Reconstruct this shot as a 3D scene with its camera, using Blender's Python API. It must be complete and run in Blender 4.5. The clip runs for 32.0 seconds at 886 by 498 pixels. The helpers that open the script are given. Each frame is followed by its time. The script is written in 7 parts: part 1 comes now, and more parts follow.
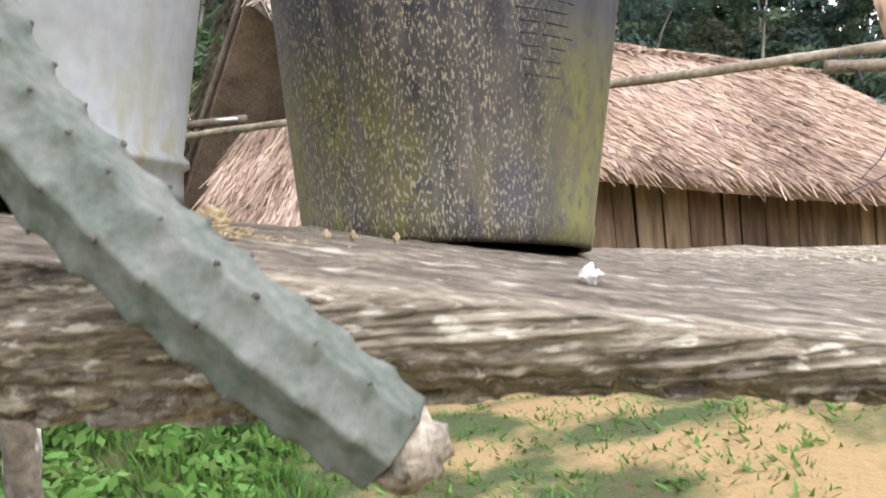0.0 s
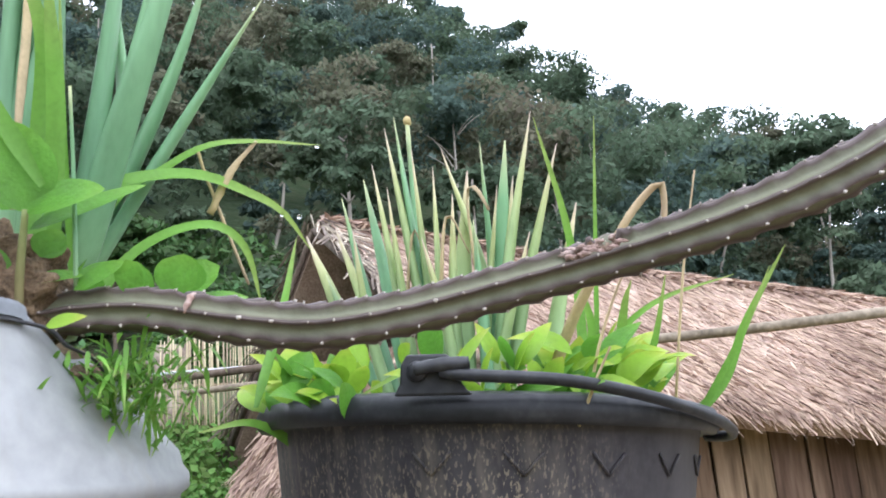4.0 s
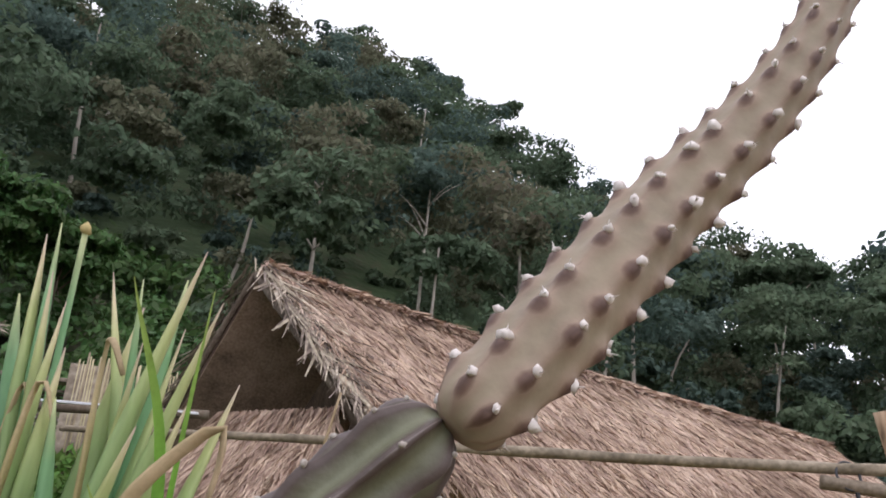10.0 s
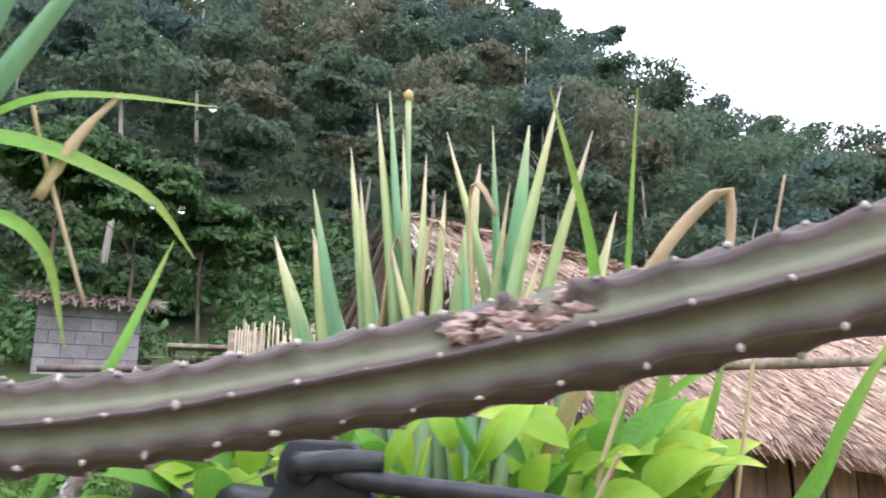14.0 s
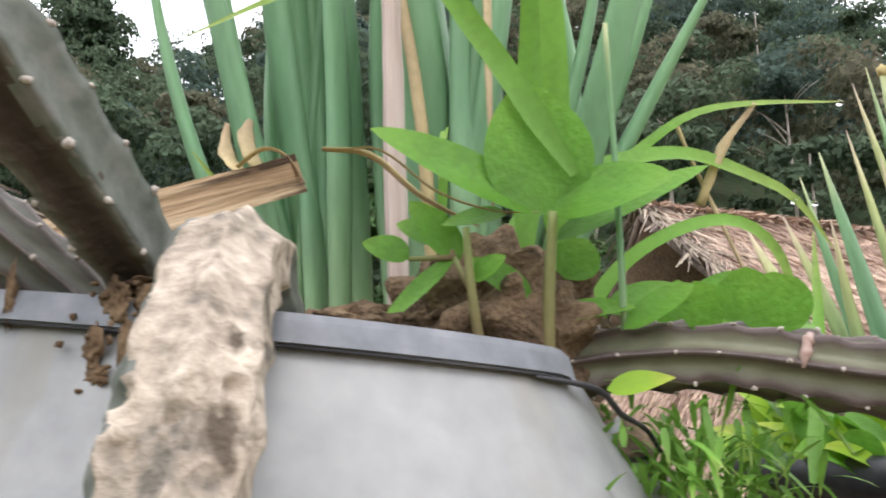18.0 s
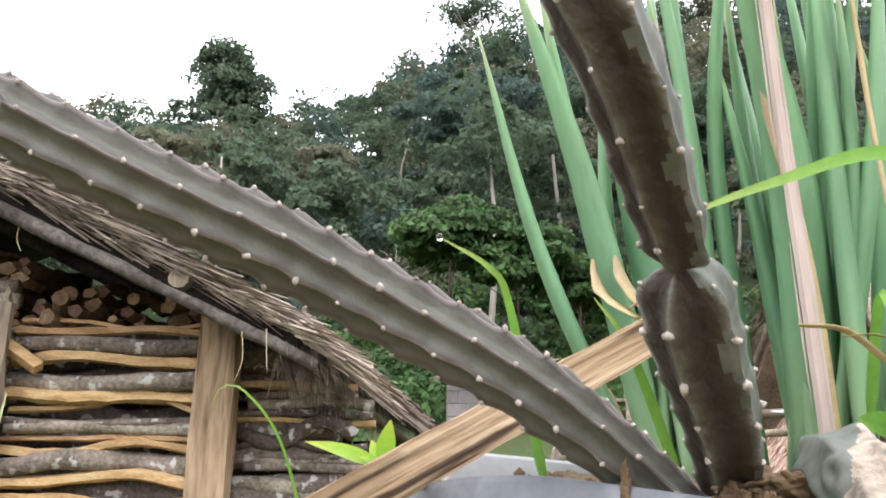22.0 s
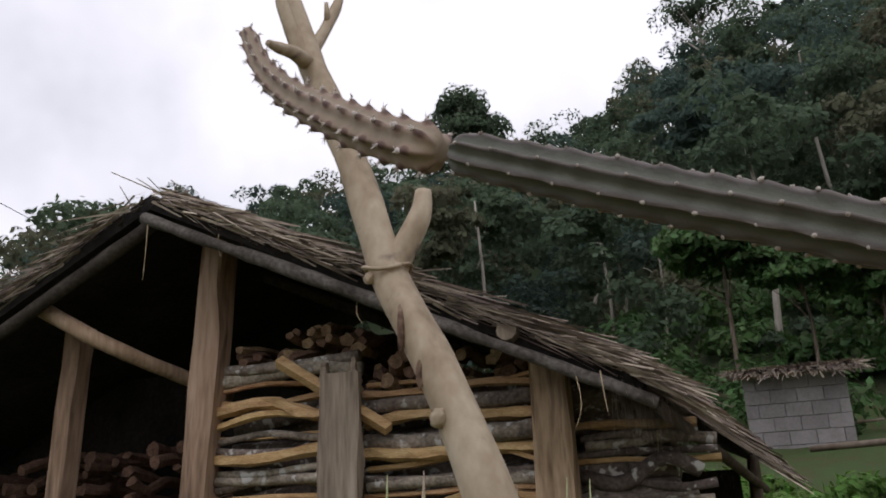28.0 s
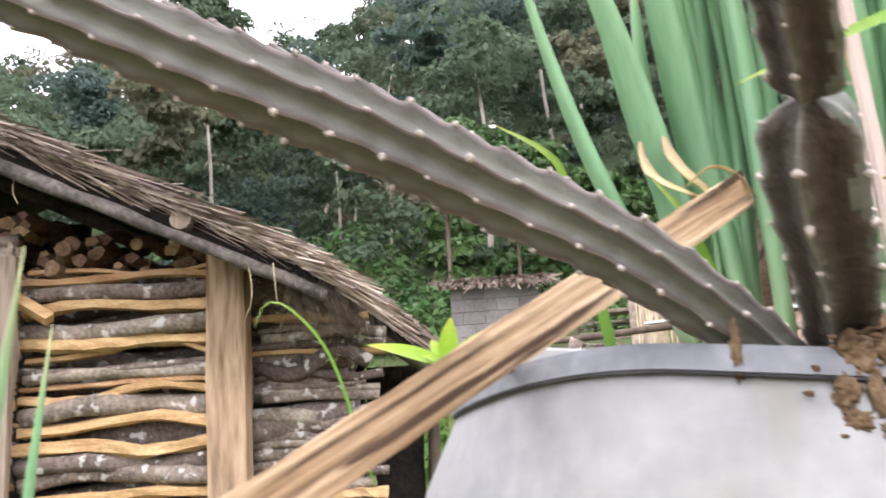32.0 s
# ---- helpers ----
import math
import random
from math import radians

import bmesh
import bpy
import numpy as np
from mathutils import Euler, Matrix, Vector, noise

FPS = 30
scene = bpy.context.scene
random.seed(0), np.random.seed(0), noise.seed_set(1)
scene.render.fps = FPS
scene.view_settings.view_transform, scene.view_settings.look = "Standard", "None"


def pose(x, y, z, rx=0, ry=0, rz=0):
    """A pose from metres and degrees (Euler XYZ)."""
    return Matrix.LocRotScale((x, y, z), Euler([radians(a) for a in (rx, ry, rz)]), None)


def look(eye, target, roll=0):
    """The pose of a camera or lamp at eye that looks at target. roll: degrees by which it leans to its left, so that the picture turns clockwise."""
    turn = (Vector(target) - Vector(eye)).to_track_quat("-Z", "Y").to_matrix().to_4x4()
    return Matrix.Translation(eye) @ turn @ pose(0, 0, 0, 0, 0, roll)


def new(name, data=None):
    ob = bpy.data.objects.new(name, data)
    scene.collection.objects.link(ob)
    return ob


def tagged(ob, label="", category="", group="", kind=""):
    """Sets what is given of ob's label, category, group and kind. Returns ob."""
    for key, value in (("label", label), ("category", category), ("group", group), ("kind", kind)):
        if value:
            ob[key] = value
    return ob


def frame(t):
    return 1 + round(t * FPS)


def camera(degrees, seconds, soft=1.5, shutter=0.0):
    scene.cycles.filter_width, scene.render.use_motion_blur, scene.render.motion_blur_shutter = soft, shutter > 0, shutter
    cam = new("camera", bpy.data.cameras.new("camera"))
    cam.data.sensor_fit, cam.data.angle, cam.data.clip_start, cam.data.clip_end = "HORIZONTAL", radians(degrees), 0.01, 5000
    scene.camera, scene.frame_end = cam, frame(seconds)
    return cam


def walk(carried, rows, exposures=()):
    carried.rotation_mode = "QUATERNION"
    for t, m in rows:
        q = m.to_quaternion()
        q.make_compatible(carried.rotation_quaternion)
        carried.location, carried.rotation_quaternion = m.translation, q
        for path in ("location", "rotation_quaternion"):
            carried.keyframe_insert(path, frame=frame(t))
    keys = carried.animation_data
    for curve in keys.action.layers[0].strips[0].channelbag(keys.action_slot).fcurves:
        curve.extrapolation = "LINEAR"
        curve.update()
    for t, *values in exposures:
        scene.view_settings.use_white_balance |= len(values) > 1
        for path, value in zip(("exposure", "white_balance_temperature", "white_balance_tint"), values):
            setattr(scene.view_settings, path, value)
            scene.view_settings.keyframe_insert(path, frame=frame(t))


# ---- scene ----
PATH = [
    (0, (0.0272, -0.0121, 1.0921), (0.0202, 1.9867, 1.0213), -4.80),
    (0.5, (0.0336, 0.0103, 1.1222), (0.0140, 2.0101, 1.1420), -5.75),
    (1, (0.0303, 0.0089, 1.1611), (0.0114, 2.0072, 1.2400), -4.59),
    (1.5, (0.0326, 0.0092, 1.1898), (0.0126, 2.0032, 1.3435), -4.22),
    (2, (0.0402, 0.0155, 1.2193), (0.0047, 2.0036, 1.4341), -4.32),
    (2.5, (0.0507, 0.0294, 1.2491), (0.0235, 2.0086, 1.5356), -4.58),
    (3, (0.0644, 0.0426, 1.2740), (0.0236, 2.0138, 1.6093), -3.82),
    (3.5, (0.0572, 0.0563, 1.2952), (-0.0767, 2.0114, 1.6950), -4.12),
    (5.5, (0.1224, 0.0941, 1.3367), (0.1589, 2.0210, 1.8712), -4.80),
    (6, (0.1487, 0.0987, 1.3473), (0.2815, 2.0073, 1.9298), -5.00),
    (6.5, (0.1669, 0.1002, 1.3559), (0.3985, 1.9893, 1.9704), -4.89),
    (7, (0.1610, 0.1009, 1.3668), (0.4312, 1.9689, 2.0282), -4.38),
    (7.5, (0.1610, 0.1000, 1.3733), (0.4247, 1.9639, 2.0489), -3.42),
    (8, (0.1786, 0.1282, 1.3811), (0.2791, 2.0208, 2.0196), -0.13),
    (8.5, (0.2064, 0.1797, 1.3931), (0.2163, 2.0945, 1.9706), 2.49),
    (9, (0.2280, 0.1966, 1.4104), (0.2043, 2.0950, 2.0394), 1.76),
    (9.5, (0.2377, 0.2043, 1.4235), (0.1991, 2.1033, 2.0498), 3.19),
    (10, (0.2500, 0.2171, 1.4245), (0.2068, 2.1264, 2.0184), 5.07),
    (10.5, (0.2413, 0.2275, 1.4129), (0.1596, 2.1473, 1.9678), 4.64),
    (11, (0.2232, 0.2300, 1.4014), (0.0980, 2.1565, 1.9238), 3.77),
    (11.5, (0.2066, 0.2351, 1.3885), (0.0686, 2.1676, 1.8849), 2.49),
    (12, (0.2001, 0.2283, 1.3823), (0.0359, 2.1635, 1.8600), 2.45),
    (12.5, (0.1885, 0.2325, 1.3695), (0.0517, 2.1732, 1.8331), 1.99),
    (13, (0.1702, 0.2334, 1.3576), (0.0114, 2.1779, 1.7976), 1.14),
    (13.5, (0.1382, 0.2449, 1.3541), (-0.0926, 2.1810, 1.7990), 0.39),
    (14, (0.1077, 0.2318, 1.3533), (-0.2152, 2.1531, 1.8057), 0.69),
    (14.5, (0.0789, 0.2235, 1.3511), (-0.3478, 2.1279, 1.7882), 0.72),
    (16.5, (0.0065, 0.1886, 1.3454), (-0.6648, 2.0206, 1.7847), -0.05),
    (17, (-0.0016, 0.1806, 1.3450), (-0.7040, 2.0016, 1.7818), -0.32),
    (17.5, (-0.0204, 0.1723, 1.3437), (-0.8053, 1.9577, 1.7867), -0.73),
    (18, (-0.0445, 0.1566, 1.3469), (-0.9024, 1.9064, 1.7967), -0.89),
    (18.5, (-0.0622, 0.1438, 1.3452), (-0.9854, 1.8596, 1.7962), -1.05),
    (19, (-0.0772, 0.1293, 1.3437), (-1.0682, 1.8064, 1.7967), -0.97),
    (19.5, (-0.0853, 0.1217, 1.3455), (-1.1074, 1.7775, 1.8078), -1.06),
    (20, (-0.0927, 0.1113, 1.3507), (-1.1472, 1.7405, 1.8344), -0.70),
    (20.5, (-0.0932, 0.1018, 1.3572), (-1.1569, 1.7177, 1.8645), -0.60),
    (21, (-0.0998, 0.0921, 1.3634), (-1.1816, 1.6905, 1.8876), -0.44),
    (21.5, (-0.1153, 0.0829, 1.3703), (-1.2315, 1.6523, 1.9099), 0.49),
    (22, (-0.1164, 0.0761, 1.3774), (-1.2236, 1.6462, 1.9333), 0.82),
    (22.5, (-0.1263, 0.0636, 1.3872), (-1.2675, 1.5948, 1.9814), 1.22),
    (23, (-0.1290, 0.0525, 1.3988), (-1.2722, 1.5675, 2.0293), 1.45),
    (23.5, (-0.1359, 0.0380, 1.4104), (-1.2745, 1.5481, 2.0609), 1.44),
    (24, (-0.1403, 0.0213, 1.4219), (-1.2724, 1.5131, 2.1244), 1.04),
    (24.5, (-0.1501, 0.0031, 1.4314), (-1.3142, 1.4519, 2.1703), 0.52),
    (25, (-0.1565, -0.0142, 1.4337), (-1.3728, 1.3991, 2.1569), -0.24),
    (25.5, (-0.1853, -0.0115, 1.4347), (-1.4776, 1.3520, 2.1207), -0.01),
    (26, (-0.2132, -0.0221, 1.4250), (-1.5958, 1.2722, 2.0679), 0.10),
    (26.5, (-0.2378, -0.0323, 1.4178), (-1.6969, 1.1899, 2.0323), 0.39),
    (28.5, (-0.2578, -0.0684, 1.4275), (-1.7903, 1.0482, 2.0637), -2.62),
    (29, (-0.2537, -0.0728, 1.4332), (-1.7733, 1.0444, 2.0984), -2.46),
    (29.5, (-0.2468, -0.0821, 1.4402), (-1.7580, 1.0349, 2.1247), -2.37),
    (30, (-0.2381, -0.0653, 1.4289), (-1.7107, 1.1364, 2.0510), -2.39),
    (30.5, (-0.2198, -0.0258, 1.4155), (-1.6085, 1.2997, 1.9763), -2.58),
    (31, (-0.1940, 0.0109, 1.3987), (-1.4914, 1.4533, 1.8848), -3.22),
    (31.5, (-0.1664, 0.0394, 1.3823), (-1.3866, 1.5632, 1.8170), -3.80),
    (32, (-0.1414, 0.0727, 1.3679), (-1.2684, 1.6810, 1.7463), -3.58),
]
cam = camera(56.8, 32.0, soft=1.8, shutter=0.3)
walk(cam, [(t, look(eye, target, roll)) for t, eye, target, roll in PATH],
     exposures=[(0.0, 0.45, 6150, 15), (0.6, 0.4, 6100, 14), (1.5, 0.42, 5950, 14), (3.0, 0.5, 5600, 15), (3.5, 0.45, 5650, 15), (5.5, 0.1, 6050, 18),
                (6.0, -0.15, 6250, 20), (6.5, -0.7, 6250, 20), (7.0, -1.42, 6000, 15), (7.7, -1.55, 6000, 15), (8.5, -1.05, 6200, 18), (9.0, -0.68, 6200, 19),
                (10.0, -0.55, 6200, 19), (12.0, 0.22, 5950, 20), (14.5, 0.38, 5800, 19), (16.5, 0.33, 6150, 18), (18.0, 0.1, 6350, 16), (20.5, 0.15, 6250, 14),
                (22.5, 0.5, 6300, 17), (23.5, -0.05, 6250, 16), (24.5, -1.38, 6250, 18), (25.3, -1.45, 6250, 18), (26.0, -1.12, 6300, 18),
                (26.5, -0.85, 6300, 18), (28.5, -1.4, 6300, 18), (29.8, -1.5, 6300, 18), (30.1, -1.1, 6300, 18), (30.6, -0.1, 6350, 20),
                (31.2, 0.75, 6350, 20), (32.0, 0.75, 6350, 22)])

# ---- world and sun: a bright overcast sky with thin blue gaps ----
world = bpy.data.worlds.new("sky")
scene.world = world
world.use_nodes = True
wt = world.node_tree
wt.nodes.clear()
w_out = wt.nodes.new("ShaderNodeOutputWorld")
w_bg = wt.nodes.new("ShaderNodeBackground")
w_sky = wt.nodes.new("ShaderNodeTexSky")
w_sky.sky_type = "NISHITA"
w_sky.sun_disc = False
w_sky.sun_elevation = radians(54)
w_sky.sun_rotation = radians(140)
w_co = wt.nodes.new("ShaderNodeTexCoord")
w_noise = wt.nodes.new("ShaderNodeTexNoise")
w_noise.inputs["Scale"].default_value = 2.2
w_noise.inputs["Detail"].default_value = 5
w_ramp = wt.nodes.new("ShaderNodeValToRGB")
w_ramp.color_ramp.elements[0].position, w_ramp.color_ramp.elements[0].color = 0.38, (0.66, 0.66, 0.66, 1)
w_ramp.color_ramp.elements[1].position, w_ramp.color_ramp.elements[1].color = 0.56, (1, 1, 1, 1)
w_mix = wt.nodes.new("ShaderNodeMix")
w_mix.data_type = "RGBA"
w_mix.inputs["B"].default_value = (16.2, 16.4, 16.8, 1)
wt.links.new(w_co.outputs["Generated"], w_noise.inputs["Vector"])
wt.links.new(w_noise.outputs["Fac"], w_ramp.inputs["Fac"])
wt.links.new(w_ramp.outputs["Color"], w_mix.inputs["Factor"])
wt.links.new(w_sky.outputs["Color"], w_mix.inputs["A"])
wt.links.new(w_mix.outputs["Result"], w_bg.inputs["Color"])
wt.links.new(w_bg.outputs["Background"], w_out.inputs["Surface"])
w_bg.inputs["Strength"].default_value = 0.15

sun = new("sun", bpy.data.lights.new("sun", "SUN"))
sun.data.energy, sun.data.angle, sun.data.color = 1.0, radians(14), (1.0, 0.975, 0.94)
sun.matrix_world = look((10, -12, 22), (0, 0, 0))


# ---- materials ----
def material(name, cols, scale=8.0, fine=60.0, rough=0.8, bump=0.3, stretch=(1, 1, 1), metal=0.0, vary=0.0, island=False,
             depth=0.01, spec=0.3, trans=0.0, streak=None, within=None):
    """A surface whose colour runs through cols by coarse and fine grain, with relief from the grain."""
    m = bpy.data.materials.new(name)
    m.use_nodes = True
    t = m.node_tree
    n, ln = t.nodes, t.links
    b = n["Principled BSDF"]
    co = n.new("ShaderNodeTexCoord")
    mp = n.new("ShaderNodeMapping")
    mp.inputs["Scale"].default_value = stretch
    ln.new(co.outputs["Object"], mp.inputs["Vector"])
    n1 = n.new("ShaderNodeTexNoise")
    n1.inputs["Scale"].default_value, n1.inputs["Detail"].default_value = scale, 4
    n2 = n.new("ShaderNodeTexNoise")
    n2.inputs["Scale"].default_value, n2.inputs["Detail"].default_value = fine, 6
    for x in (n1, n2):
        ln.new(mp.outputs["Vector"], x.inputs["Vector"])
    mixf = n.new("ShaderNodeMath")
    mixf.operation = "MULTIPLY_ADD"
    ln.new(n2.outputs["Fac"], mixf.inputs[0])
    mixf.inputs[1].default_value = 0.45
    half = n.new("ShaderNodeMath")
    half.operation = "MULTIPLY"
    half.inputs[1].default_value = 0.55
    ln.new(n1.outputs["Fac"], half.inputs[0])
    ln.new(half.outputs[0], mixf.inputs[2])
    rp = n.new("ShaderNodeValToRGB")
    els = rp.color_ramp.elements
    k = len(cols)
    els[0].position, els[1].position = 0.33, 0.67
    for i in range(1, k - 1):
        els.new(0.33 + 0.34 * i / (k - 1))
    for e, c in zip(els, cols):
        e.color = (*c, 1)
    ln.new(mixf.outputs[0], rp.inputs["Fac"])
    col = rp.outputs["Color"]
    if vary:
        if island:
            rnd = n.new("ShaderNodeNewGeometry").outputs["Random Per Island"]
        else:
            rnd = n.new("ShaderNodeObjectInfo").outputs["Random"]
        hs = n.new("ShaderNodeHueSaturation")
        mr = n.new("ShaderNodeMapRange")
        mr.inputs["To Min"].default_value, mr.inputs["To Max"].default_value = 1 - vary, 1 + vary
        ln.new(rnd, mr.inputs["Value"])
        ln.new(mr.outputs[0], hs.inputs["Value"])
        mh = n.new("ShaderNodeMapRange")
        mh.inputs["To Min"].default_value, mh.inputs["To Max"].default_value = 0.5 - vary * 0.05, 0.5 + vary * 0.05
        ln.new(rnd, mh.inputs["Value"])
        ln.new(mh.outputs[0], hs.inputs["Hue"])
        ln.new(col, hs.inputs["Color"])
        col = hs.outputs["Color"]
    if streak:
        # patches of another colour: (colour, scale, low, high, stretch)
        sc, ss, lo, hi, st = streak
        mp2 = n.new("ShaderNodeMapping")
        mp2.inputs["Scale"].default_value = st
        ln.new(co.outputs["Object"], mp2.inputs["Vector"])
        n3 = n.new("ShaderNodeTexNoise")
        n3.inputs["Scale"].default_value, n3.inputs["Detail"].default_value = ss, 5
        ln.new(mp2.outputs["Vector"], n3.inputs["Vector"])
        m3 = n.new("ShaderNodeMapRange")
        m3.inputs["From Min"].default_value, m3.inputs["From Max"].default_value = lo, hi
        ln.new(n3.outputs["Fac"], m3.inputs["Value"])
        fac = m3.outputs[0]
        if within:
            # the patches lie only on one side: (axis, from, to)
            sp = n.new("ShaderNodeSeparateXYZ")
            ln.new(co.outputs["Object"], sp.inputs[0])
            m4 = n.new("ShaderNodeMapRange")
            m4.inputs["From Min"].default_value, m4.inputs["From Max"].default_value = within[1:]
            ln.new(sp.outputs[within[0]], m4.inputs["Value"])
            tm = n.new("ShaderNodeMath")
            tm.operation = "MULTIPLY"
            ln.new(fac, tm.inputs[0])
            ln.new(m4.outputs[0], tm.inputs[1])
            fac = tm.outputs[0]
        mx = n.new("ShaderNodeMix")
        mx.data_type = "RGBA"
        mx.inputs["B"].default_value = (*sc, 1)
        ln.new(fac, mx.inputs["Factor"])
        ln.new(col, mx.inputs["A"])
        col = mx.outputs["Result"]
    ln.new(col, b.inputs["Base Color"])
    b.inputs["Roughness"].default_value = rough
    b.inputs["Metallic"].default_value = metal
    b.inputs["Specular IOR Level"].default_value = spec
    if bump:
        bp = n.new("ShaderNodeBump")
        bp.inputs["Strength"].default_value, bp.inputs["Distance"].default_value = bump, depth
        ln.new(mixf.outputs[0], bp.inputs["Height"])
        ln.new(bp.outputs["Normal"], b.inputs["Normal"])
    if trans:
        tr = n.new("ShaderNodeBsdfTranslucent")
        ln.new(col, tr.inputs["Color"])
        ms = n.new("ShaderNodeMixShader")
        ms.inputs[0].default_value = trans
        ln.new(b.outputs[0], ms.inputs[1])
        ln.new(tr.outputs[0], ms.inputs[2])
        ln.new(ms.outputs[0], n["Material Output"].inputs["Surface"])
    return m


def graded(name, stops, rough=0.5, trans=0.3, scale=40.0, vary=0.2, bump=0.2, depth=0.002, lines=(1, 1, 1)):
    """A leaf or stem colour that runs along its length (the 'along' attribute), mottled and varied leaf by leaf."""
    m = material(name, [(0.82, 0.82, 0.82), (1, 1, 1), (1.12, 1.12, 1.12)], scale, scale * 6, rough, bump, lines, depth=depth)
    t = m.node_tree
    n, ln = t.nodes, t.links
    b = n["Principled BSDF"]
    at = n.new("ShaderNodeAttribute")
    at.attribute_name = "along"
    rp = n.new("ShaderNodeValToRGB")
    els = rp.color_ramp.elements
    els[0].position, els[0].color = stops[0][0], (*stops[0][1], 1)
    els[1].position, els[1].color = stops[-1][0], (*stops[-1][1], 1)
    for p, c in stops[1:-1]:
        els.new(p).color = (*c, 1)
    ln.new(at.outputs["Fac"], rp.inputs["Fac"])
    mx = n.new("ShaderNodeMix")
    mx.data_type, mx.blend_type = "RGBA", "MULTIPLY"
    mx.inputs["Factor"].default_value = 1
    grain = b.inputs["Base Color"].links[0].from_socket
    ln.new(rp.outputs["Color"], mx.inputs["A"])
    ln.new(grain, mx.inputs["B"])
    hs = n.new("ShaderNodeHueSaturation")
    mr = n.new("ShaderNodeMapRange")
    mr.inputs["To Min"].default_value, mr.inputs["To Max"].default_value = 1 - vary, 1 + vary
    ln.new(n.new("ShaderNodeNewGeometry").outputs["Random Per Island"], mr.inputs["Value"])
    ln.new(mr.outputs[0], hs.inputs["Value"])
    ln.new(mx.outputs["Result"], hs.inputs["Color"])
    ln.new(hs.outputs["Color"], b.inputs["Base Color"])
    if trans:
        tr = n.new("ShaderNodeBsdfTranslucent")
        ln.new(hs.outputs["Color"], tr.inputs["Color"])
        ms = n.new("ShaderNodeMixShader")
        ms.inputs[0].default_value = trans
        ln.new(b.outputs[0], ms.inputs[1])
        ln.new(tr.outputs[0], ms.inputs[2])
        ln.new(ms.outputs[0], n["Material Output"].inputs["Surface"])
    return m


M = {}
M["grass"] = material("meadow", [(0.085, 0.065, 0.032), (0.05, 0.075, 0.022), (0.058, 0.105, 0.03)], 2.6, 30, 0.95, 0.8, depth=0.05,
                      streak=((0.30, 0.205, 0.095), 1.3, 0.44, 0.54, (1, 1, 1)), within=("X", -1.0, 0.1))
M["hill"] = material("hillside_soil", [(0.022, 0.039, 0.014), (0.034, 0.056, 0.020), (0.056, 0.050, 0.028)], 0.15, 2, 0.95, 0.6, depth=0.4)
# Forest leaf colours are lightened and blued to hold the valley haze.
M["leaf_dark"] = material("forest_leaf", [(0.064, 0.098, 0.060), (0.100, 0.140, 0.084), (0.144, 0.188, 0.112)], 0.12, 1.2, 0.75, 0.0, vary=0.3, island=True, trans=0.42, spec=0.12)
M["leaf_blue"] = material("hazy_forest_leaf", [(0.062, 0.096, 0.082), (0.090, 0.134, 0.108), (0.126, 0.172, 0.132)], 0.12, 1.2, 0.75, 0.0, vary=0.3, island=True, trans=0.42, spec=0.12)
M["leaf_olive"] = material("olive_leaf", [(0.112, 0.116, 0.072), (0.144, 0.148, 0.092), (0.168, 0.148, 0.104)], 0.2, 1.5, 0.75, 0.0, vary=0.3, island=True, trans=0.42, spec=0.12)
M["leaf_bright"] = material("bush_leaf", [(0.038, 0.085, 0.024), (0.070, 0.135, 0.04), (0.118, 0.19, 0.06)], 0.5, 4, 0.6, 0.0, vary=0.4, island=True, trans=0.35)
M["bark_pale"] = material("pale_bark", [(0.18, 0.15, 0.12), (0.36, 0.32, 0.27), (0.5, 0.46, 0.4)], 1.2, 9, 0.9, 0.4, (1, 1, 0.2), depth=0.02)
M["bark"] = material("bark", [(0.05, 0.04, 0.03), (0.12, 0.09, 0.065), (0.2, 0.17, 0.13)], 3, 25, 0.95, 0.6, (1, 1, 0.3), depth=0.02)
M["thatch"] = material("dry_thatch", [(0.22, 0.145, 0.105), (0.44, 0.315, 0.235), (0.64, 0.49, 0.385)], 1.1, 9, 0.85, 0.4, vary=0.3, island=True, depth=0.01)
M["thatch_base"] = material("thatch_under", [(0.13, 0.088, 0.06), (0.26, 0.18, 0.125), (0.38, 0.275, 0.2)], 4, 40, 0.95, 0.8, depth=0.03)
M["thatch_grey"] = material("weathered_thatch", [(0.075, 0.058, 0.045), (0.25, 0.20, 0.155), (0.50, 0.425, 0.34)], 1.5, 14, 0.9, 0.4, vary=0.5, island=True, depth=0.01)
M["plank_wall"] = material("plank_wall_wood", [(0.085, 0.056, 0.034), (0.21, 0.145, 0.088), (0.36, 0.262, 0.168)], 2.5, 20, 0.85, 0.5, (1, 1, 0.12), vary=0.35, depth=0.01)
M["bamboo"] = material("bamboo", [(0.085, 0.066, 0.046), (0.18, 0.142, 0.10), (0.31, 0.25, 0.185)], 5, 40, 0.7, 0.3, vary=0.2, depth=0.005)
M["fence"] = material("bamboo_fence", [(0.25, 0.2, 0.12), (0.42, 0.35, 0.22), (0.55, 0.48, 0.33)], 3, 30, 0.8, 0.3, (1, 1, 0.2), vary=0.3, depth=0.005)
M["post"] = material("post_wood", [(0.14, 0.092, 0.055), (0.36, 0.25, 0.16), (0.52, 0.39, 0.27)], 6, 45, 0.9, 0.6, (1, 1, 0.13), depth=0.012, vary=0.15,
                     streak=((0.11, 0.075, 0.05), 18, 0.6, 0.72, (1, 1, 0.1)))
M["log"] = material("log_bark", [(0.075, 0.06, 0.048), (0.20, 0.165, 0.132), (0.35, 0.30, 0.245)], 9, 70, 0.95, 0.8, vary=0.5, depth=0.012,
                    streak=((0.5, 0.49, 0.45), 22, 0.585, 0.64, (1, 1, 1)))
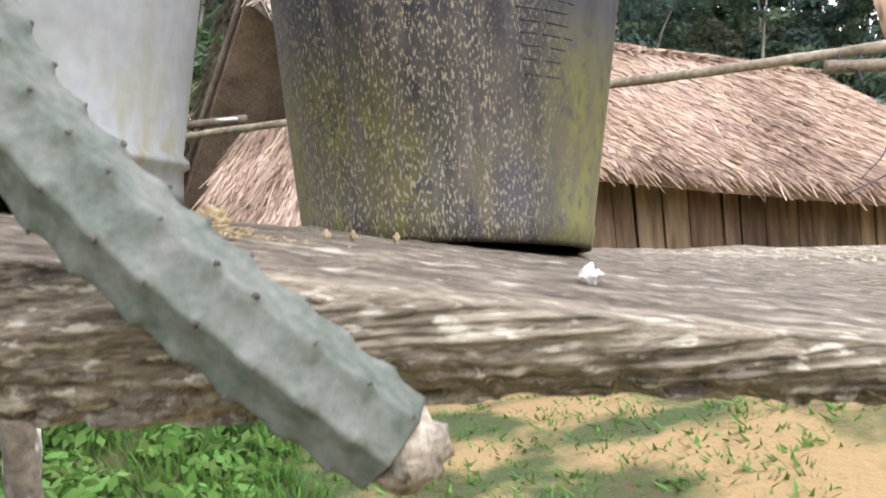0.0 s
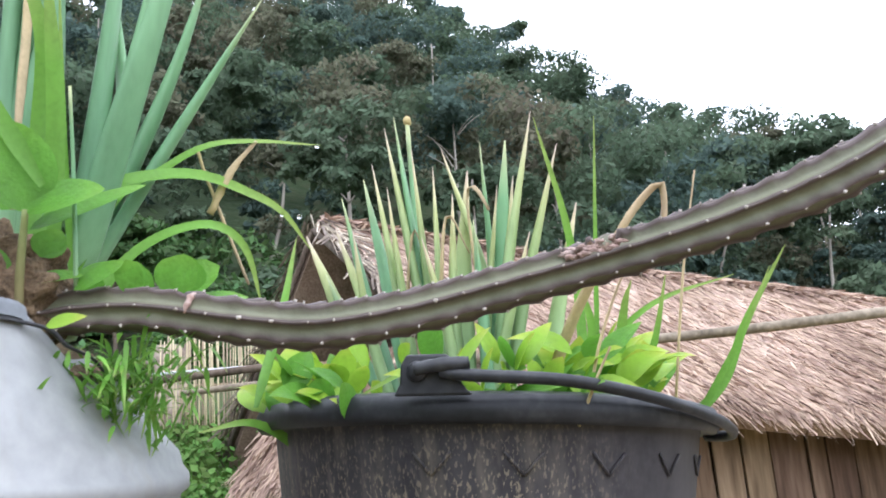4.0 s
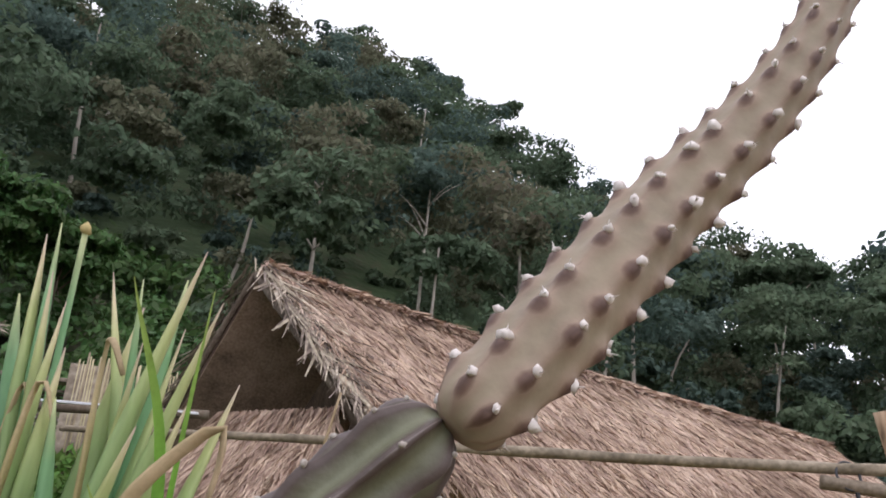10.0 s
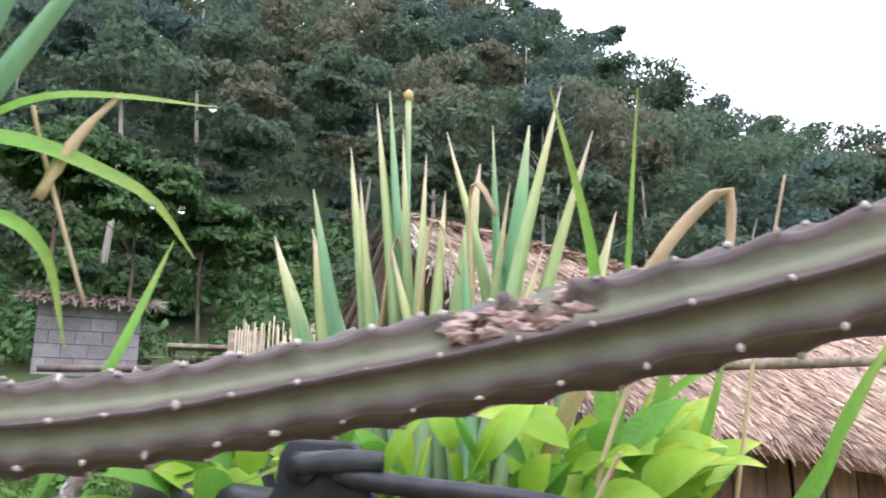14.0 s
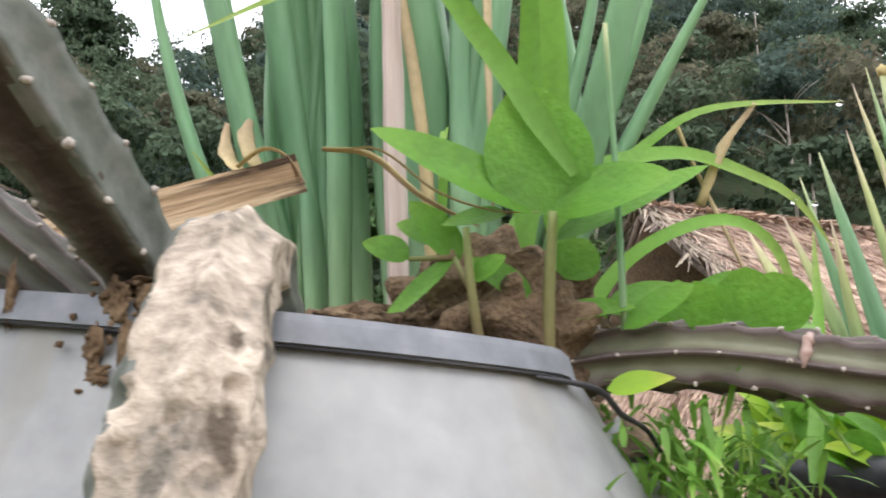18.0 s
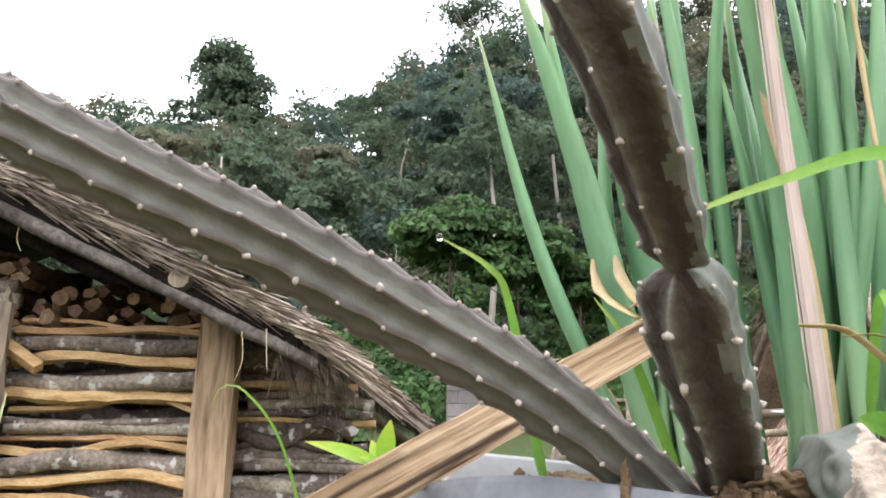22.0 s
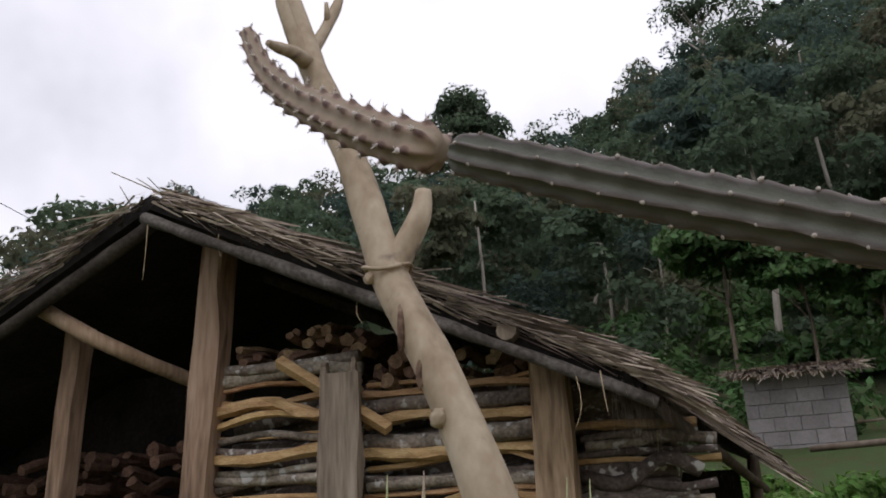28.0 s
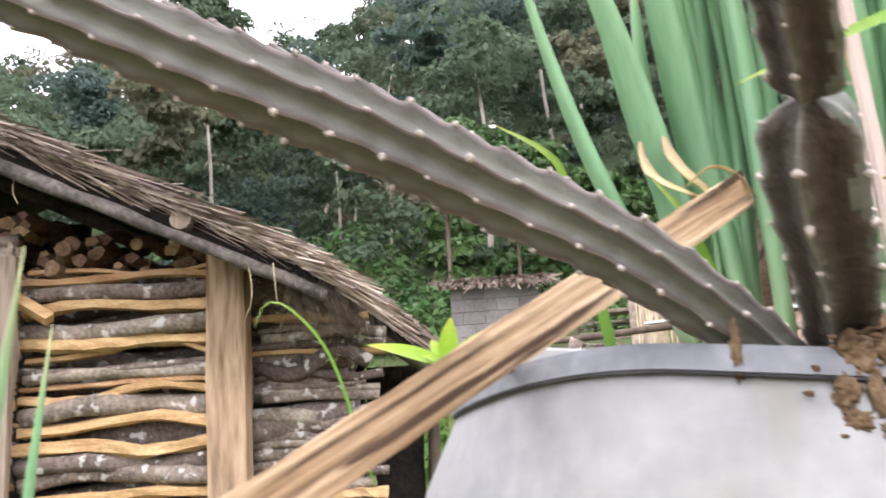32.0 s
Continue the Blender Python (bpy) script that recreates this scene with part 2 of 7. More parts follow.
M["split"] = material("split_log_wood", [(0.27, 0.15, 0.07), (0.46, 0.29, 0.14), (0.62, 0.45, 0.25)], 6, 60, 0.85, 0.6, (1, 1, 6), vary=0.25, depth=0.008)
M["logend"] = material("log_end", [(0.098, 0.056, 0.034), (0.180, 0.112, 0.068), (0.270, 0.180, 0.112)], 30, 120, 0.95, 0.6, vary=0.4, depth=0.008)
M["beam"] = material("weathered_beam", [(0.035, 0.027, 0.02), (0.21, 0.172, 0.125), (0.46, 0.395, 0.295)], 130, 700, 0.92, 1.0, (0.16, 1.1, 1.2), depth=0.003,
                     streak=((0.5, 0.45, 0.36), 190, 0.58, 0.65, (0.4, 1.1, 1.2)))
M["beam_top"] = material("weathered_board_top", [(0.032, 0.024, 0.018), (0.145, 0.116, 0.085), (0.34, 0.29, 0.22)], 130, 700, 0.92, 1.0, (0.16, 1.1, 1.2), depth=0.003,
                         streak=((0.46, 0.41, 0.33), 110, 0.6, 0.69, (0.3, 1.1, 1.2)))
M["plank"] = material("split_plank", [(0.16, 0.095, 0.05), (0.40, 0.275, 0.16), (0.62, 0.48, 0.31)], 90, 420, 0.85, 1.0, (0.06, 1.2, 1.2), depth=0.003,
                      streak=((0.08, 0.05, 0.03), 160, 0.58, 0.66, (0.05, 1.2, 1.2)))
M["stake"] = material("old_stake", [(0.2, 0.15, 0.12), (0.42, 0.34, 0.29), (0.56, 0.48, 0.42)], 18, 140, 0.9, 0.7, (1, 1, 0.1), depth=0.002)
M["stick"] = material("smooth_stick", [(0.25, 0.19, 0.12), (0.40, 0.32, 0.22), (0.52, 0.44, 0.32)], 26, 160, 0.75, 0.4, (1, 1, 0.6), depth=0.002,
                      streak=((0.17, 0.13, 0.1), 55, 0.62, 0.72, (1, 1, 1)))
M["zinc"] = material("galvanised_sheet", [(0.255, 0.262, 0.258), (0.318, 0.325, 0.318), (0.375, 0.38, 0.37)], 9, 130, 0.55, 0.2, metal=0.2, depth=0.001, spec=0.3,
                     streak=((0.27, 0.255, 0.20), 34, 0.56, 0.8, (1, 1, 0.13)))


def mossy_foot(m, colour, z_from, z_to, scale=70.0):
    """Moss and dirt creeping up from the foot of a sheet-metal wall."""
    n, ln = m.node_tree.nodes, m.node_tree.links
    b = n["Principled BSDF"]
    col = b.inputs["Base Color"].links[0].from_socket
    co = n.new("ShaderNodeTexCoord")
    xyz = n.new("ShaderNodeSeparateXYZ")
    ln.new(co.outputs["Object"], xyz.inputs[0])
    high = n.new("ShaderNodeMapRange")
    high.inputs["From Min"].default_value, high.inputs["From Max"].default_value = z_from, z_to
    ln.new(xyz.outputs["Z"], high.inputs["Value"])
    mp = n.new("ShaderNodeMapping")
    mp.inputs["Scale"].default_value = (1, 1, 0.45)
    ln.new(co.outputs["Object"], mp.inputs["Vector"])
    ns = n.new("ShaderNodeTexNoise")
    ns.inputs["Scale"].default_value, ns.inputs["Detail"].default_value = scale, 6
    ln.new(mp.outputs["Vector"], ns.inputs["Vector"])
    spots = n.new("ShaderNodeMapRange")
    spots.inputs["From Min"].default_value, spots.inputs["From Max"].default_value = 0.44, 0.62
    ln.new(ns.outputs["Fac"], spots.inputs["Value"])
    both = n.new("ShaderNodeMath")
    both.operation = "MULTIPLY"
    ln.new(high.outputs[0], both.inputs[0])
    ln.new(spots.outputs[0], both.inputs[1])
    mx = n.new("ShaderNodeMix")
    mx.data_type = "RGBA"
    mx.inputs["B"].default_value = (*colour, 1)
    ln.new(both.outputs[0], mx.inputs["Factor"])
    ln.new(col, mx.inputs["A"])
    ln.new(mx.outputs["Result"], b.inputs["Base Color"])


mossy_foot(M["zinc"], (0.25, 0.225, 0.085), 1.19, 1.10, 95.0)
M["zinc_rim"] = material("zinc_rim", [(0.13, 0.14, 0.15), (0.20, 0.212, 0.225), (0.28, 0.29, 0.30)], 26, 140, 0.55, 0.3, metal=0.25, depth=0.001)
M["soil"] = material("soil", [(0.05, 0.034, 0.02), (0.135, 0.092, 0.054), (0.24, 0.17, 0.10)], 140, 600, 0.98, 1.0, depth=0.004)
M["handle"] = material("black_handle", [(0.012, 0.013, 0.014), (0.022, 0.023, 0.025), (0.05, 0.05, 0.05)], 30, 160, 0.45, 0.2, depth=0.001)
M["block"] = material("cement_block", [(0.186, 0.167, 0.158), (0.248, 0.229, 0.220), (0.298, 0.279, 0.270)], 3, 25, 0.95, 0.4, vary=0.15, depth=0.01)
M["chip"] = material("pale_chip", [(0.45, 0.4, 0.34), (0.66, 0.61, 0.55), (0.75, 0.7, 0.64)], 60, 300, 0.9, 0.6, depth=0.001)
M["sawdust"] = material("crumbs", [(0.26, 0.19, 0.10), (0.40, 0.31, 0.18), (0.54, 0.45, 0.30)], 160, 600, 0.98, 0.9, depth=0.002)
M["tie"] = material("dark_tie", [(0.02, 0.02, 0.022), (0.05, 0.05, 0.055), (0.09, 0.09, 0.09)], 40, 100, 0.7, 0.3)
M["straw"] = material("straw", [(0.3, 0.22, 0.13), (0.46, 0.36, 0.22), (0.6, 0.5, 0.34)], 30, 100, 0.8, 0.2, vary=0.25, island=True)
M["cable"] = material("cable", [(0.03, 0.03, 0.03), (0.05, 0.05, 0.05), (0.07, 0.07, 0.07)], 30, 100, 0.6, 0.0)
M["white_tin"] = material("pale_tin", [(0.55, 0.56, 0.58), (0.65, 0.66, 0.68), (0.75, 0.76, 0.78)], 2, 20, 0.5, 0.1)
M["onion"] = graded("onion_leaf", [(0.0, (0.32, 0.44, 0.18)), (0.3, (0.28, 0.42, 0.2)), (0.62, (0.36, 0.47, 0.2)), (0.8, (0.5, 0.54, 0.24)), (0.92, (0.68, 0.6, 0.38)), (1.0, (0.42, 0.33, 0.26))],
                    0.5, 0.25, 40, 0.22, lines=(1, 1, 0.15))
M["onion_green"] = graded("onion_leaf_green", [(0.0, (0.32, 0.47, 0.25)), (0.3, (0.19, 0.37, 0.20)), (0.8, (0.22, 0.41, 0.20)), (1.0, (0.5, 0.53, 0.27))],
                          0.45, 0.2, 40, 0.26, lines=(1, 1, 0.15))
M["dry_leaf"] = graded("dry_leaf", [(0.0, (0.5, 0.41, 0.19)), (0.5, (0.58, 0.47, 0.27)), (1.0, (0.46, 0.35, 0.22))], 0.8, 0.25, 60, 0.15)
M["blade"] = graded("grass_blade", [(0.0, (0.14, 0.3, 0.05)), (0.6, (0.17, 0.36, 0.05)), (1.0, (0.3, 0.38, 0.1))], 0.5, 0.35, 60, 0.2)
M["broad"] = graded("broad_leaf", [(0.0, (0.095, 0.24, 0.025)), (0.6, (0.125, 0.31, 0.035)), (1.0, (0.17, 0.35, 0.045))], 0.4, 0.4, 90, 0.25, 0.5, 0.003)
M["broad_lime"] = graded("lime_leaf", [(0.0, (0.22, 0.38, 0.03)), (0.6, (0.28, 0.46, 0.04)), (1.0, (0.45, 0.5, 0.07))], 0.42, 0.4, 50, 0.25)
M["stem"] = graded("plant_stem", [(0.0, (0.17, 0.12, 0.06)), (1.0, (0.18, 0.22, 0.07))], 0.6, 0.0, 60, 0.1)
M["areole"] = material("areole_wool", [(0.25, 0.215, 0.18), (0.43, 0.385, 0.335), (0.58, 0.53, 0.475)], 400, 900, 0.95, 0.3, depth=0.0005)
M["white_wool"] = material("white_wool", [(0.5, 0.44, 0.4), (0.68, 0.62, 0.58), (0.8, 0.76, 0.72)], 400, 900, 0.95, 0.3, depth=0.0005)
# The darkest stops mix brown tubercle skin with shade painted under the knobs.
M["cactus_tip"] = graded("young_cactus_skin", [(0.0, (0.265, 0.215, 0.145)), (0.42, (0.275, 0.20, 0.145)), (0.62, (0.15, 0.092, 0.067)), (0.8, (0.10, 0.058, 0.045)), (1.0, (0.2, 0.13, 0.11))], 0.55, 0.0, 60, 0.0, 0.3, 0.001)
# In both arm skins the pale last stop paints sky highlight along rib crests.
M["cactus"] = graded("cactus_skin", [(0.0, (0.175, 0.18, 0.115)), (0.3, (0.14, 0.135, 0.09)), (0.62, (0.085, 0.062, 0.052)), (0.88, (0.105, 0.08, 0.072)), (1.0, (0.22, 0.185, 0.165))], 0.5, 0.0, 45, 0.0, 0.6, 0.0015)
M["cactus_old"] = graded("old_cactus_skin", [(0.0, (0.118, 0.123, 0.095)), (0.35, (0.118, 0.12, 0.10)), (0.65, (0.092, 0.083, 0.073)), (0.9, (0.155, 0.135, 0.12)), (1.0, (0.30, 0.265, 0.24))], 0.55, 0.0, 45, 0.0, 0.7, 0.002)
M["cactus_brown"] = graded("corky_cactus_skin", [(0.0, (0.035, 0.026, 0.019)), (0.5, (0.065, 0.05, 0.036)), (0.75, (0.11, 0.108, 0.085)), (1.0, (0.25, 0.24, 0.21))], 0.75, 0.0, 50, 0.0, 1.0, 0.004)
M["cactus_pale"] = material("scarred_cactus_skin", [(0.14, 0.125, 0.10), (0.40, 0.335, 0.26), (0.66, 0.575, 0.465)], 70, 300, 0.85, 1.0, depth=0.004,
                            streak=((0.10, 0.078, 0.055), 95, 0.60, 0.68, (1, 1, 0.6)))
M["cactus_grey"] = material("grey_green_cactus_skin", [(0.07, 0.083, 0.066), (0.125, 0.138, 0.112), (0.195, 0.19, 0.172)], 60, 300, 0.6, 0.5, depth=0.001)
M["areole_dark"] = material("dark_areole", [(0.05, 0.045, 0.04), (0.1, 0.09, 0.08), (0.16, 0.14, 0.13)], 400, 900, 0.95, 0.3, depth=0.0005)
M["wound"] = material("cactus_wound", [(0.05, 0.03, 0.02), (0.17, 0.11, 0.075), (0.34, 0.25, 0.185)], 120, 400, 0.9, 0.8, depth=0.001)


# near-black colour of the woodshed's roof underside and its back, side and inner boards
M["dark_lining"] = material("near_black_lining", [(0.008, 0.007, 0.006), (0.021, 0.017, 0.015), (0.042, 0.035, 0.029)], 4, 40, 0.97, 0.8, depth=0.02)
M["rake"] = material("grey_pole", [(0.033, 0.028, 0.023), (0.094, 0.081, 0.069), (0.187, 0.171, 0.149)], 9, 60, 0.93, 0.8, (1, 1, 1), depth=0.01)
M["mud"] = material("dried_mud", [(0.07, 0.042, 0.024), (0.15, 0.098, 0.055), (0.25, 0.175, 0.105)], 160, 600, 0.98, 0.9, depth=0.002)
M["grey_board"] = material("grey_split_board", [(0.13, 0.10, 0.075), (0.29, 0.235, 0.175), (0.43, 0.365, 0.285)], 7, 60, 0.92, 0.7, (1, 1, 0.1), depth=0.008)
M["dark_wood"] = material("dark_brown_wood", [(0.02, 0.016, 0.013), (0.055, 0.045, 0.036), (0.1, 0.085, 0.07)], 6, 50, 0.95, 0.6, depth=0.01)


# ---- building helpers ----
def thing(name, at, label, category, group="", kind=""):
    ob = new(name)
    ob.location = at
    ob.empty_display_size = 0.1
    bpy.context.view_layer.update()
    return tagged(ob, label, category, group, kind)


def mesh_of(name, verts, faces, mats, smooth=True, along=None, index=None):
    me = bpy.data.meshes.new(name)
    if isinstance(verts, np.ndarray):
        verts = verts.tolist()
    if isinstance(faces, np.ndarray):
        faces = faces.tolist()
    me.from_pydata(verts, [], faces)
    for m in mats if isinstance(mats, (list, tuple)) else [mats]:
        me.materials.append(m)
    if smooth:
        me.polygons.foreach_set("use_smooth", np.ones(len(me.polygons), bool))
    if index is not None:
        me.polygons.foreach_set("material_index", np.asarray(index, np.int32))
    if along is not None:
        a = me.attributes.new("along", "FLOAT", "POINT")
        a.data.foreach_set("value", np.asarray(along, np.float32))
    me.update()
    return me


def put(ob, parent):
    ob.parent = parent
    w = Matrix.Translation(parent.location) if parent.parent is None else Matrix.Translation(parent.parent.location)
    ob.matrix_parent_inverse = w.inverted() if parent.type == "EMPTY" else Matrix.Identity(4)
    return ob


def part(name, geo, mats, parent=None, label="", smooth=True, kind=""):
    """A mesh object from (verts, faces[, along]) under a thing or a part, its vertices in world places."""
    ob = new(name, mesh_of(name, geo[0], geo[1], mats, smooth, geo[2] if len(geo) > 2 else None, geo[3] if len(geo) > 3 else None))
    if parent is not None:
        put(ob, parent)
    return tagged(ob, label, kind=kind)


def join(geos):
    """Several (verts, faces[, along]) as one."""
    vs, fs, al, k = [], [], [], 0
    for g in geos:
        v = np.asarray(g[0], float).reshape(-1, 3)
        vs.append(v)
        fs += [tuple(i + k for i in f) for f in (g[1].tolist() if isinstance(g[1], np.ndarray) else g[1])]
        al.append(np.asarray(g[2], float) if len(g) > 2 else np.zeros(len(v)))
        k += len(v)
    return np.concatenate(vs), fs, np.concatenate(al)


def spline(pts, n):
    """n points evenly along a smooth line through pts."""
    p = np.asarray(pts, float)
    q = np.vstack([2 * p[0] - p[1], p, 2 * p[-1] - p[-2]])
    out = []
    for i in range(1, len(q) - 2):
        a, b, c, d = q[i - 1: i + 3]
        for s in np.linspace(0, 1, 24, endpoint=False):
            out.append(0.5 * (2 * b + (c - a) * s + (2 * a - 5 * b + 4 * c - d) * s**2 + (3 * b - a - 3 * c + d) * s**3))
    out.append(p[-1])
    out = np.array(out)
    dist = np.r_[0, np.cumsum(np.linalg.norm(np.diff(out, axis=0), axis=1))]
    s = np.linspace(0, dist[-1], n)
    return np.stack([np.interp(s, dist, out[:, k]) for k in range(3)], 1)


def frames(c):
    """Tangent and two normals along a line, carried without twist."""
    t = np.gradient(c, axis=0)
    t /= np.linalg.norm(t, axis=1, keepdims=True) + 1e-12
    a = np.zeros_like(c)
    v = np.cross(t[0], (0, 0, 1.0))
    if np.linalg.norm(v) < 0.2:
        v = np.cross(t[0], (1.0, 0, 0))
    for i in range(len(c)):
        v = v - (v @ t[i]) * t[i]
        v /= np.linalg.norm(v)
        a[i] = v
    return t, a, np.cross(t, a)


def tube(pts, radii, sides=10, n=None, caps=True, rough=0.0, seed=0, ribs=0, rib=0.0, flat=1.0, grain=40.0):
    """A swept round along pts; radii run evenly along it. Returns verts, faces, along."""
    n = n or max(2, len(pts))
    c = spline(pts, n) if n > 2 or len(pts) > 2 else np.asarray(pts, float)
    r = np.interp(np.linspace(0, 1, n), np.linspace(0, 1, len(radii)), radii)
    _, a, b = frames(c)
    th = np.linspace(0, 2 * np.pi, sides, endpoint=False)
    rad = np.ones((n, sides)) * r[:, None]
    if ribs:
        rad *= 1 + rib * np.cos(ribs * th)[None]
    if rough:
        rs = np.random.RandomState(seed)
        k = rs.rand(3) * 50
        for i in range(n):
            for j in range(sides):
                p = Vector((c[i, 0] * grain + k[0] + math.cos(th[j]) * 1.3, c[i, 1] * grain + k[1] + math.sin(th[j]) * 1.3, c[i, 2] * grain + k[2]))
                rad[i, j] *= 1 + rough * noise.noise(p)
    v = c[:, None] + rad[..., None] * (np.cos(th)[None, :, None] * a[:, None] + flat * np.sin(th)[None, :, None] * b[:, None])
    v = v.reshape(-1, 3)
    f = []
    for i in range(n - 1):
        for j in range(sides):
            k = (j + 1) % sides
            f.append((i * sides + j, i * sides + k, (i + 1) * sides + k, (i + 1) * sides + j))
    if caps:
        f.append(tuple(range(sides - 1, -1, -1)))
        f.append(tuple((n - 1) * sides + j for j in range(sides)))
    return v, f, np.repeat(np.linspace(0, 1, n), sides)


def box(lo, hi, bev=0.0):
    """A box between two corners, its edges cut back by bev."""
    bm = bmesh.new()
    bmesh.ops.create_cube(bm, size=1)
    lo, hi = Vector(lo), Vector(hi)
    for v in bm.verts:
        v.co = Vector(((v.co[k] + 0.5) * (hi[k] - lo[k]) + lo[k] for k in range(3)))
    if bev:
        bmesh.ops.bevel(bm, geom=list(bm.edges), offset=bev, segments=1, affect="EDGES")
    bm.verts.index_update()
    g = ([tuple(v.co) for v in bm.verts], [tuple(v.index for v in f.verts) for f in bm.faces])
    bm.free()
    return g


def blob(at, size, seed, sub=2, rough=0.3, grain=2.0):
    """A lumpy stone-like body."""
    bm = bmesh.new()
    bmesh.ops.create_icosphere(bm, subdivisions=sub, radius=1)
    o = Vector((seed * 3.7, seed * 1.3, seed * 7.1))
    for v in bm.verts:
        v.co = v.co * (1 + rough * noise.noise(v.co * grain + o))
        v.co = Vector((at[k] + v.co[k] * size[k] for k in range(3)))
    bm.verts.index_update()
    g = ([tuple(v.co) for v in bm.verts], [tuple(v.index for v in f.verts) for f in bm.faces])
    bm.free()
    return g


def leaf(base, way, length, width, droop=0.3, fold=0.15, nl=9, shape="broad", face=(0, 0, 1), curl=0.0):
    """A leaf blade from base along way, drooping, folded along its midrib. Returns verts, faces, along."""
    way = np.asarray(way, float) / np.linalg.norm(way)
    side = np.cross(way, face)
    side /= np.linalg.norm(side) + 1e-9
    up = np.cross(side, way)
    s = np.linspace(0, 1, nl)
    if shape == "broad":
        w = np.sin(np.pi * s**0.8) ** 0.8 * (1 - 0.25 * s)
    elif shape == "oval":
        w = np.sin(np.pi * np.clip(s, 0, 1) ** 0.85) ** 0.62 * (1 - 0.12 * s) * 1.02
    elif shape == "round":
        w = np.sqrt(np.clip(1 - (2 * s - 1) ** 2, 0, 1))
    else:
        w = np.minimum(1, s * 6 + 0.5) * (1 - s**2.2)
    w = np.maximum(w, 0.03) * width / 2
    c = np.asarray(base, float) + length * (s[:, None] * way - (droop * s**2)[:, None] * np.array([0, 0, 1.0]) + (curl * s**2)[:, None] * side)
    rows = [c - w[:, None] * side + (fold * w)[:, None] * up, c - 0.5 * w[:, None] * side + (fold * 0.35 * w)[:, None] * up, c,
            c + 0.5 * w[:, None] * side + (fold * 0.35 * w)[:, None] * up, c + w[:, None] * side + (fold * w)[:, None] * up]
    v = np.stack(rows, 1).reshape(-1, 3)
    f = [(i * 5 + j, i * 5 + j + 1, i * 5 + j + 6, i * 5 + j + 5) for i in range(nl - 1) for j in range(4)]
    return v, f, np.repeat(s, 5)


def leaf_cloud(rs, at, size, count, leafsize, shell=0.55):
    """count small flat leaves in and round an ellipsoid at `at`, more on its upper skin."""
    d = rs.normal(size=(count, 3))
    d /= np.linalg.norm(d, axis=1, keepdims=True)
    d[:, 2] = np.abs(d[:, 2]) * 0.9 - 0.35 * rs.rand(count)
    r = shell + (1 - shell) * rs.rand(count, 1) ** 0.6
    c = np.asarray(at) + d * r * np.asarray(size)
    nrm = d + rs.normal(size=(count, 3)) * 0.6 + (0, 0, 0.4)
    a = np.cross(nrm, rs.normal(size=(count, 3)))
    a /= np.linalg.norm(a, axis=1, keepdims=True) + 1e-9
    b = np.cross(nrm, a)
    b /= np.linalg.norm(b, axis=1, keepdims=True) + 1e-9
    ls = leafsize * (0.6 + 0.8 * rs.rand(count, 1))
    a, b = a * ls, b * ls * 0.55
    return np.stack([c - a, c - b * 0.9, c + a, c + b], 1)


def leaves_mesh(name, quads, mat, parent=None, label="", kind=""):
    v = np.concatenate(quads).reshape(-1, 3)
    me = bpy.data.meshes.new(name)
    nq = len(v) // 4
    me.vertices.add(len(v))
    me.vertices.foreach_set("co", v.astype(np.float32).ravel())
    me.loops.add(nq * 4)
    me.loops.foreach_set("vertex_index", np.arange(nq * 4, dtype=np.int32))
    me.polygons.add(nq)
    me.polygons.foreach_set("loop_start", np.arange(0, nq * 4, 4, dtype=np.int32))
    me.materials.append(mat)
    me.update(calc_edges=True)
    ob = new(name, me)
    if parent is not None:
        put(ob, parent)
    return tagged(ob, label, kind=kind)


def polar(az, el, dist, eye=(0.0, 0.1, 1.4)):
    """The place at a bearing (degrees to the right of +y), a height angle and a level distance from the eye."""
    return (eye[0] + dist * math.sin(radians(az)), eye[1] + dist * math.cos(radians(az)), eye[2] + dist * math.tan(radians(el)))

# ---- land: meadow near by, wooded hills all round ----
SKY_AZ = [-180, -120, -90, -83, -78, -70, -62, -55, -47, -41, -38, -35, -28, -18, -8, 0, 6, 10, 15, 20, 27, 33, 38, 60, 120, 180]
SKY_EL = [12, 14, 13, 15, 18.5, 20.0, 22.0, 23.0, 24.5, 25.5, 28, 30.5, 30.5, 31.7, 31, 28.6, 24.8, 21.6, 18.4, 16.6, 14, 13, 12, 12, 11, 12]
GND_RISE = 8.0


def land(x, y):
    """Height of the ground."""
    r = math.hypot(x, y)
    az = math.degrees(math.atan2(x, y))
    el = float(np.interp(az, SKY_AZ, SKY_EL))
    far = 75.0
    top = 1.4 + far * math.tan(radians(el)) - GND_RISE
    left = float(np.interp(az, [-180, -110, -75, -40, -18, -6, 180], [0, 0, 0.4, 1, 1, 0, 0]))
    z = left * 2.3 * min(1.0, max(0.0, (r - 3.5) / 10.0)) ** 1.2
    s = min(1.0, max(0.0, (r - 15.0) / (far - 15.0)))
    z += (top - z) * s ** 1.15 if r < far else 0
    if r >= far:
        z = top * max(0.0, 1 - (r - far) / 500.0)
    z += 0.05 * noise.noise(Vector((x * 0.7, y * 0.7, 0))) * min(1, r / 2)
    # a low bank of bare earth right of the stand
    z += 0.28 * math.exp(-((x - 2.2) ** 2 + (y - 3.2) ** 2) / 1.6)
    return z


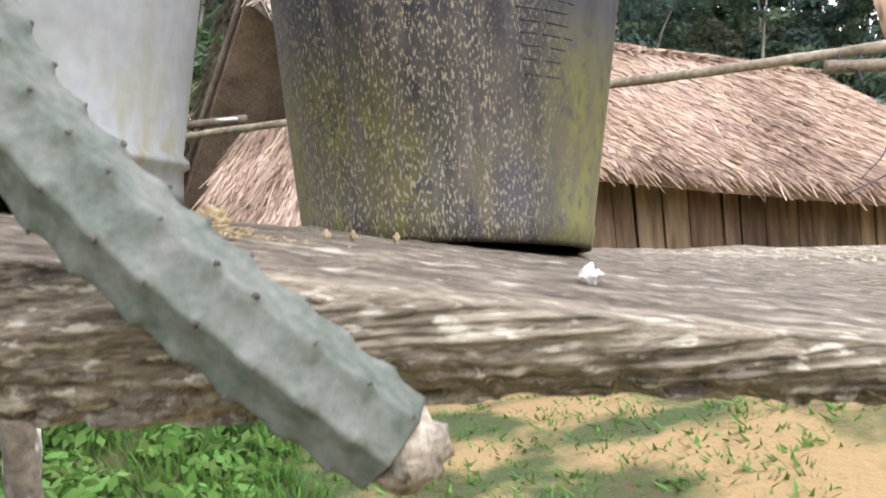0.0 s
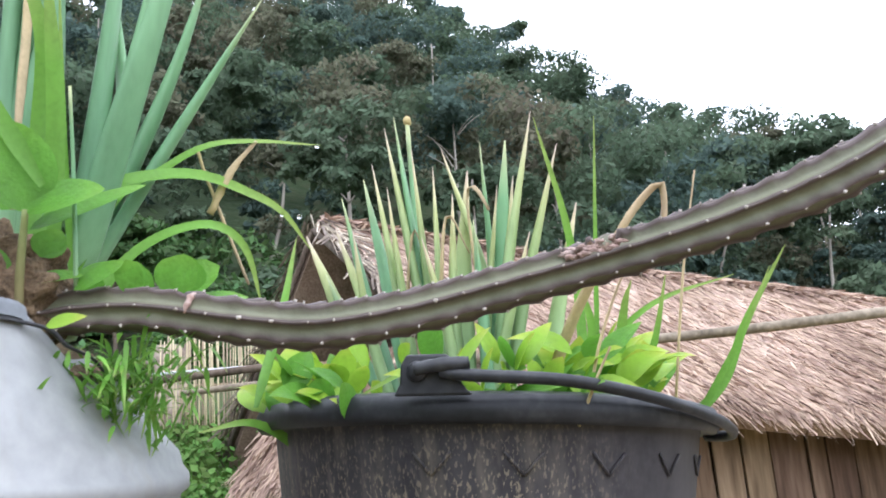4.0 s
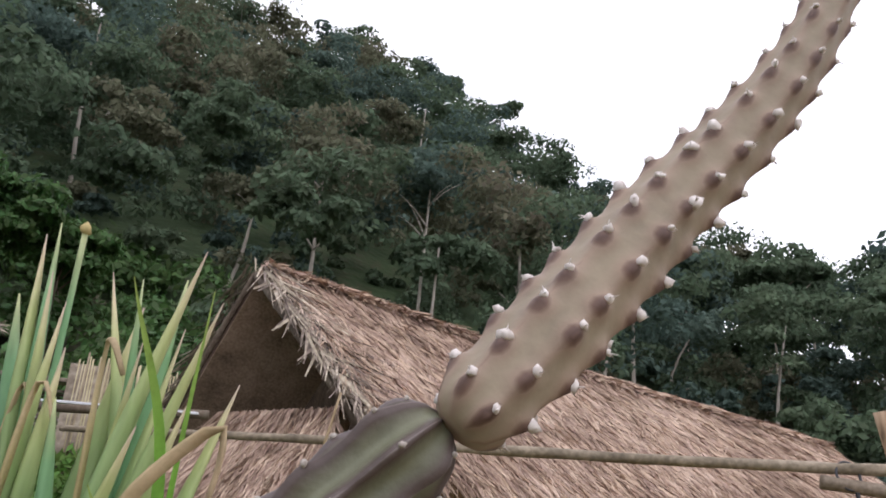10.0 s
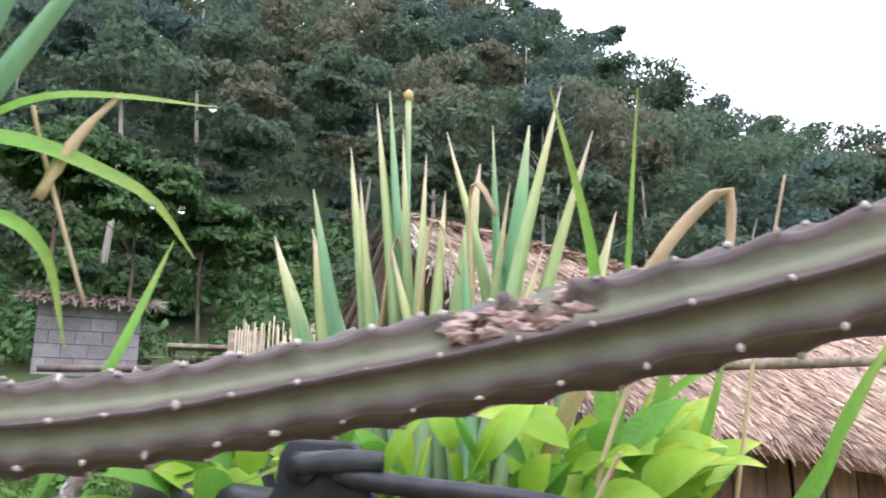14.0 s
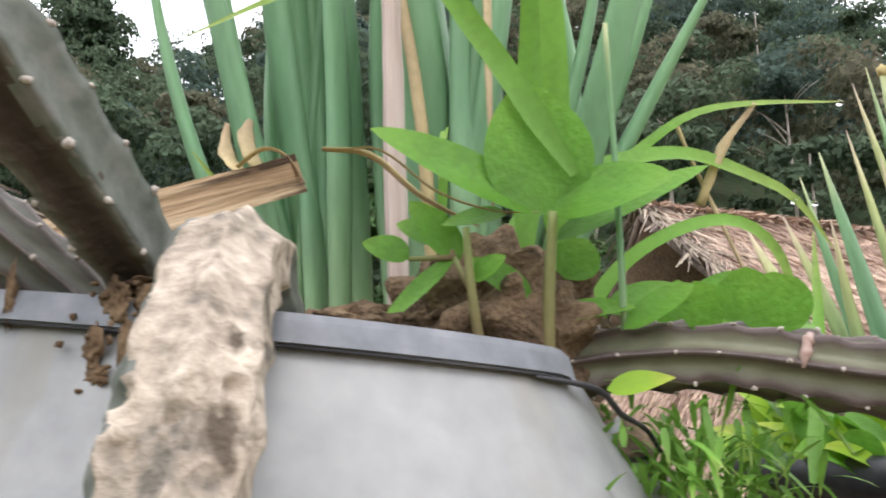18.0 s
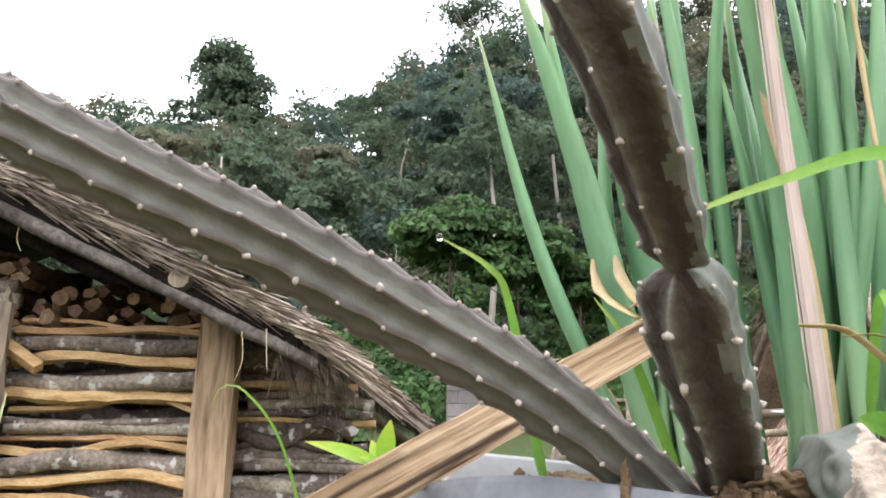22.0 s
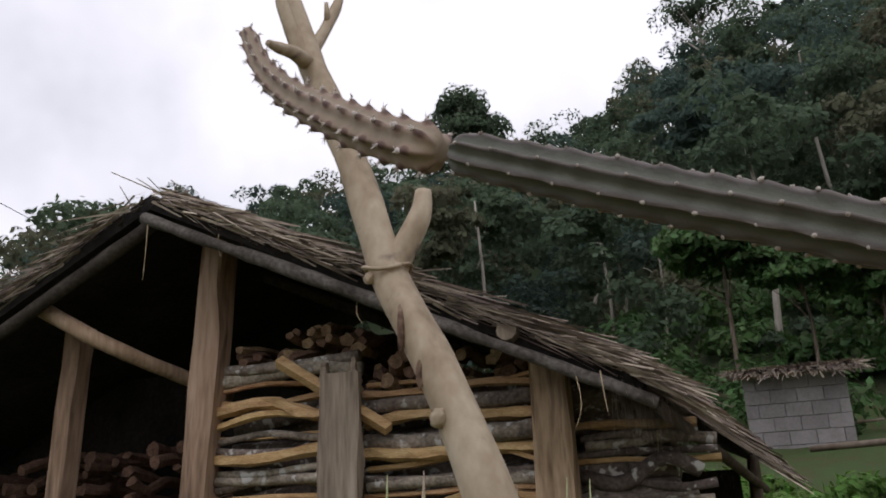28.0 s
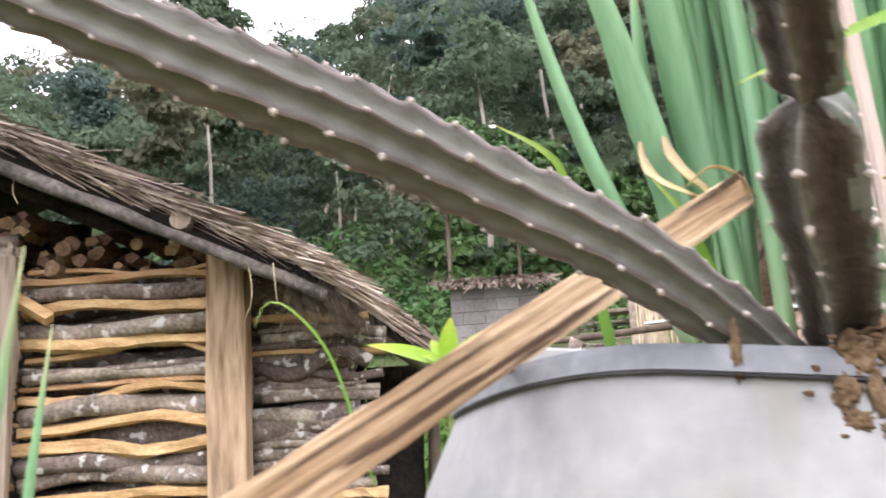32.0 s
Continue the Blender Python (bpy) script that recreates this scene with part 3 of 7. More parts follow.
radii = np.r_[0.05, np.geomspace(0.5, 75, 80), 90, 130, 220, 400, 800, 2400]
azs = np.radians(np.arange(-180, 180, 2.5))
gv, gf = [(0.0, 0.0, land(0, 0))], []
for r in radii:
    for a in azs:
        x, y = r * math.sin(a), r * math.cos(a)
        gv.append((x, y, land(x, y)))
na = len(azs)
for j in range(na):
    gf.append((0, 1 + (j + 1) % na, 1 + j))
gi = [0] * na
for i in range(len(radii) - 1):
    for j in range(na):
        k = (j + 1) % na
        gf.append((1 + i * na + j, 1 + i * na + k, 1 + (i + 1) * na + k, 1 + (i + 1) * na + j))
        gi.append(0 if radii[i] < 17 else 1)
ground = new("ground", mesh_of("ground", gv, gf, [M["grass"], M["hill"]], True, None, gi))
tagged(ground, "grassy village ground with bare ochre earth, rising into hills", "ground", kind="structure")

# short grass and weeds on the meadow
rs = np.random.RandomState(5)
tufts = []
for _ in range(15000):
    az = rs.uniform(-75, 40)
    r = 1.2 + 9.5 * rs.rand() ** 1.3
    x, y = r * math.sin(radians(az)), r * math.cos(radians(az))
    if noise.noise(Vector((x * 0.6, y * 0.6, 3))) < -0.12 and r < 6:
        continue
    z = land(x, y)
    if az > -8 and rs.rand() < 0.55:
        continue
    h = rs.uniform(0.01, 0.035) if az > -10 else rs.uniform(0.03, 0.12)
    for _ in range(5):
        d = rs.normal(size=2) * 0.03
        w = rs.normal(size=2) * 0.007
        tufts.append([(x + d[0] - w[0], y + d[1] - w[1], z - 0.01), (x + d[0] + w[0], y + d[1] + w[1], z - 0.01),
                      (x + 2 * d[0] + w[0] * 0.3, y + 2 * d[1] + w[1] * 0.3, z + h), (x + 2.1 * d[0], y + 2.1 * d[1], z + h * 1.05)])
M["weed"] = material("weed", [(0.06, 0.12, 0.02), (0.1, 0.2, 0.035), (0.16, 0.26, 0.06)], 1.0, 9, 0.7, 0.0, vary=0.35, island=True, trans=0.3)
grass = leaves_mesh("grass", [np.array(tufts)], M["weed"], None, "short green grass and weeds on the meadow", "stuff")
grass["category"] = "grass"

# knee-high leafy weeds
clumps = []
for _ in range(230):
    az = rs.uniform(-50, -12)
    r = 3.2 + 8.0 * rs.rand()
    x, y = r * math.sin(radians(az)), r * math.cos(radians(az))
    s = rs.uniform(0.08, 0.22) * (0.7 + r / 12)
    clumps.append(leaf_cloud(rs, (x, y, land(x, y) + s * 0.35), (s * 1.3, s * 1.3, s), 130, 0.03 + 0.002 * r))
knee = leaves_mesh("meadow_weeds", clumps, M["weed"], None, "knee-high leafy weeds spread over the meadow", "stuff")
knee["category"] = "weeds"

# bushy undergrowth at the foot of the hill
quads = []
for _ in range(240):
    az = rs.uniform(-72, 6)
    r = rs.uniform(11.5, 24)
    x, y = r * math.sin(radians(az)), r * math.cos(radians(az))
    s = rs.uniform(0.35, 1.0) * (r / 14)
    if -37 < az < -12 and r < 14.5:
        continue
    quads.append(leaf_cloud(rs, (x, y, land(x, y) + s * 0.4), (s, s, s * 0.9), 260, 0.07 * r / 12))
under = leaves_mesh("undergrowth", quads, M["leaf_bright"], None, "tangled green shrubs at the foot of the hill", "stuff")
under["category"] = "shrubs"


# ---- forest ----
def crown(rs, at, rad, high, count, leafsize, clumps=9):
    """A crown of several leafy clumps, open between them."""
    out = []
    for _ in range(clumps):
        d = rs.normal(size=3)
        d /= np.linalg.norm(d)
        d *= rs.uniform(0.25, 0.85)
        c = (at[0] + d[0] * rad, at[1] + d[1] * rad, at[2] + d[2] * high)
        s = rs.uniform(0.3, 0.55)
        out.append(leaf_cloud(rs, c, (rad * s, rad * s, high * s * 0.8), count // clumps, leafsize, 0.5))
    return out


def trunk_of(at, top, r0, r1, rs, bend=0.4):
    mid = [(at[k] * 0.5 + top[k] * 0.5) + rs.normal() * bend * (0.3 if k == 2 else 1) for k in range(3)]
    return tube([at, mid, top], [r0, (r0 + r1) / 2, r1], 6, 7)


rs = np.random.RandomState(11)
dark, blue, olive, stems = [], [], [], []
spots = []
tries = 0
while len(spots) < 430 and tries < 20000:
    tries += 1
    az = rs.uniform(-98, 52)
    r = 19 + 58 * math.sqrt(rs.rand())
    if az > 14 and r < 34:
        continue
    x, y = r * math.sin(radians(az)), r * math.cos(radians(az))
    need = 2.0 + r * 0.028
    if any((x - a) ** 2 + (y - b) ** 2 < need * need for a, b in spots):
        continue
    spots.append((x, y))
    z = land(x, y)
    rad = rs.uniform(1.7, 3.3) * (0.62 + r / 130)
    high = rad * rs.uniform(0.75, 1.15)
    hgt = rs.uniform(4.0, 8.5) * (0.6 + r / 160)
    if az > 14:
        hgt *= 1.05
    edge = r > 66
    pick = dark if rs.rand() < 0.55 else (blue if rs.rand() < 0.55 else olive)
    pick += crown(rs, (x, y, z + hgt), rad, high, int(1500 if r < 50 else 1150), (0.085 + 0.0016 * r), 10 if not edge else 13)
    if rs.rand() < 0.3:
        tz = z + hgt + high * 0.2
        stems.append(trunk_of((x, y, z - 0.3), (x + rs.normal() * 0.4, y + rs.normal() * 0.4, tz), 0.05 + 0.04 * rs.rand() + r * 0.0006, 0.03, rs))
# lower growth that closes the hillside under the crowns
low = 0
while low < 900:
    az = rs.uniform(-98, 52)
    r = 17.5 + 58 * rs.rand() ** 0.8
    if 10 < az < 27 and r < 30:
        continue
    low += 1
    x, y = r * math.sin(radians(az)), r * math.cos(radians(az))
    z = land(x, y)
    rad = rs.uniform(1.0, 2.3) * (0.55 + r / 90)
    pick = (dark, dark, blue, olive)[rs.randint(4)]
    pick += crown(rs, (x, y, z + rs.uniform(0.3, 3.2) * (0.6 + r / 120)), rad, rad * rs.uniform(0.8, 1.4), 560, 0.08 + 0.0016 * r, 5)
for nm, q, m, lb in (("forest", dark, "leaf_dark", "dense dark green jungle covering the hillside"), ("forest_far", blue, "leaf_blue", "dark green hillside trees with bluish haze in their colour"),
                     ("forest_dry", olive, "leaf_olive", "olive brown trees among the hillside jungle")):
    o = leaves_mesh(nm, q, M[m], None, lb, "stuff")
    o["category"] = "trees"
o = part("forest_trunks", join(stems), M["bark_pale"], None, "thin pale trunks between the hillside trees", kind="stuff")
o["category"] = "tree trunks"


def tree(at, height, rad, high, label, mat, count=3000, bark="bark_pale", r0=0.18, leafsize=0.2, seed=1, lean=(0, 0), limbs=5, bare=False, clumps=16):
    rs = np.random.RandomState(seed)
    t = thing("tree", at, label, "tree", "trees standing out on the hillside")
    top = (at[0] + lean[0], at[1] + lean[1], at[2] + height)
    geo = [tube([(at[0], at[1], at[2] - 0.3), [(at[k] + top[k]) / 2 + rs.normal() * 0.12 for k in range(3)], top], [r0, r0 * 0.75, r0 * 0.35], 8, 10, rough=0.1, grain=2)]
    cz = top[2]
    for i in range(limbs):
        a = rs.uniform(0, 6.28)
        s = rs.uniform(0.55, 0.95)
        b = (at[0] + (top[0] - at[0]) * s, at[1] + (top[1] - at[1]) * s, at[2] + height * s)
        e = (b[0] + math.cos(a) * rad * 0.6, b[1] + math.sin(a) * rad * 0.6, b[2] + rad * rs.uniform(0.3, 0.8))
        geo.append(tube([b, [(b[k] + e[k]) / 2 + (0.1 if k == 2 else 0) for k in range(3)], e], [r0 * 0.4, r0 * 0.25, r0 * 0.1], 5, 5))
    part("trunk", join(geo), M[bark], t)
    if not bare:
        leaves_mesh("crown", crown(rs, (top[0], top[1], cz), rad, high, count, leafsize, clumps), M[mat], t)
    return t


def hill_tree(az, el_top, dist, height, rad, high, label, mat, **kw):
    """A tree on the hill whose crown reaches the given height angle."""
    x, y, top = polar(az, el_top, dist)
    z = land(x, y)
    height = top - z - high * 0.75
    return tree((x, y, z), height, rad, high, label, mat, **kw)

hill_tree(-51.3, 28.7, 62, 11.5, 3.4, 5.0, "tall slender tree with an open dark crown above the ridge", "leaf_dark", count=13000, r0=0.26, leafsize=0.2, seed=38, clumps=46, limbs=14)
hill_tree(-10.0, 23.2, 23.5, 9.0, 1.07, 0.64, "pale forked trunk with thin foliage on the hillside", "leaf_olive", count=900, r0=0.086, seed=4, limbs=6, leafsize=0.11)
hill_tree(4.9, 19.5, 23.5, 7.5, 0.94, 0.76, "dead white trunk broken off on the hillside", "leaf_olive", count=500, r0=0.095, seed=5, limbs=4, leafsize=0.11)
hill_tree(-2.0, 24.5, 23.5, 9.5, 1.51, 1.62, "layered green tree with a thin white trunk", "leaf_blue", count=1500, r0=0.069, seed=6, clumps=24, leafsize=0.11)
hill_tree(-42.8, 17.9, 23.5, 9.0, 0.9, 0.0, "thin bare pale trunk at the forest edge", "leaf_dark", r0=0.062, seed=7, limbs=0, bare=True)
hill_tree(-39.3, 16.6, 23.5, 8.2, 0.9, 0.0, "crooked bare pale trunk at the forest edge", "leaf_dark", r0=0.06, seed=8, lean=(0.15, 0.1), limbs=1, bare=True)
hill_tree(-52.0, 21.3, 23.5, 8.2, 0.9, 0.0, "bare pale trunk forked near its top", "leaf_dark", r0=0.075, seed=18, lean=(0.2, 0.0), limbs=2, bare=True)
hill_tree(-28.1, 22.5, 48, 6.0, 3.6, 2.2, "spreading olive tree with a pale trunk", "leaf_olive", count=2800, r0=0.2, seed=9, leafsize=0.24)
hill_tree(-16.3, 20.5, 23.5, 6.5, 0.88, 0.70, "thin pale leaning trunk with sparse leaves", "leaf_olive", count=600, r0=0.073, seed=10, lean=(0.8, 0), limbs=5, leafsize=0.11)
hill_tree(-23.0, 22.0, 50, 5.0, 2.6, 2.0, "pale trunk under a round dark crown", "leaf_dark", count=2000, r0=0.18, seed=12)
hill_tree(33.8, 18.6, 46, 10.5, 4.4, 4.0, "dark broad tree rising above the far treeline", "leaf_blue", count=5200, r0=0.3, seed=13, leafsize=0.24, clumps=24)
hill_tree(29.4, 16.6, 48, 9.0, 4.0, 3.4, "dark tree with bright gaps between its trunks", "leaf_blue", count=4200, r0=0.25, seed=14, leafsize=0.24, clumps=20)
hill_tree(21.5, 17.6, 50, 10.0, 4.2, 3.0, "dark tree of the far treeline", "leaf_dark", count=4200, r0=0.22, seed=15, leafsize=0.25, clumps=20)
hill_tree(16.2, 17.6, 44, 8.0, 3.2, 2.6, "dark tree with forked pale trunks", "leaf_blue", count=3200, r0=0.2, seed=16, leafsize=0.22, clumps=18)
hill_tree(-33.3, 33.7, 66, 9.0, 4.0, 3.0, "tall open-crowned tree on the skyline", "leaf_dark", count=3000, r0=0.25, seed=41, leafsize=0.17, clumps=22, limbs=9)
hill_tree(-18.0, 31.6, 68, 9.0, 4.2, 2.6, "airy tree with gaps on the skyline", "leaf_dark", count=2400, r0=0.22, seed=42, leafsize=0.17, clumps=20, limbs=9)
# leafy fruit trees behind the block hut
hill_tree(-35.0, 19.6, 17.0, 4.0, 1.45, 1.15, "bushy bright green fruit tree with rounded lumps of foliage", "leaf_bright", count=9000, bark="bark", r0=0.06, leafsize=0.085, seed=21, limbs=7, clumps=24)
hill_tree(-30.4, 17.6, 17.2, 3.4, 1.25, 1.05, "bright green fruit tree behind the block hut", "leaf_bright", count=7000, bark="bark", r0=0.05, leafsize=0.085, seed=25, limbs=7, clumps=20)
hill_tree(-25.6, 15.4, 17.5, 2.6, 1.1, 0.9, "low bright green fruit tree", "leaf_bright", count=4500, bark="bark", r0=0.05, leafsize=0.085, seed=22, limbs=6, clumps=16)


# ---- thatch ----
def straws(rs, quad, count, length, width, lift=0.03, hang=0.15, jit=0.12, courses=0):
    """Loose straws lying down a slope: quad is top left, top right, bottom right, bottom left."""
    a, b, c, d = (np.asarray(p, float) for p in quad)
    s = rs.rand(count, 1)
    t = rs.rand(count, 1) ** 0.85
    if courses:
        t = (np.floor(t * courses) + 0.25 * rs.rand(count, 1)) / courses
    p = (a * (1 - s) + b * s) * (1 - t) + (d * (1 - s) + c * s) * t
    down = (d - a) * (1 - s) + (c - b) * s
    down /= np.linalg.norm(down, axis=1, keepdims=True)
    along = c - d
    along = along / np.linalg.norm(along)
    nrm = np.cross(along, down)
    nrm *= np.sign(nrm[:, 2:3] + 1e-9)
    way = down + along * rs.normal(size=(count, 1)) * jit
    way /= np.linalg.norm(way, axis=1, keepdims=True)
    ln = length * (0.6 + 0.7 * rs.rand(count, 1))
    end = (d * (1 - s) + c * s)
    room = ((end - p) * down).sum(1, keepdims=True) + hang * rs.rand(count, 1) ** 1.5
    ln = np.minimum(ln, np.maximum(room, 0.08))
    side = np.cross(nrm, way)
    side = side * np.cos(rs.normal(size=(count, 1))) + nrm * np.sin(rs.normal(size=(count, 1)) * 0.7)
    w = width * (0.5 + rs.rand(count, 1))
    h0 = nrm * (0.015 + 0.03 * rs.rand(count, 1))
    e = p + way * ln + nrm * lift * (0.3 + rs.rand(count, 1)) * 1.6
    over = np.maximum(0, ln - ((end - p) * down).sum(1, keepdims=True))
    e[:, 2:3] -= over * 0.5
    return np.stack([p + h0 - side * w, p + h0 + side * w, e + side * w * 0.35, e - side * w * 0.35], 1)


def slab(quad, thick):
    """A slope of some thickness under its top quad."""
    a, b, c, d = (Vector(p) for p in quad)
    nrm = (b - a).cross(d - a).normalized()
    nrm = nrm if nrm.z > 0 else -nrm
    m = 8
    v, f = [], []
    for low in (0, 1):
        for i in range(m + 1):
            for j in range(m + 1):
                v.append(tuple(a.lerp(b, i / m).lerp(d.lerp(c, i / m), j / m) - nrm * thick * low))
    k = (m + 1) ** 2
    at = lambda i, j: i * (m + 1) + j
    for i in range(m):
        for j in range(m):
            q = (at(i, j), at(i + 1, j), at(i + 1, j + 1), at(i, j + 1))
            f += [q, tuple(k + x for x in reversed(q))]
    for i in range(m):
        f += [(at(i, 0), at(i + 1, 0), k + at(i + 1, 0), k + at(i, 0)), (at(i, m), k + at(i, m), k + at(i + 1, m), at(i + 1, m)),
              (at(0, i), k + at(0, i), k + at(0, i + 1), at(0, i + 1)), (at(m, i), at(m, i + 1), k + at(m, i + 1), k + at(m, i))]
    return v, f


# ---- thatched hut with plank walls ----
rs = np.random.RandomState(31)
PL, PM, PR = (-1.57, 7.57, 3.42), (1.2, 8.9, 2.96), (4.3, 9.45, 2.43)
E0, EM, E1 = (0.12, 5.75, 1.60), (2.4, 6.7, 1.25), (5.7, 7.3, 0.74)
B0, B1 = (-3.05, 9.0, 1.05), (7.2, 11.4, 0.9)
hut = thing("hut", (0.8, 8.0, 0.0), "low hut with a thick straw-brown thatched roof and plank walls", "hut")
roof = part("roof_slope", slab((PL, PM, EM, E0), 0.16), M["thatch_base"], hut, smooth=False)
for q in ((PM, PR, E1, EM), (PR, np.add(PR, (0.05, 0.1, 0)), B1, E1), (PM, PL, B0, (1.5, 10.5, 1.05)), (PR, PM, (1.5, 10.5, 1.05), B1)):
    part("roof_slope", slab(q, 0.16), M["thatch_base"], hut, smooth=False)
front = [straws(rs, (PL, PM, EM, E0), 15000, 0.34, 0.008, 0.035, 0.22, 0.3, 18), straws(rs, (PM, PR, E1, EM), 17000, 0.34, 0.008, 0.035, 0.22, 0.3, 18),
         straws(rs, (PR, PR, B1, E1), 5000, 0.34, 0.009, 0.03, 0.15, 0.3, 14)]
leaves_mesh("thatch", front, M["thatch"], roof, "sun-bleached straw thatch with a ragged fringe")
ridge = [straws(rs, (np.add(p, (-0.08, 0.1, 0.06)), np.add(q, (-0.08, 0.1, 0.06)), np.add(q, (0.14, -0.16, -0.1)), np.add(p, (0.14, -0.16, -0.1))), 1100, 0.3, 0.013, 0.05, 0.05, 0.5) for p, q in ((PL, PM), (PM, PR))]
leaves_mesh("ridge_cap", ridge, M["thatch"], roof)
# gable end and the lower skirt roof before it
gable = [(-0.15, 6.35, 0.0), (-2.75, 8.85, 0.0), (-2.75, 8.85, 1.2), (-1.5, 7.68, 3.1), (-0.15, 6.35, 1.15)]
inward = Vector((0.7, 0.72, 0)) * 0.8
gv2 = [tuple(Vector(p) + inward) for p in gable] + [tuple(Vector(p) + inward * 1.2) for p in gable]
M["matting"] = material("brown_matting", [(0.045, 0.03, 0.022), (0.10, 0.07, 0.05), (0.17, 0.12, 0.085)], 5, 60, 0.95, 0.8, (1, 1, 0.4), depth=0.02)
part("gable_wall", (gv2, [(0, 1, 2, 3, 4), (9, 8, 7, 6, 5), (0, 4, 9, 5), (4, 3, 8, 9), (3, 2, 7, 8)]), M["matting"], hut, "dark brown woven gable wall", smooth=False)
rake = [straws(rs, (np.add(PL, (-0.1, -0.1, 0)), np.add(PL, (0.12, 0.1, 0)), np.add(E0, (0.1, 0.1, 0)), np.add(E0, (-0.14, -0.1, -0.05))), 700, 0.4, 0.012, 0.04, 0.2, 0.5)]
rake.append(straws(rs, (np.add(PL, (-0.1, -0.1, 0)), np.add(PL, (0.1, 0.05, 0)), np.add(B0, (0.1, 0.1, 0)), np.add(B0, (-0.1, -0.1, 0))), 600, 0.35, 0.012, 0.03, 0.1, 0.4))
leaves_mesh("rake_edge", rake, M["thatch_grey"], roof)
part("rake_pole", join([tube([np.add(PL, (-0.05, -0.05, -0.12)), np.add(E0, (-0.08, -0.05, -0.12))], [0.03, 0.035], 8), tube([np.add(PL, (-0.05, -0.05, -0.12)), np.add(B0, (-0.08, -0.05, -0.12))], [0.03, 0.035], 8)]), M["bark"], roof)
SK = ((-1.75, 7.62, 2.02), (-0.55, 6.5, 2.05), (-0.55, 5.35, 1.08), (-2.14, 6.72, 1.0))
skirt = part("skirt_roof", slab(SK, 0.14), M["thatch_base"], hut, "lower thatched skirt roof under the gable", smooth=False)
leaves_mesh("skirt_thatch", [straws(rs, SK, 7000, 0.34, 0.008, 0.04, 0.22, 0.3, 10)], M["thatch"], skirt)
hang = [straws(rs, ((-2.1, 6.75, 1.1), (-0.6, 5.45, 1.12), (-0.7, 5.6, 0.2), (-1.95, 6.7, 0.2)), 1300, 0.6, 0.012, 0.03, 0.0, 0.15)]
leaves_mesh("hanging_straw", hang, M["straw"], hut, "golden straw hanging against the wall", "stuff")
# plank wall under the eave
wa, wb = Vector((0.15, 6.55, 0)), Vector((4.7, 7.95, 0))
wl = (wb - wa).length
wd = (wb - wa) / wl
wn = Vector((wd.y, -wd.x, 0))
pos = 0.0
while pos < wl - 0.1:
    wid = rs.uniform(0.16, 0.36)
    lift = rs.uniform(0, 0.02)
    p0, p1 = wa + wd * pos + wn * lift, wa + wd * (pos + wid - 0.018) + wn * (lift + rs.uniform(-0.015, 0.015))
    tilt = rs.normal() * 0.02
    top = 1.62 - 0.14 * max(0, pos - 1.6)
    vs = []
    for zz, dx in ((-0.05, 0), (top, tilt)):
        for p in (p0, p1):
            for off in (0.0, -0.025):
                q = p + wn * off + wd * dx
                vs.append((q.x, q.y, zz))
    part("plank", (vs, [(0, 2, 6, 4), (1, 5, 7, 3), (0, 1, 3, 2), (4, 6, 7, 5), (0, 4, 5, 1), (2, 3, 7, 6)]), M["plank_wall"], hut, smooth=False)
    pos += wid
iv = []
for zz in (0.0, 1.0):
    for p, top in ((wa - wn * 0.06, 1.5), (wb - wn * 0.06, 1.0), (wb - wn * 0.1, 1.0), (wa - wn * 0.1, 1.5)):
        iv.append((p.x, p.y, zz * top))
part("inner_wall", (iv, [(0, 1, 5, 4), (2, 3, 7, 6), (0, 4, 7, 3), (1, 2, 6, 5), (4, 5, 6, 7)]), M["matting"], hut, smooth=False)

# ---- pole rail before the hut ----
rail = thing("pole_rail", (2.0, 3.83, 0.0), "grey bamboo pole rail tied to a leaning post", "rail")
part("rail_pole", tube([(-1.6, 4.25, 1.62), (-0.4, 4.18, 1.665), (1.15, 4.05, 1.70), (1.9, 3.86, 1.715), (2.35, 3.78, 1.73)], [0.016, 0.02, 0.024, 0.025, 0.026], 10, 40, rough=0.25, grain=6), M["bamboo"], rail)
part("short_pole", tube([(1.86, 3.84, 1.655), (2.4, 3.72, 1.60), (3.4, 3.5, 1.48)], [0.032, 0.03, 0.03], 10, 16, rough=0.15, grain=8), M["bamboo"], rail)
part("post", tube([(2.62, 3.9, -0.1), (2.35, 3.9, 1.2), (2.16, 3.88, 1.98)], [0.045, 0.04, 0.036], 10, 20, rough=0.2, grain=6), M["post"], rail)
part("tie", join([tube([(1.97 + 0.05 * math.cos(a), 3.82 + 0.045 * math.sin(a) * 0.6, 1.685 + 0.06 * math.sin(a)) for a in np.linspace(o, o + 6.0, 9)], [0.006, 0.006], 6, 24) for o in (0, 0.5, 1.0)]
     + [tube([(1.99, 3.8, 1.64), (2.0, 3.79, 1.55)], [0.012, 0.006], 6)]), M["tie"], rail, "dark rubber strip tie")
part("loose_wire", join([tube([(2.3, 3.85, 1.5), (2.2, 3.8, 1.2), (1.9, 3.8, 1.05)], [0.004, 0.003], 5, 16), tube([(2.2, 3.86, 1.5), (2.1, 3.8, 1.25), (1.95, 3.75, 1.12)], [0.004, 0.003], 5, 16)]), M["tie"], rail)


def local(az, dist, zbase):
    """Places given as right, away and up from a spot at a bearing, as seen from the stand."""
    c, s = math.cos(radians(az)), math.sin(radians(az))
    return lambda p: (dist * s + p[0] * c + p[1] * s, 0.1 + dist * c - p[0] * s + p[1] * c, zbase + p[2])


def moved(geo, f):
    return ([f(p) for p in geo[0]], *geo[1:])


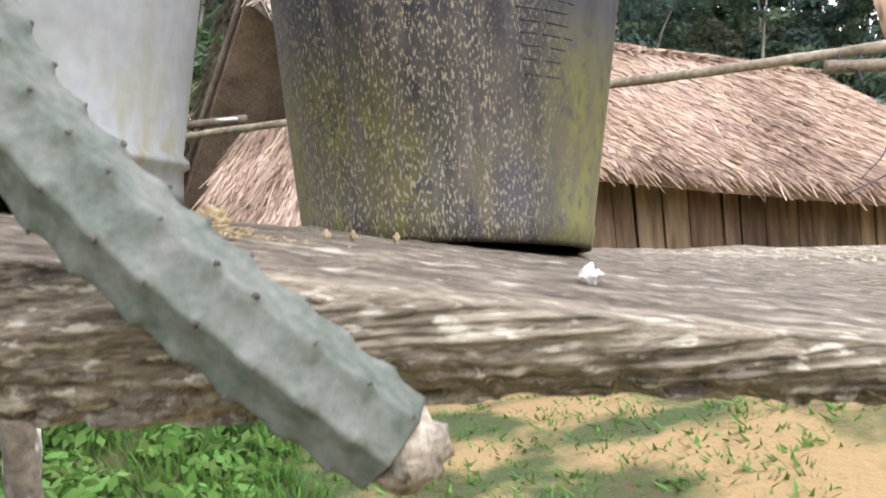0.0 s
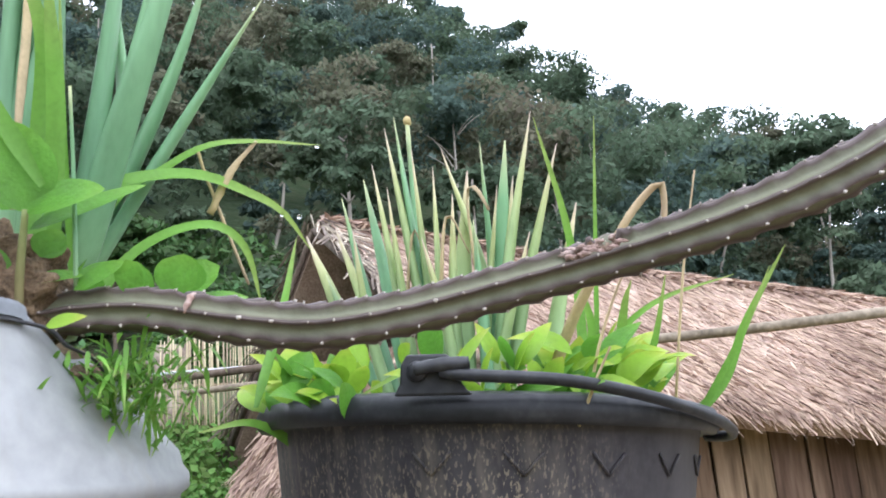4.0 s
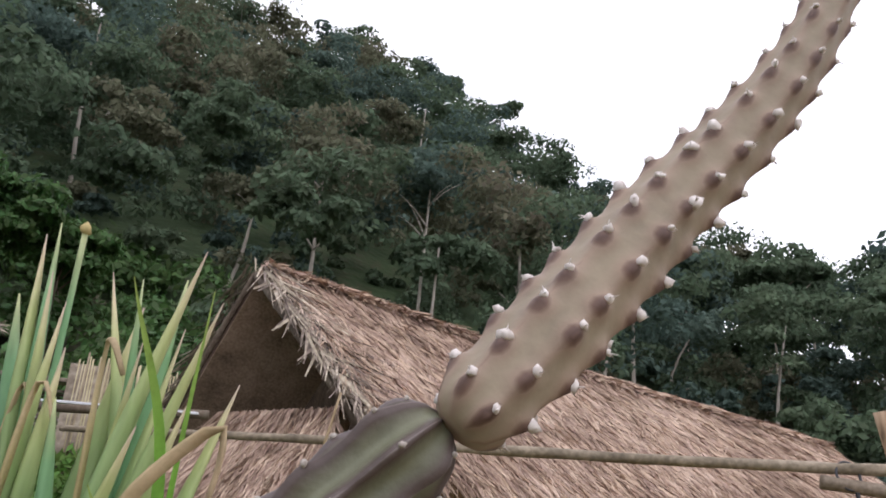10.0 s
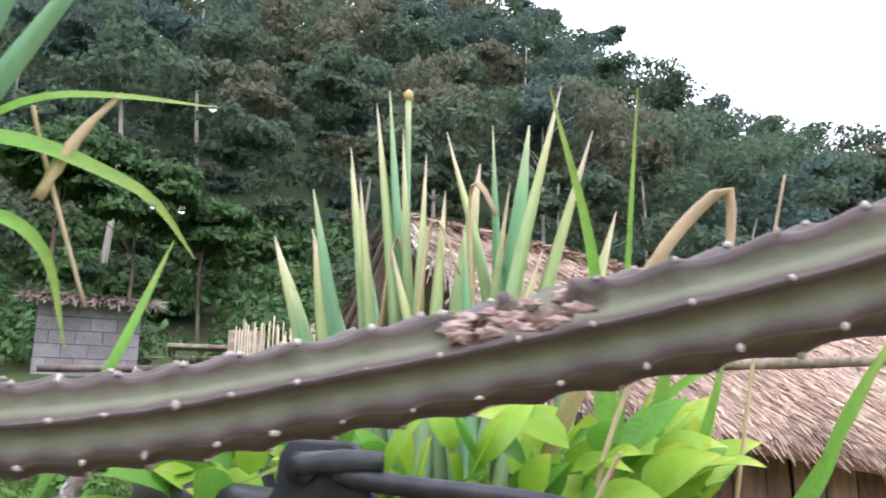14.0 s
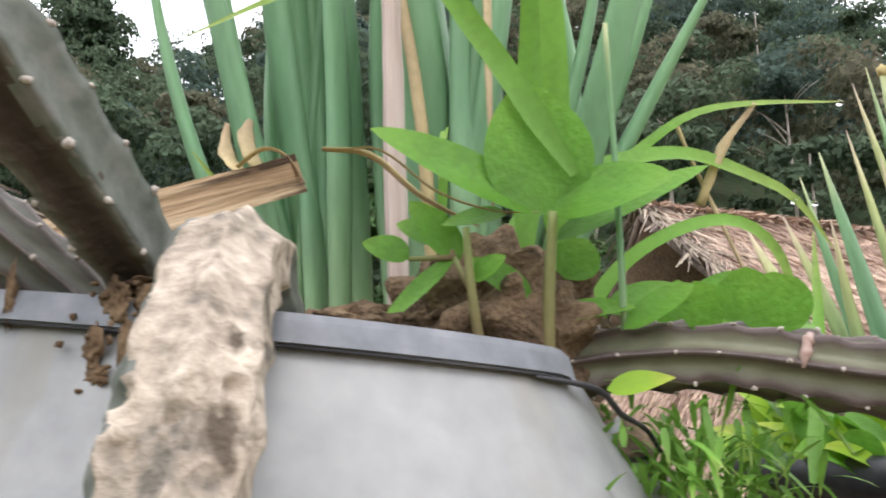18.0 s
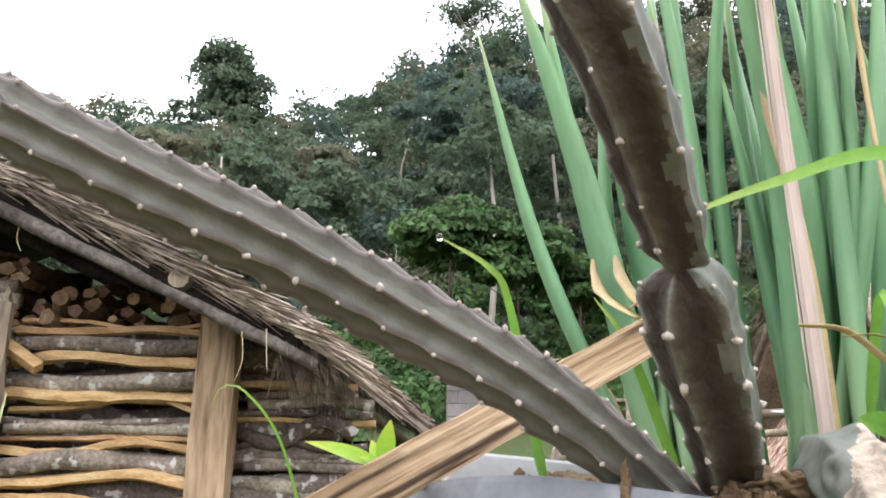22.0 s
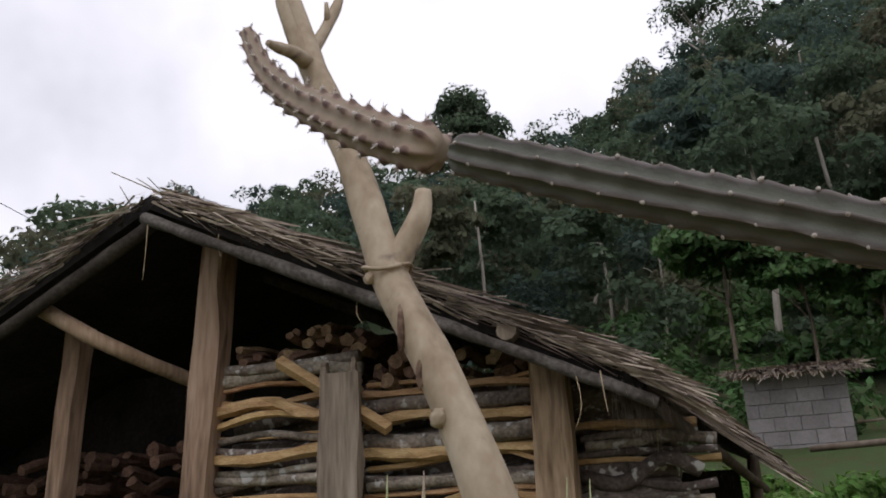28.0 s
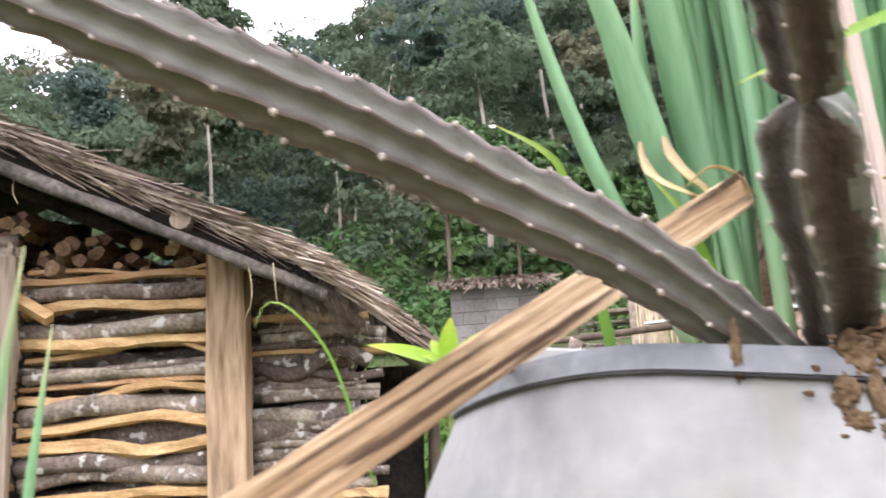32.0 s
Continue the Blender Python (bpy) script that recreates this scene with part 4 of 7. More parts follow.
# ---- small block hut up the slope ----
at = local(-32.2, 13.0, 2.27)
privy = thing("block_hut", at((0, 0, 0)), "small hut of bare grey cement blocks with a straw fringe", "hut")
rs = np.random.RandomState(40)
part("core", moved(box((-0.66, 0.05, -0.6), (0.66, 1.3, 0.95)), at), M["block"], privy, smooth=False)
for row in range(6):
    for k in range(5):
        x0 = -0.7 + k * 0.36 - (0.18 if row % 2 else 0)
        lo, hi = max(-0.7, x0), min(0.7, x0 + 0.353)
        if hi - lo > 0.05:
            j = rs.uniform(0, 0.008)
            part("block", moved(box((lo, -j, -0.25 + row * 0.2), (hi, 0.05, -0.25 + row * 0.2 + 0.195), 0.006), at), M["block"], privy, smooth=False)
q = [at(p) for p in ((-0.85, 0.9, 1.12), (0.85, 0.9, 1.12), (0.9, -0.2, 0.98), (-0.9, -0.2, 0.98))]
pr = part("roof", slab(q, 0.06), M["thatch_base"], privy, smooth=False)
leaves_mesh("thatch", [straws(rs, q, 1500, 0.5, 0.014, 0.05, 0.4, 0.25)], M["thatch_grey"], pr)
part("side_rail", moved(tube([(0.72, 0, 0.2), (1.05, -0.2, 0.2)], [0.02, 0.02], 6), at), M["bark"], privy)

# ---- bamboo fence ----
at = local(-18.0, 10.0, 1.2)
fence = thing("bamboo_fence", at((0, 0, 0)), "weathered upright bamboo strip fence", "fence")
for k in range(62):
    x = -0.85 + k * 0.031
    h = 1.5 - 0.1 * (x + 0.85) + rs.normal() * 0.06
    wd2 = rs.uniform(0.009, 0.014)
    part("strip", moved(tube([(x, rs.normal() * 0.01, -0.2), (x + rs.normal() * 0.02, 0, h)], [wd2, wd2 * 0.8], 5), at), M["fence"], fence)
part("cross_rail", moved(tube([(-0.9, 0.03, 0.9), (1.1, 0.03, 0.85)], [0.02, 0.02], 6), at), M["fence"], fence)
part("woven_panel", moved(box((-0.93, 0.0, -0.2), (-0.5, 0.025, 1.38), 0.005), at), M["thatch_grey"], fence, smooth=False)
# small rack of sticks beside the fence
at = local(-25.0, 11.0, 1.75)
rack = thing("stick_rack", at((0, 0, 0)), "small open rack stacked with brown sticks", "rack")
for k in range(9):
    part("stick", moved(tube([(-0.32, rs.normal() * 0.05, 0.05 + k * 0.065), (0.34, rs.normal() * 0.05, 0.05 + k * 0.065 + rs.normal() * 0.02)], [0.024, 0.02], 6), at), M["log"], rack)
for sx in (-0.34, 0.36):
    part("upright", moved(tube([(sx, 0, -0.6), (sx, 0, 0.68)], [0.025, 0.02], 6), at), M["bark"], rack)
part("cover", moved(box((-0.42, -0.2, 0.68), (0.45, 0.25, 0.73), 0.01), at), M["thatch_grey"], rack, smooth=False)

# ---- drying rail with a strip of tin, on crooked posts ----
dry = thing("drying_rail", (-2.5, 4.6, 0.0), "grey pole rail on crooked forked posts", "rail")
part("rail_pole", tube([(-2.95, 4.5, 1.72), (-2.2, 4.75, 1.74), (-1.1, 4.95, 1.80)], [0.018, 0.022, 0.025], 8, 20, rough=0.2, grain=6), M["bark"], dry)
part("post", tube([(-2.96, 4.28, 0.2), (-2.62, 4.475, 1.1), (-2.48, 4.56, 1.45), (-2.372, 4.617, 1.72)], [0.055, 0.05, 0.044, 0.04], 10, 24, rough=0.4, grain=9), M["log"], dry)
tin = part("tin_strip", box((-2.05, 4.9, 1.79), (-1.15, 5.02, 1.805), 0.003), M["white_tin"], None, smooth=False)
tagged(tin, "pale corrugated tin strip lying along the rail", "tin sheet")

# ---- open woodshed with a thatched roof, stacked full of firewood ----
SO, SU, SV = Vector((-2.348, 1.954, 0)), Vector((-0.825, -0.566, 0)), Vector((-0.566, 0.825, 0))


def S(u, v, z):
    """A place in the shed: leftwards along its front, back from its front, up."""
    p = SO + SU * u + SV * v
    return (p.x, p.y, z)


rs = np.random.RandomState(50)
shed = thing("woodshed", S(0.7, 0.5, 0.0), "open woodshed with a dark weathered thatched roof on log posts", "shed")


def squared(u, v, z0, z1, w, d, lean=0.0, bend=0.01, seed=0, taper=1.0):
    """A hewn post with uneven edges."""
    n = 14
    r = np.random.RandomState(seed)
    vs, fs = [], []
    for i in range(n):
        s = i / (n - 1)
        k = 1 + (taper - 1) * s
        for a, b in ((-1, -1), (-0.8, -1.12), (0.8, -1.12), (1, -1), (1, 1), (-1, 1)):
            vs.append(S(u + a * w / 2 * k + lean * s + r.normal() * bend * 0.4, v + b * d / 2 * k + r.normal() * bend * 0.4, z0 + (z1 - z0) * s))
    for i in range(n - 1):
        for j in range(6):
            k = (j + 1) % 6
            fs.append((i * 6 + j, i * 6 + k, (i + 1) * 6 + k, (i + 1) * 6 + j))
    fs.append(tuple((n - 1) * 6 + j for j in range(6)))
    fs.append((5, 4, 3, 2, 1, 0))
    return vs, fs


part("post", squared(0.02, 0.0, -0.1, 1.99, 0.125, 0.11, 0.0, 0.012, 1), M["post"], shed, smooth=False)
part("post", squared(1.53, 0.0, -0.1, 2.6, 0.125, 0.11, -0.12, 0.014, 2, 0.9), M["post"], shed, smooth=False)
part("post", squared(2.22, 0.0, -0.1, 2.3, 0.085, 0.08, -0.09, 0.01, 3), M["post"], shed, smooth=False)
part("post", squared(0.02, 1.5, -0.1, 1.95, 0.1, 0.1, 0.0, 0.01, 4), M["post"], shed, smooth=False)
part("post", squared(3.3, 0.2, -0.1, 1.75, 0.1, 0.1, 0.0, 0.01, 5), M["post"], shed, smooth=False)
brd = squared(0.82, -0.1, -0.1, 1.955, 0.16, 0.035, -0.03, 0.008, 6)
part("stake_board", brd, M["grey_board"], shed, "split grey board with a forked top", smooth=False)
part("board_prong", squared(0.855, -0.1, 1.93, 2.0, 0.035, 0.03, 0, 0.004, 7, 0.6), M["grey_board"], shed, smooth=False)
part("board_prong", squared(0.735, -0.1, 1.93, 2.01, 0.03, 0.03, 0, 0.004, 8, 0.4), M["grey_board"], shed, smooth=False)

RF, RB = S(1.55, -0.3, 2.735), S(1.5, 1.8, 2.75)
EF, EB = S(-0.34, -0.25, 1.83), S(-0.64, 1.7, 1.69)
LF, LB = S(3.6, -0.3, 1.72), S(3.6, 1.8, 1.7)
sroof = part("roof_slope", slab((RF, RB, EB, EF), 0.06), M["dark_lining"], shed, "near-black thatch underside", smooth=False)
part("roof_slope", slab((RB, RF, LF, LB), 0.06), M["dark_lining"], shed, "near-black thatch underside", smooth=False)
leaves_mesh("thatch", [straws(rs, (RF, RB, EB, EF), 5200, 0.5, 0.008, 0.03, 0.3, 0.22, 8), straws(rs, (RB, RF, LF, LB), 3000, 0.5, 0.008, 0.03, 0.25, 0.22, 8)], M["thatch_grey"], sroof, "grey-brown weathered thatch with ragged edges")
# ragged front edge, lying along the rake
edge = []
for a, b, n in ((RF, EF, 1500), (RF, LF, 900)):
    a, b = Vector(a), Vector(b)
    for _ in range(n):
        s = rs.rand()
        p = a.lerp(b, s) + SV * rs.uniform(-0.05, 0.12) + Vector((0, 0, rs.uniform(-0.035, 0.03)))
        w = ((b - a).normalized() + SV * rs.normal() * 0.4 - Vector((0, 0, 1)) * rs.normal() * 0.10).normalized()
        ln = rs.uniform(0.08, 0.3)
        e = p + w * ln
        sd = w.cross(Vector((rs.normal(), rs.normal(), rs.normal()))).normalized() * rs.uniform(0.002, 0.006)
        edge.append([p - sd, p + sd, e + sd * 0.4, e - sd * 0.4])
leaves_mesh("rake_edge", [np.array([[tuple(v) for v in q] for q in edge])], M["thatch_grey"], sroof)
part("ridge_tuft", join([tube([Vector(RF) + SU * rs.normal() * 0.08 + SV * 0.1, Vector(RF) + SU * rs.normal() * 0.15 + SV * rs.normal() * 0.1 + Vector((0, 0, rs.uniform(0.02, 0.07)))], [0.004, 0.002], 4) for _ in range(7)]), M["thatch_grey"], sroof)
up = Vector((0, 0, 1))
part("rafter", tube([Vector(RF) - up * 0.115 - SV * 0.03, Vector(RF).lerp(Vector(EF), 0.5) - up * 0.10 - SV * 0.035, Vector(EF) - up * 0.10 - SV * 0.03 + SU * -0.02], [0.024, 0.025, 0.018], 9, 28, rough=0.4, grain=8), M["rake"], shed, "grey weathered pole along the roof edge")
part("rafter", tube([Vector(RF) - up * 0.12 + SV * 0.03, Vector(LF) - up * 0.12 + SV * 0.03], [0.03, 0.028], 9, 20, rough=0.2, grain=8), M["dark_wood"], shed)
part("rafter", tube([Vector(RF) - up * 0.12 + SV * 0.9, Vector(EF) - up * 0.11 + SV * 0.9], [0.03, 0.028], 9, 20, rough=0.2, grain=8), M["dark_wood"], shed)
part("purlin", tube([S(0.09, -0.3, 2.0), S(0.05, 1.7, 1.95)], [0.036, 0.034], 10, 12, rough=0.1), M["bark"], shed)
part("cut_face", tube([S(0.09, -0.299, 2.0), S(0.09, -0.304, 2.0)], [0.035, 0.033], 12), M["grey_board"], shed, "pale sawn pole end", smooth=False)
part("purlin", tube([S(2.2, -0.19, 2.37), S(1.86, -0.1, 2.17), S(1.6, 0.4, 2.0)], [0.036, 0.034, 0.03], 10, 16, rough=0.15), M["post"], shed)
part("eave_pole", tube([S(-0.36, -0.25, 1.72), S(-0.66, 1.78, 1.5)], [0.02, 0.022], 8, 10, rough=0.2), M["bark"], shed)
part("eave_post", tube([S(-0.62, 1.55, -0.05), S(-0.6, 1.6, 1.0), S(-0.62, 1.62, 1.66)], [0.04, 0.035, 0.03], 8, 12, rough=0.3, grain=8), M["bark"], shed)
# straws hanging from the edge
hs = []
for u, v, z, l in ((1.52, -0.34, 2.62, 0.26), (0.62, -0.3, 2.2, 0.12), (-0.12, -0.3, 1.86, 0.2), (-0.2, -0.3, 1.84, 0.14), (-0.3, 0.1, 1.8, 0.22), (1.2, -0.32, 2.5, 0.1)):
    a = S(u, v, z)
    hs.append(tube([a, (a[0] + rs.normal() * 0.01, a[1], a[2] - l * 0.6), (a[0] + rs.normal() * 0.03, a[1], a[2] - l)], [0.002, 0.0016, 0.001], 5, 8))
for g in hs:
    part("hanging_straw", g, M["straw"], sroof)
fr = []
ea, eb = Vector(EF), Vector(EB)
for _ in range(1700):
    s = rs.rand() ** 1.8
    p = ea.lerp(eb, s) + SU * rs.uniform(-0.04, 0.12) - up * rs.uniform(0, 0.05)
    e = p - up * rs.uniform(0.05, 0.2) - SU * rs.uniform(-0.02, 0.08) + SV * rs.normal() * 0.05
    sd = SV * rs.uniform(0.002, 0.007)
    fr.append([tuple(p - sd), tuple(p + sd), tuple(e + sd * 0.3), tuple(e - sd * 0.3)])
leaves_mesh("eave_fringe", [np.array(fr)], M["thatch_grey"], sroof)
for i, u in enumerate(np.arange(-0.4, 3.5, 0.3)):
    part("back_board", squared(u, 1.65, 0, 2.55 - abs(u - 1.5) * 0.5, 0.29, 0.03, 0, 0.006, 60 + i), M["dark_lining"], shed, smooth=False)
part("side_wall", box((-5.6, -0.75, 0.0), (-5.57, 1.2, 1.75)), M["dark_lining"], shed, smooth=False)
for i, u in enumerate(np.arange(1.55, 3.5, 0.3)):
    part("inner_board", squared(u, 0.75, 0, 2.2, 0.3, 0.03, 0, 0.006, 160 + i), M["dark_lining"], shed, smooth=False)

# firewood: long pieces laid along the front, each its own
stack = thing("firewood_stack", S(0.7, 0.1, 0.0), "neat stack of split and round firewood with lichen spots", "firewood")


def log_geo(a, b, r, seed, splitted=False):
    a, b = Vector(a), Vector(b)
    q = np.random.RandomState(seed)
    mid = [a.lerp(b, t) + Vector((q.normal(), q.normal(), q.normal())) * r * 0.7 for t in (0.3, 0.65)]
    if splitted:
        return tube([a, *mid, b], [r, r * q.uniform(0.8, 1.2), r], 5, 12, rough=0.5, seed=seed, flat=0.75, grain=14)
    return tube([a, *mid, b], [r, r * q.uniform(0.9, 1.1), r * 0.95], 8, 12, rough=0.3, seed=seed, grain=18)


def bay(u0, u1, z0, z1, v, seed, thin=1.0, yellow=0.25, jit=0.02):
    q = np.random.RandomState(seed)
    z, k = z0, 0
    while z < z1:
        r = q.choice((0.013, 0.016, 0.021, 0.025, 0.032)) * q.uniform(0.9, 1.15) * thin
        sp = q.rand() < yellow
        a = S(u0 - q.uniform(0, jit), v + q.uniform(-0.015, 0.02), z + r)
        b = S(u1 + q.uniform(0, jit), v + q.uniform(-0.015, 0.02), z + r + q.normal() * 0.006)
        part("split_log" if sp else "log", log_geo(a, b, r, seed * 100 + k, sp), M["split"] if sp else M["log"], stack, smooth=not sp)
        z += r * 1.82
        k += 1


bay(0.1, 0.74, 0.02, 1.9, 0.03, 1, 1.0, 0.45)
bay(0.78, 1.40, 0.02, 2.02, 0.03, 2, 1.0, 0.45)
bay(-0.42, -0.06, 0.02, 1.72, 0.14, 3, 0.85, 0.12, 0.09)
part("leaning_split", tube([S(1.085, -0.045, 2.037), S(0.85, -0.045, 1.888), S(0.625, -0.04, 1.742)], [0.033, 0.034, 0.032], 4, 10, rough=0.12, grain=12, flat=0.8), M["split"], stack, "yellow split block leaning on the stack", smooth=False)
# pieces lying with their ends to the front, on top
for i in range(58):
    row = i // 20
    u = 0.12 + (i % 20) * 0.064 + rs.normal() * 0.028
    zt = (1.93 if u < 0.75 else 2.05) + row * 0.048 + rs.normal() * 0.02
    if row == 2 and not 0.5 < u < 1.15:
        continue
    r = rs.uniform(0.02, 0.036)
    part("cut_log", log_geo(S(u, 0.02 + rs.uniform(-0.02, 0.12), zt), S(u + rs.normal() * 0.04, 0.45, zt + rs.normal() * 0.02), r, 500 + i, i % 4 != 0), M["logend"], stack, smooth=False)
fill = part("inner_wood", join([log_geo(S(-0.35, 0.2 + 0.12 * j, 0.05 + k * 0.11), S(1.42, 0.2 + 0.12 * j, 0.06 + k * 0.11), 0.06, 900 + k * 7 + j) for k in range(17) for j in range(3)]), M["log"], stack, kind="stuff")
pile = []
for i in range(330):
    u, z = rs.uniform(1.62, 3.3), rs.uniform(0.1, 1.78)
    pile.append(log_geo(S(u, 0.22 + rs.uniform(-0.05, 0.1), z), S(u, 0.6, z + rs.normal() * 0.02), rs.uniform(0.018, 0.034), 1500 + i, i % 2 == 0))
po = part("firewood_pile", join(pile), M["logend"], None, "dark heap of short logs with their cut ends showing", smooth=False, kind="stuff")
po["category"] = "firewood"

# ---- the stand: one thick weathered board on posts ----
stand = thing("stand", (0.1, 0.55, 0.0), "rough weathered plank stand on short posts", "stand")


def board_z(x, y):
    """Height of the worn top of the board."""
    z = 1.0745 - 0.2 * max(-0.3, min(x - 0.03, 0.6)) + 0.003 * noise.noise(Vector((x * 2, y * 9, 1)))
    z -= 0.009 * max(0.0, (0.36 - y) / 0.12) ** 1.5
    z += 0.035 * math.exp(-((x - 0.62) / 0.3) ** 2 - ((y - 1.43) / 0.45) ** 2)
    z += 0.0022 * noise.noise(Vector((x * 7, y * 70, 4))) + 0.0012 * noise.noise(Vector((x * 40, y * 160, 7)))
    return z


ny = 104
xs = np.r_[np.linspace(-1.1, -0.36, 50, endpoint=False), np.linspace(-0.36, 0.56, 340, endpoint=False), np.linspace(0.56, 1.25, 50)]
nx = len(xs)
bv, bf = [], []
for i, x in enumerate(xs):
    front = 0.238 + 0.02 * noise.noise(Vector((x * 3.0, 0, 0))) + 0.008 * noise.noise(Vector((x * 14, 3, 0))) + (0.05 * max(0, x - 0.25))
    chunk = min(1.0, max(0.0, (-0.10 - x) / 0.05))
    for j in range(ny):
        if j < 60:
            back = 0.52 + 0.32 * min(1.0, max(0.0, (x + 0.085) / 0.05)) + 0.62 * min(1.0, max(0.0, x / 0.6))
            y = back + (front - back) * (j / 59) ** 0.8
            bv.append((x, y, board_z(x, y)))
        else:
            s = (j - 59) / (ny - 60)
            th = max(0.020, 0.040 - 0.1 * x) + 0.006 * noise.noise(Vector((x * 6, 9, 2)))
            z = board_z(x, front) - s * th
            fine = abs(noise.noise(Vector((x * 10, z * 330, 2)))) * 0.006 + 0.003 * noise.noise(Vector((x * 60, z * 150, 5))) * (0.3 + s)
            crumb_relief = 0.013 * max(0.0, s - 0.3) * noise.noise(Vector((x * 190, z * 210, 8))) + 0.006 * s * noise.noise(Vector((x * 90, z * 110, 3)))
            rough_chunk = chunk * (0.020 * noise.noise(Vector((x * 24, z * 40, 4))) + 0.010 * noise.noise(Vector((x * 70, z * 90, 9))))
            bv.append((x, front - fine - crumb_relief + rough_chunk + 0.006 * noise.noise(Vector((x * 9, z * 40, 2))) - 0.004 * math.sin(s * 3.14) + 0.02 * s * s, z))
for i in range(nx - 1):
    for j in range(ny - 1):
        bf.append((i * ny + j, i * ny + j + 1, (i + 1) * ny + j + 1, (i + 1) * ny + j))
bi = [1 if j < 57 else 0 for i in range(nx - 1) for j in range(ny - 1)] + [0, 0, 0, 0]
k0 = len(bv)
bv += [(-1.1, 0.50, board_z(-1.1, 0.5) - 0.012), (1.25, 1.40, board_z(1.25, 1.4) - 0.012)]
bf.append((k0, k0 + 1, (nx - 1) * ny, 0))
bf.append(tuple([k0] + list(range(0, ny))))
bf.append(tuple([k0 + 1] + list(range(nx * ny - 1, (nx - 1) * ny - 1, -1))))
bf.append(tuple([k0, *[i * ny + ny - 1 for i in range(nx)], k0 + 1]))
part("board", (bv, bf, np.zeros(len(bv)), bi), [M["beam"], M["beam_top"]], stand)
for x, y in ((-0.62, 0.55), (0.9, 0.6)):
    part("post", tube([(x, y, -0.05), (x + 0.01, y, 0.5), (x, y, 1.04)], [0.055, 0.05, 0.05], 10, 14, rough=0.2, grain=9), M["bark_pale"], stand)
rs = np.random.RandomState(70)
chip = part("wood_chip", blob((0.084, 0.315, board_z(0.084, 0.315) + 0.003), (0.0040, 0.0034, 0.0046), 5, 3, 0.8, 1.6), M["chip"], None, smooth=False)
tagged(chip, "small white chip lying on the board", "chip")
crumb = part("crumb", blob((-0.083, 0.375, board_z(-0.08, 0.37) + 0.004), (0.0085, 0.0065, 0.0075), 8, 4, 0.9, 3.4), M["sawdust"], None)
tagged(crumb, "lump of yellowish crumbly dirt beside the bucket", "dirt")
cr = []
for _ in range(420):
    x, y = -0.105 + rs.normal() * 0.03, 0.350 + rs.normal() * 0.022
    r = rs.uniform(0.0004, 0.0013)
    cr.append(blob((x, y, board_z(x, y) + r * 0.3), (r * rs.uniform(0.6, 1.6), r, r * 0.6), rs.randint(999), 2, 0.8, 2))
for x, y, w in ((-0.112, 0.352, 0.02), (-0.09, 0.362, 0.014), (-0.125, 0.335, 0.016), (-0.075, 0.372, 0.010)):
    cr.append(blob((x, y, board_z(x, y)), (w, w * 0.7, 0.0022), int(w * 9000) % 97, 4, 1.0, 3))
for x, y in ((-0.035, 0.42), (-0.022, 0.43), (0.0, 0.45)):
    cr.append(blob((x, y, board_z(x, y) + 0.002), (0.0018, 0.0014, 0.0030), int(x * 1000) % 97, 3, 0.8, 2))
cr = part("crumbs", join(cr), M["sawdust"], None, "scattered pale crumbs of dirt on the board", kind="stuff")
cr["category"] = "dirt"


# ---- black plastic bucket ----
def turned(center, prof, sides=72, tilt=(0, 0), warp=None, lean=0.0):
    """A turned body from (radius, height) pairs."""
    vs, fs = [], []
    for r, z in prof:
        for j in range(sides):
            a = 2 * math.pi * j / sides
            rr, zz = (r, z) if warp is None else warp(a, r, z)
            x, y = rr * math.cos(a), rr * math.sin(a)
            vs.append((center[0] + x + lean * (zz - 1.083), center[1] + y, zz + tilt[0] * x + tilt[1] * y))
    for i in range(len(prof) - 1):
        for j in range(sides):
            k = (j + 1) % sides
            fs.append((i * sides + j, i * sides + k, (i + 1) * sides + k, (i + 1) * sides + j))
    return vs, fs


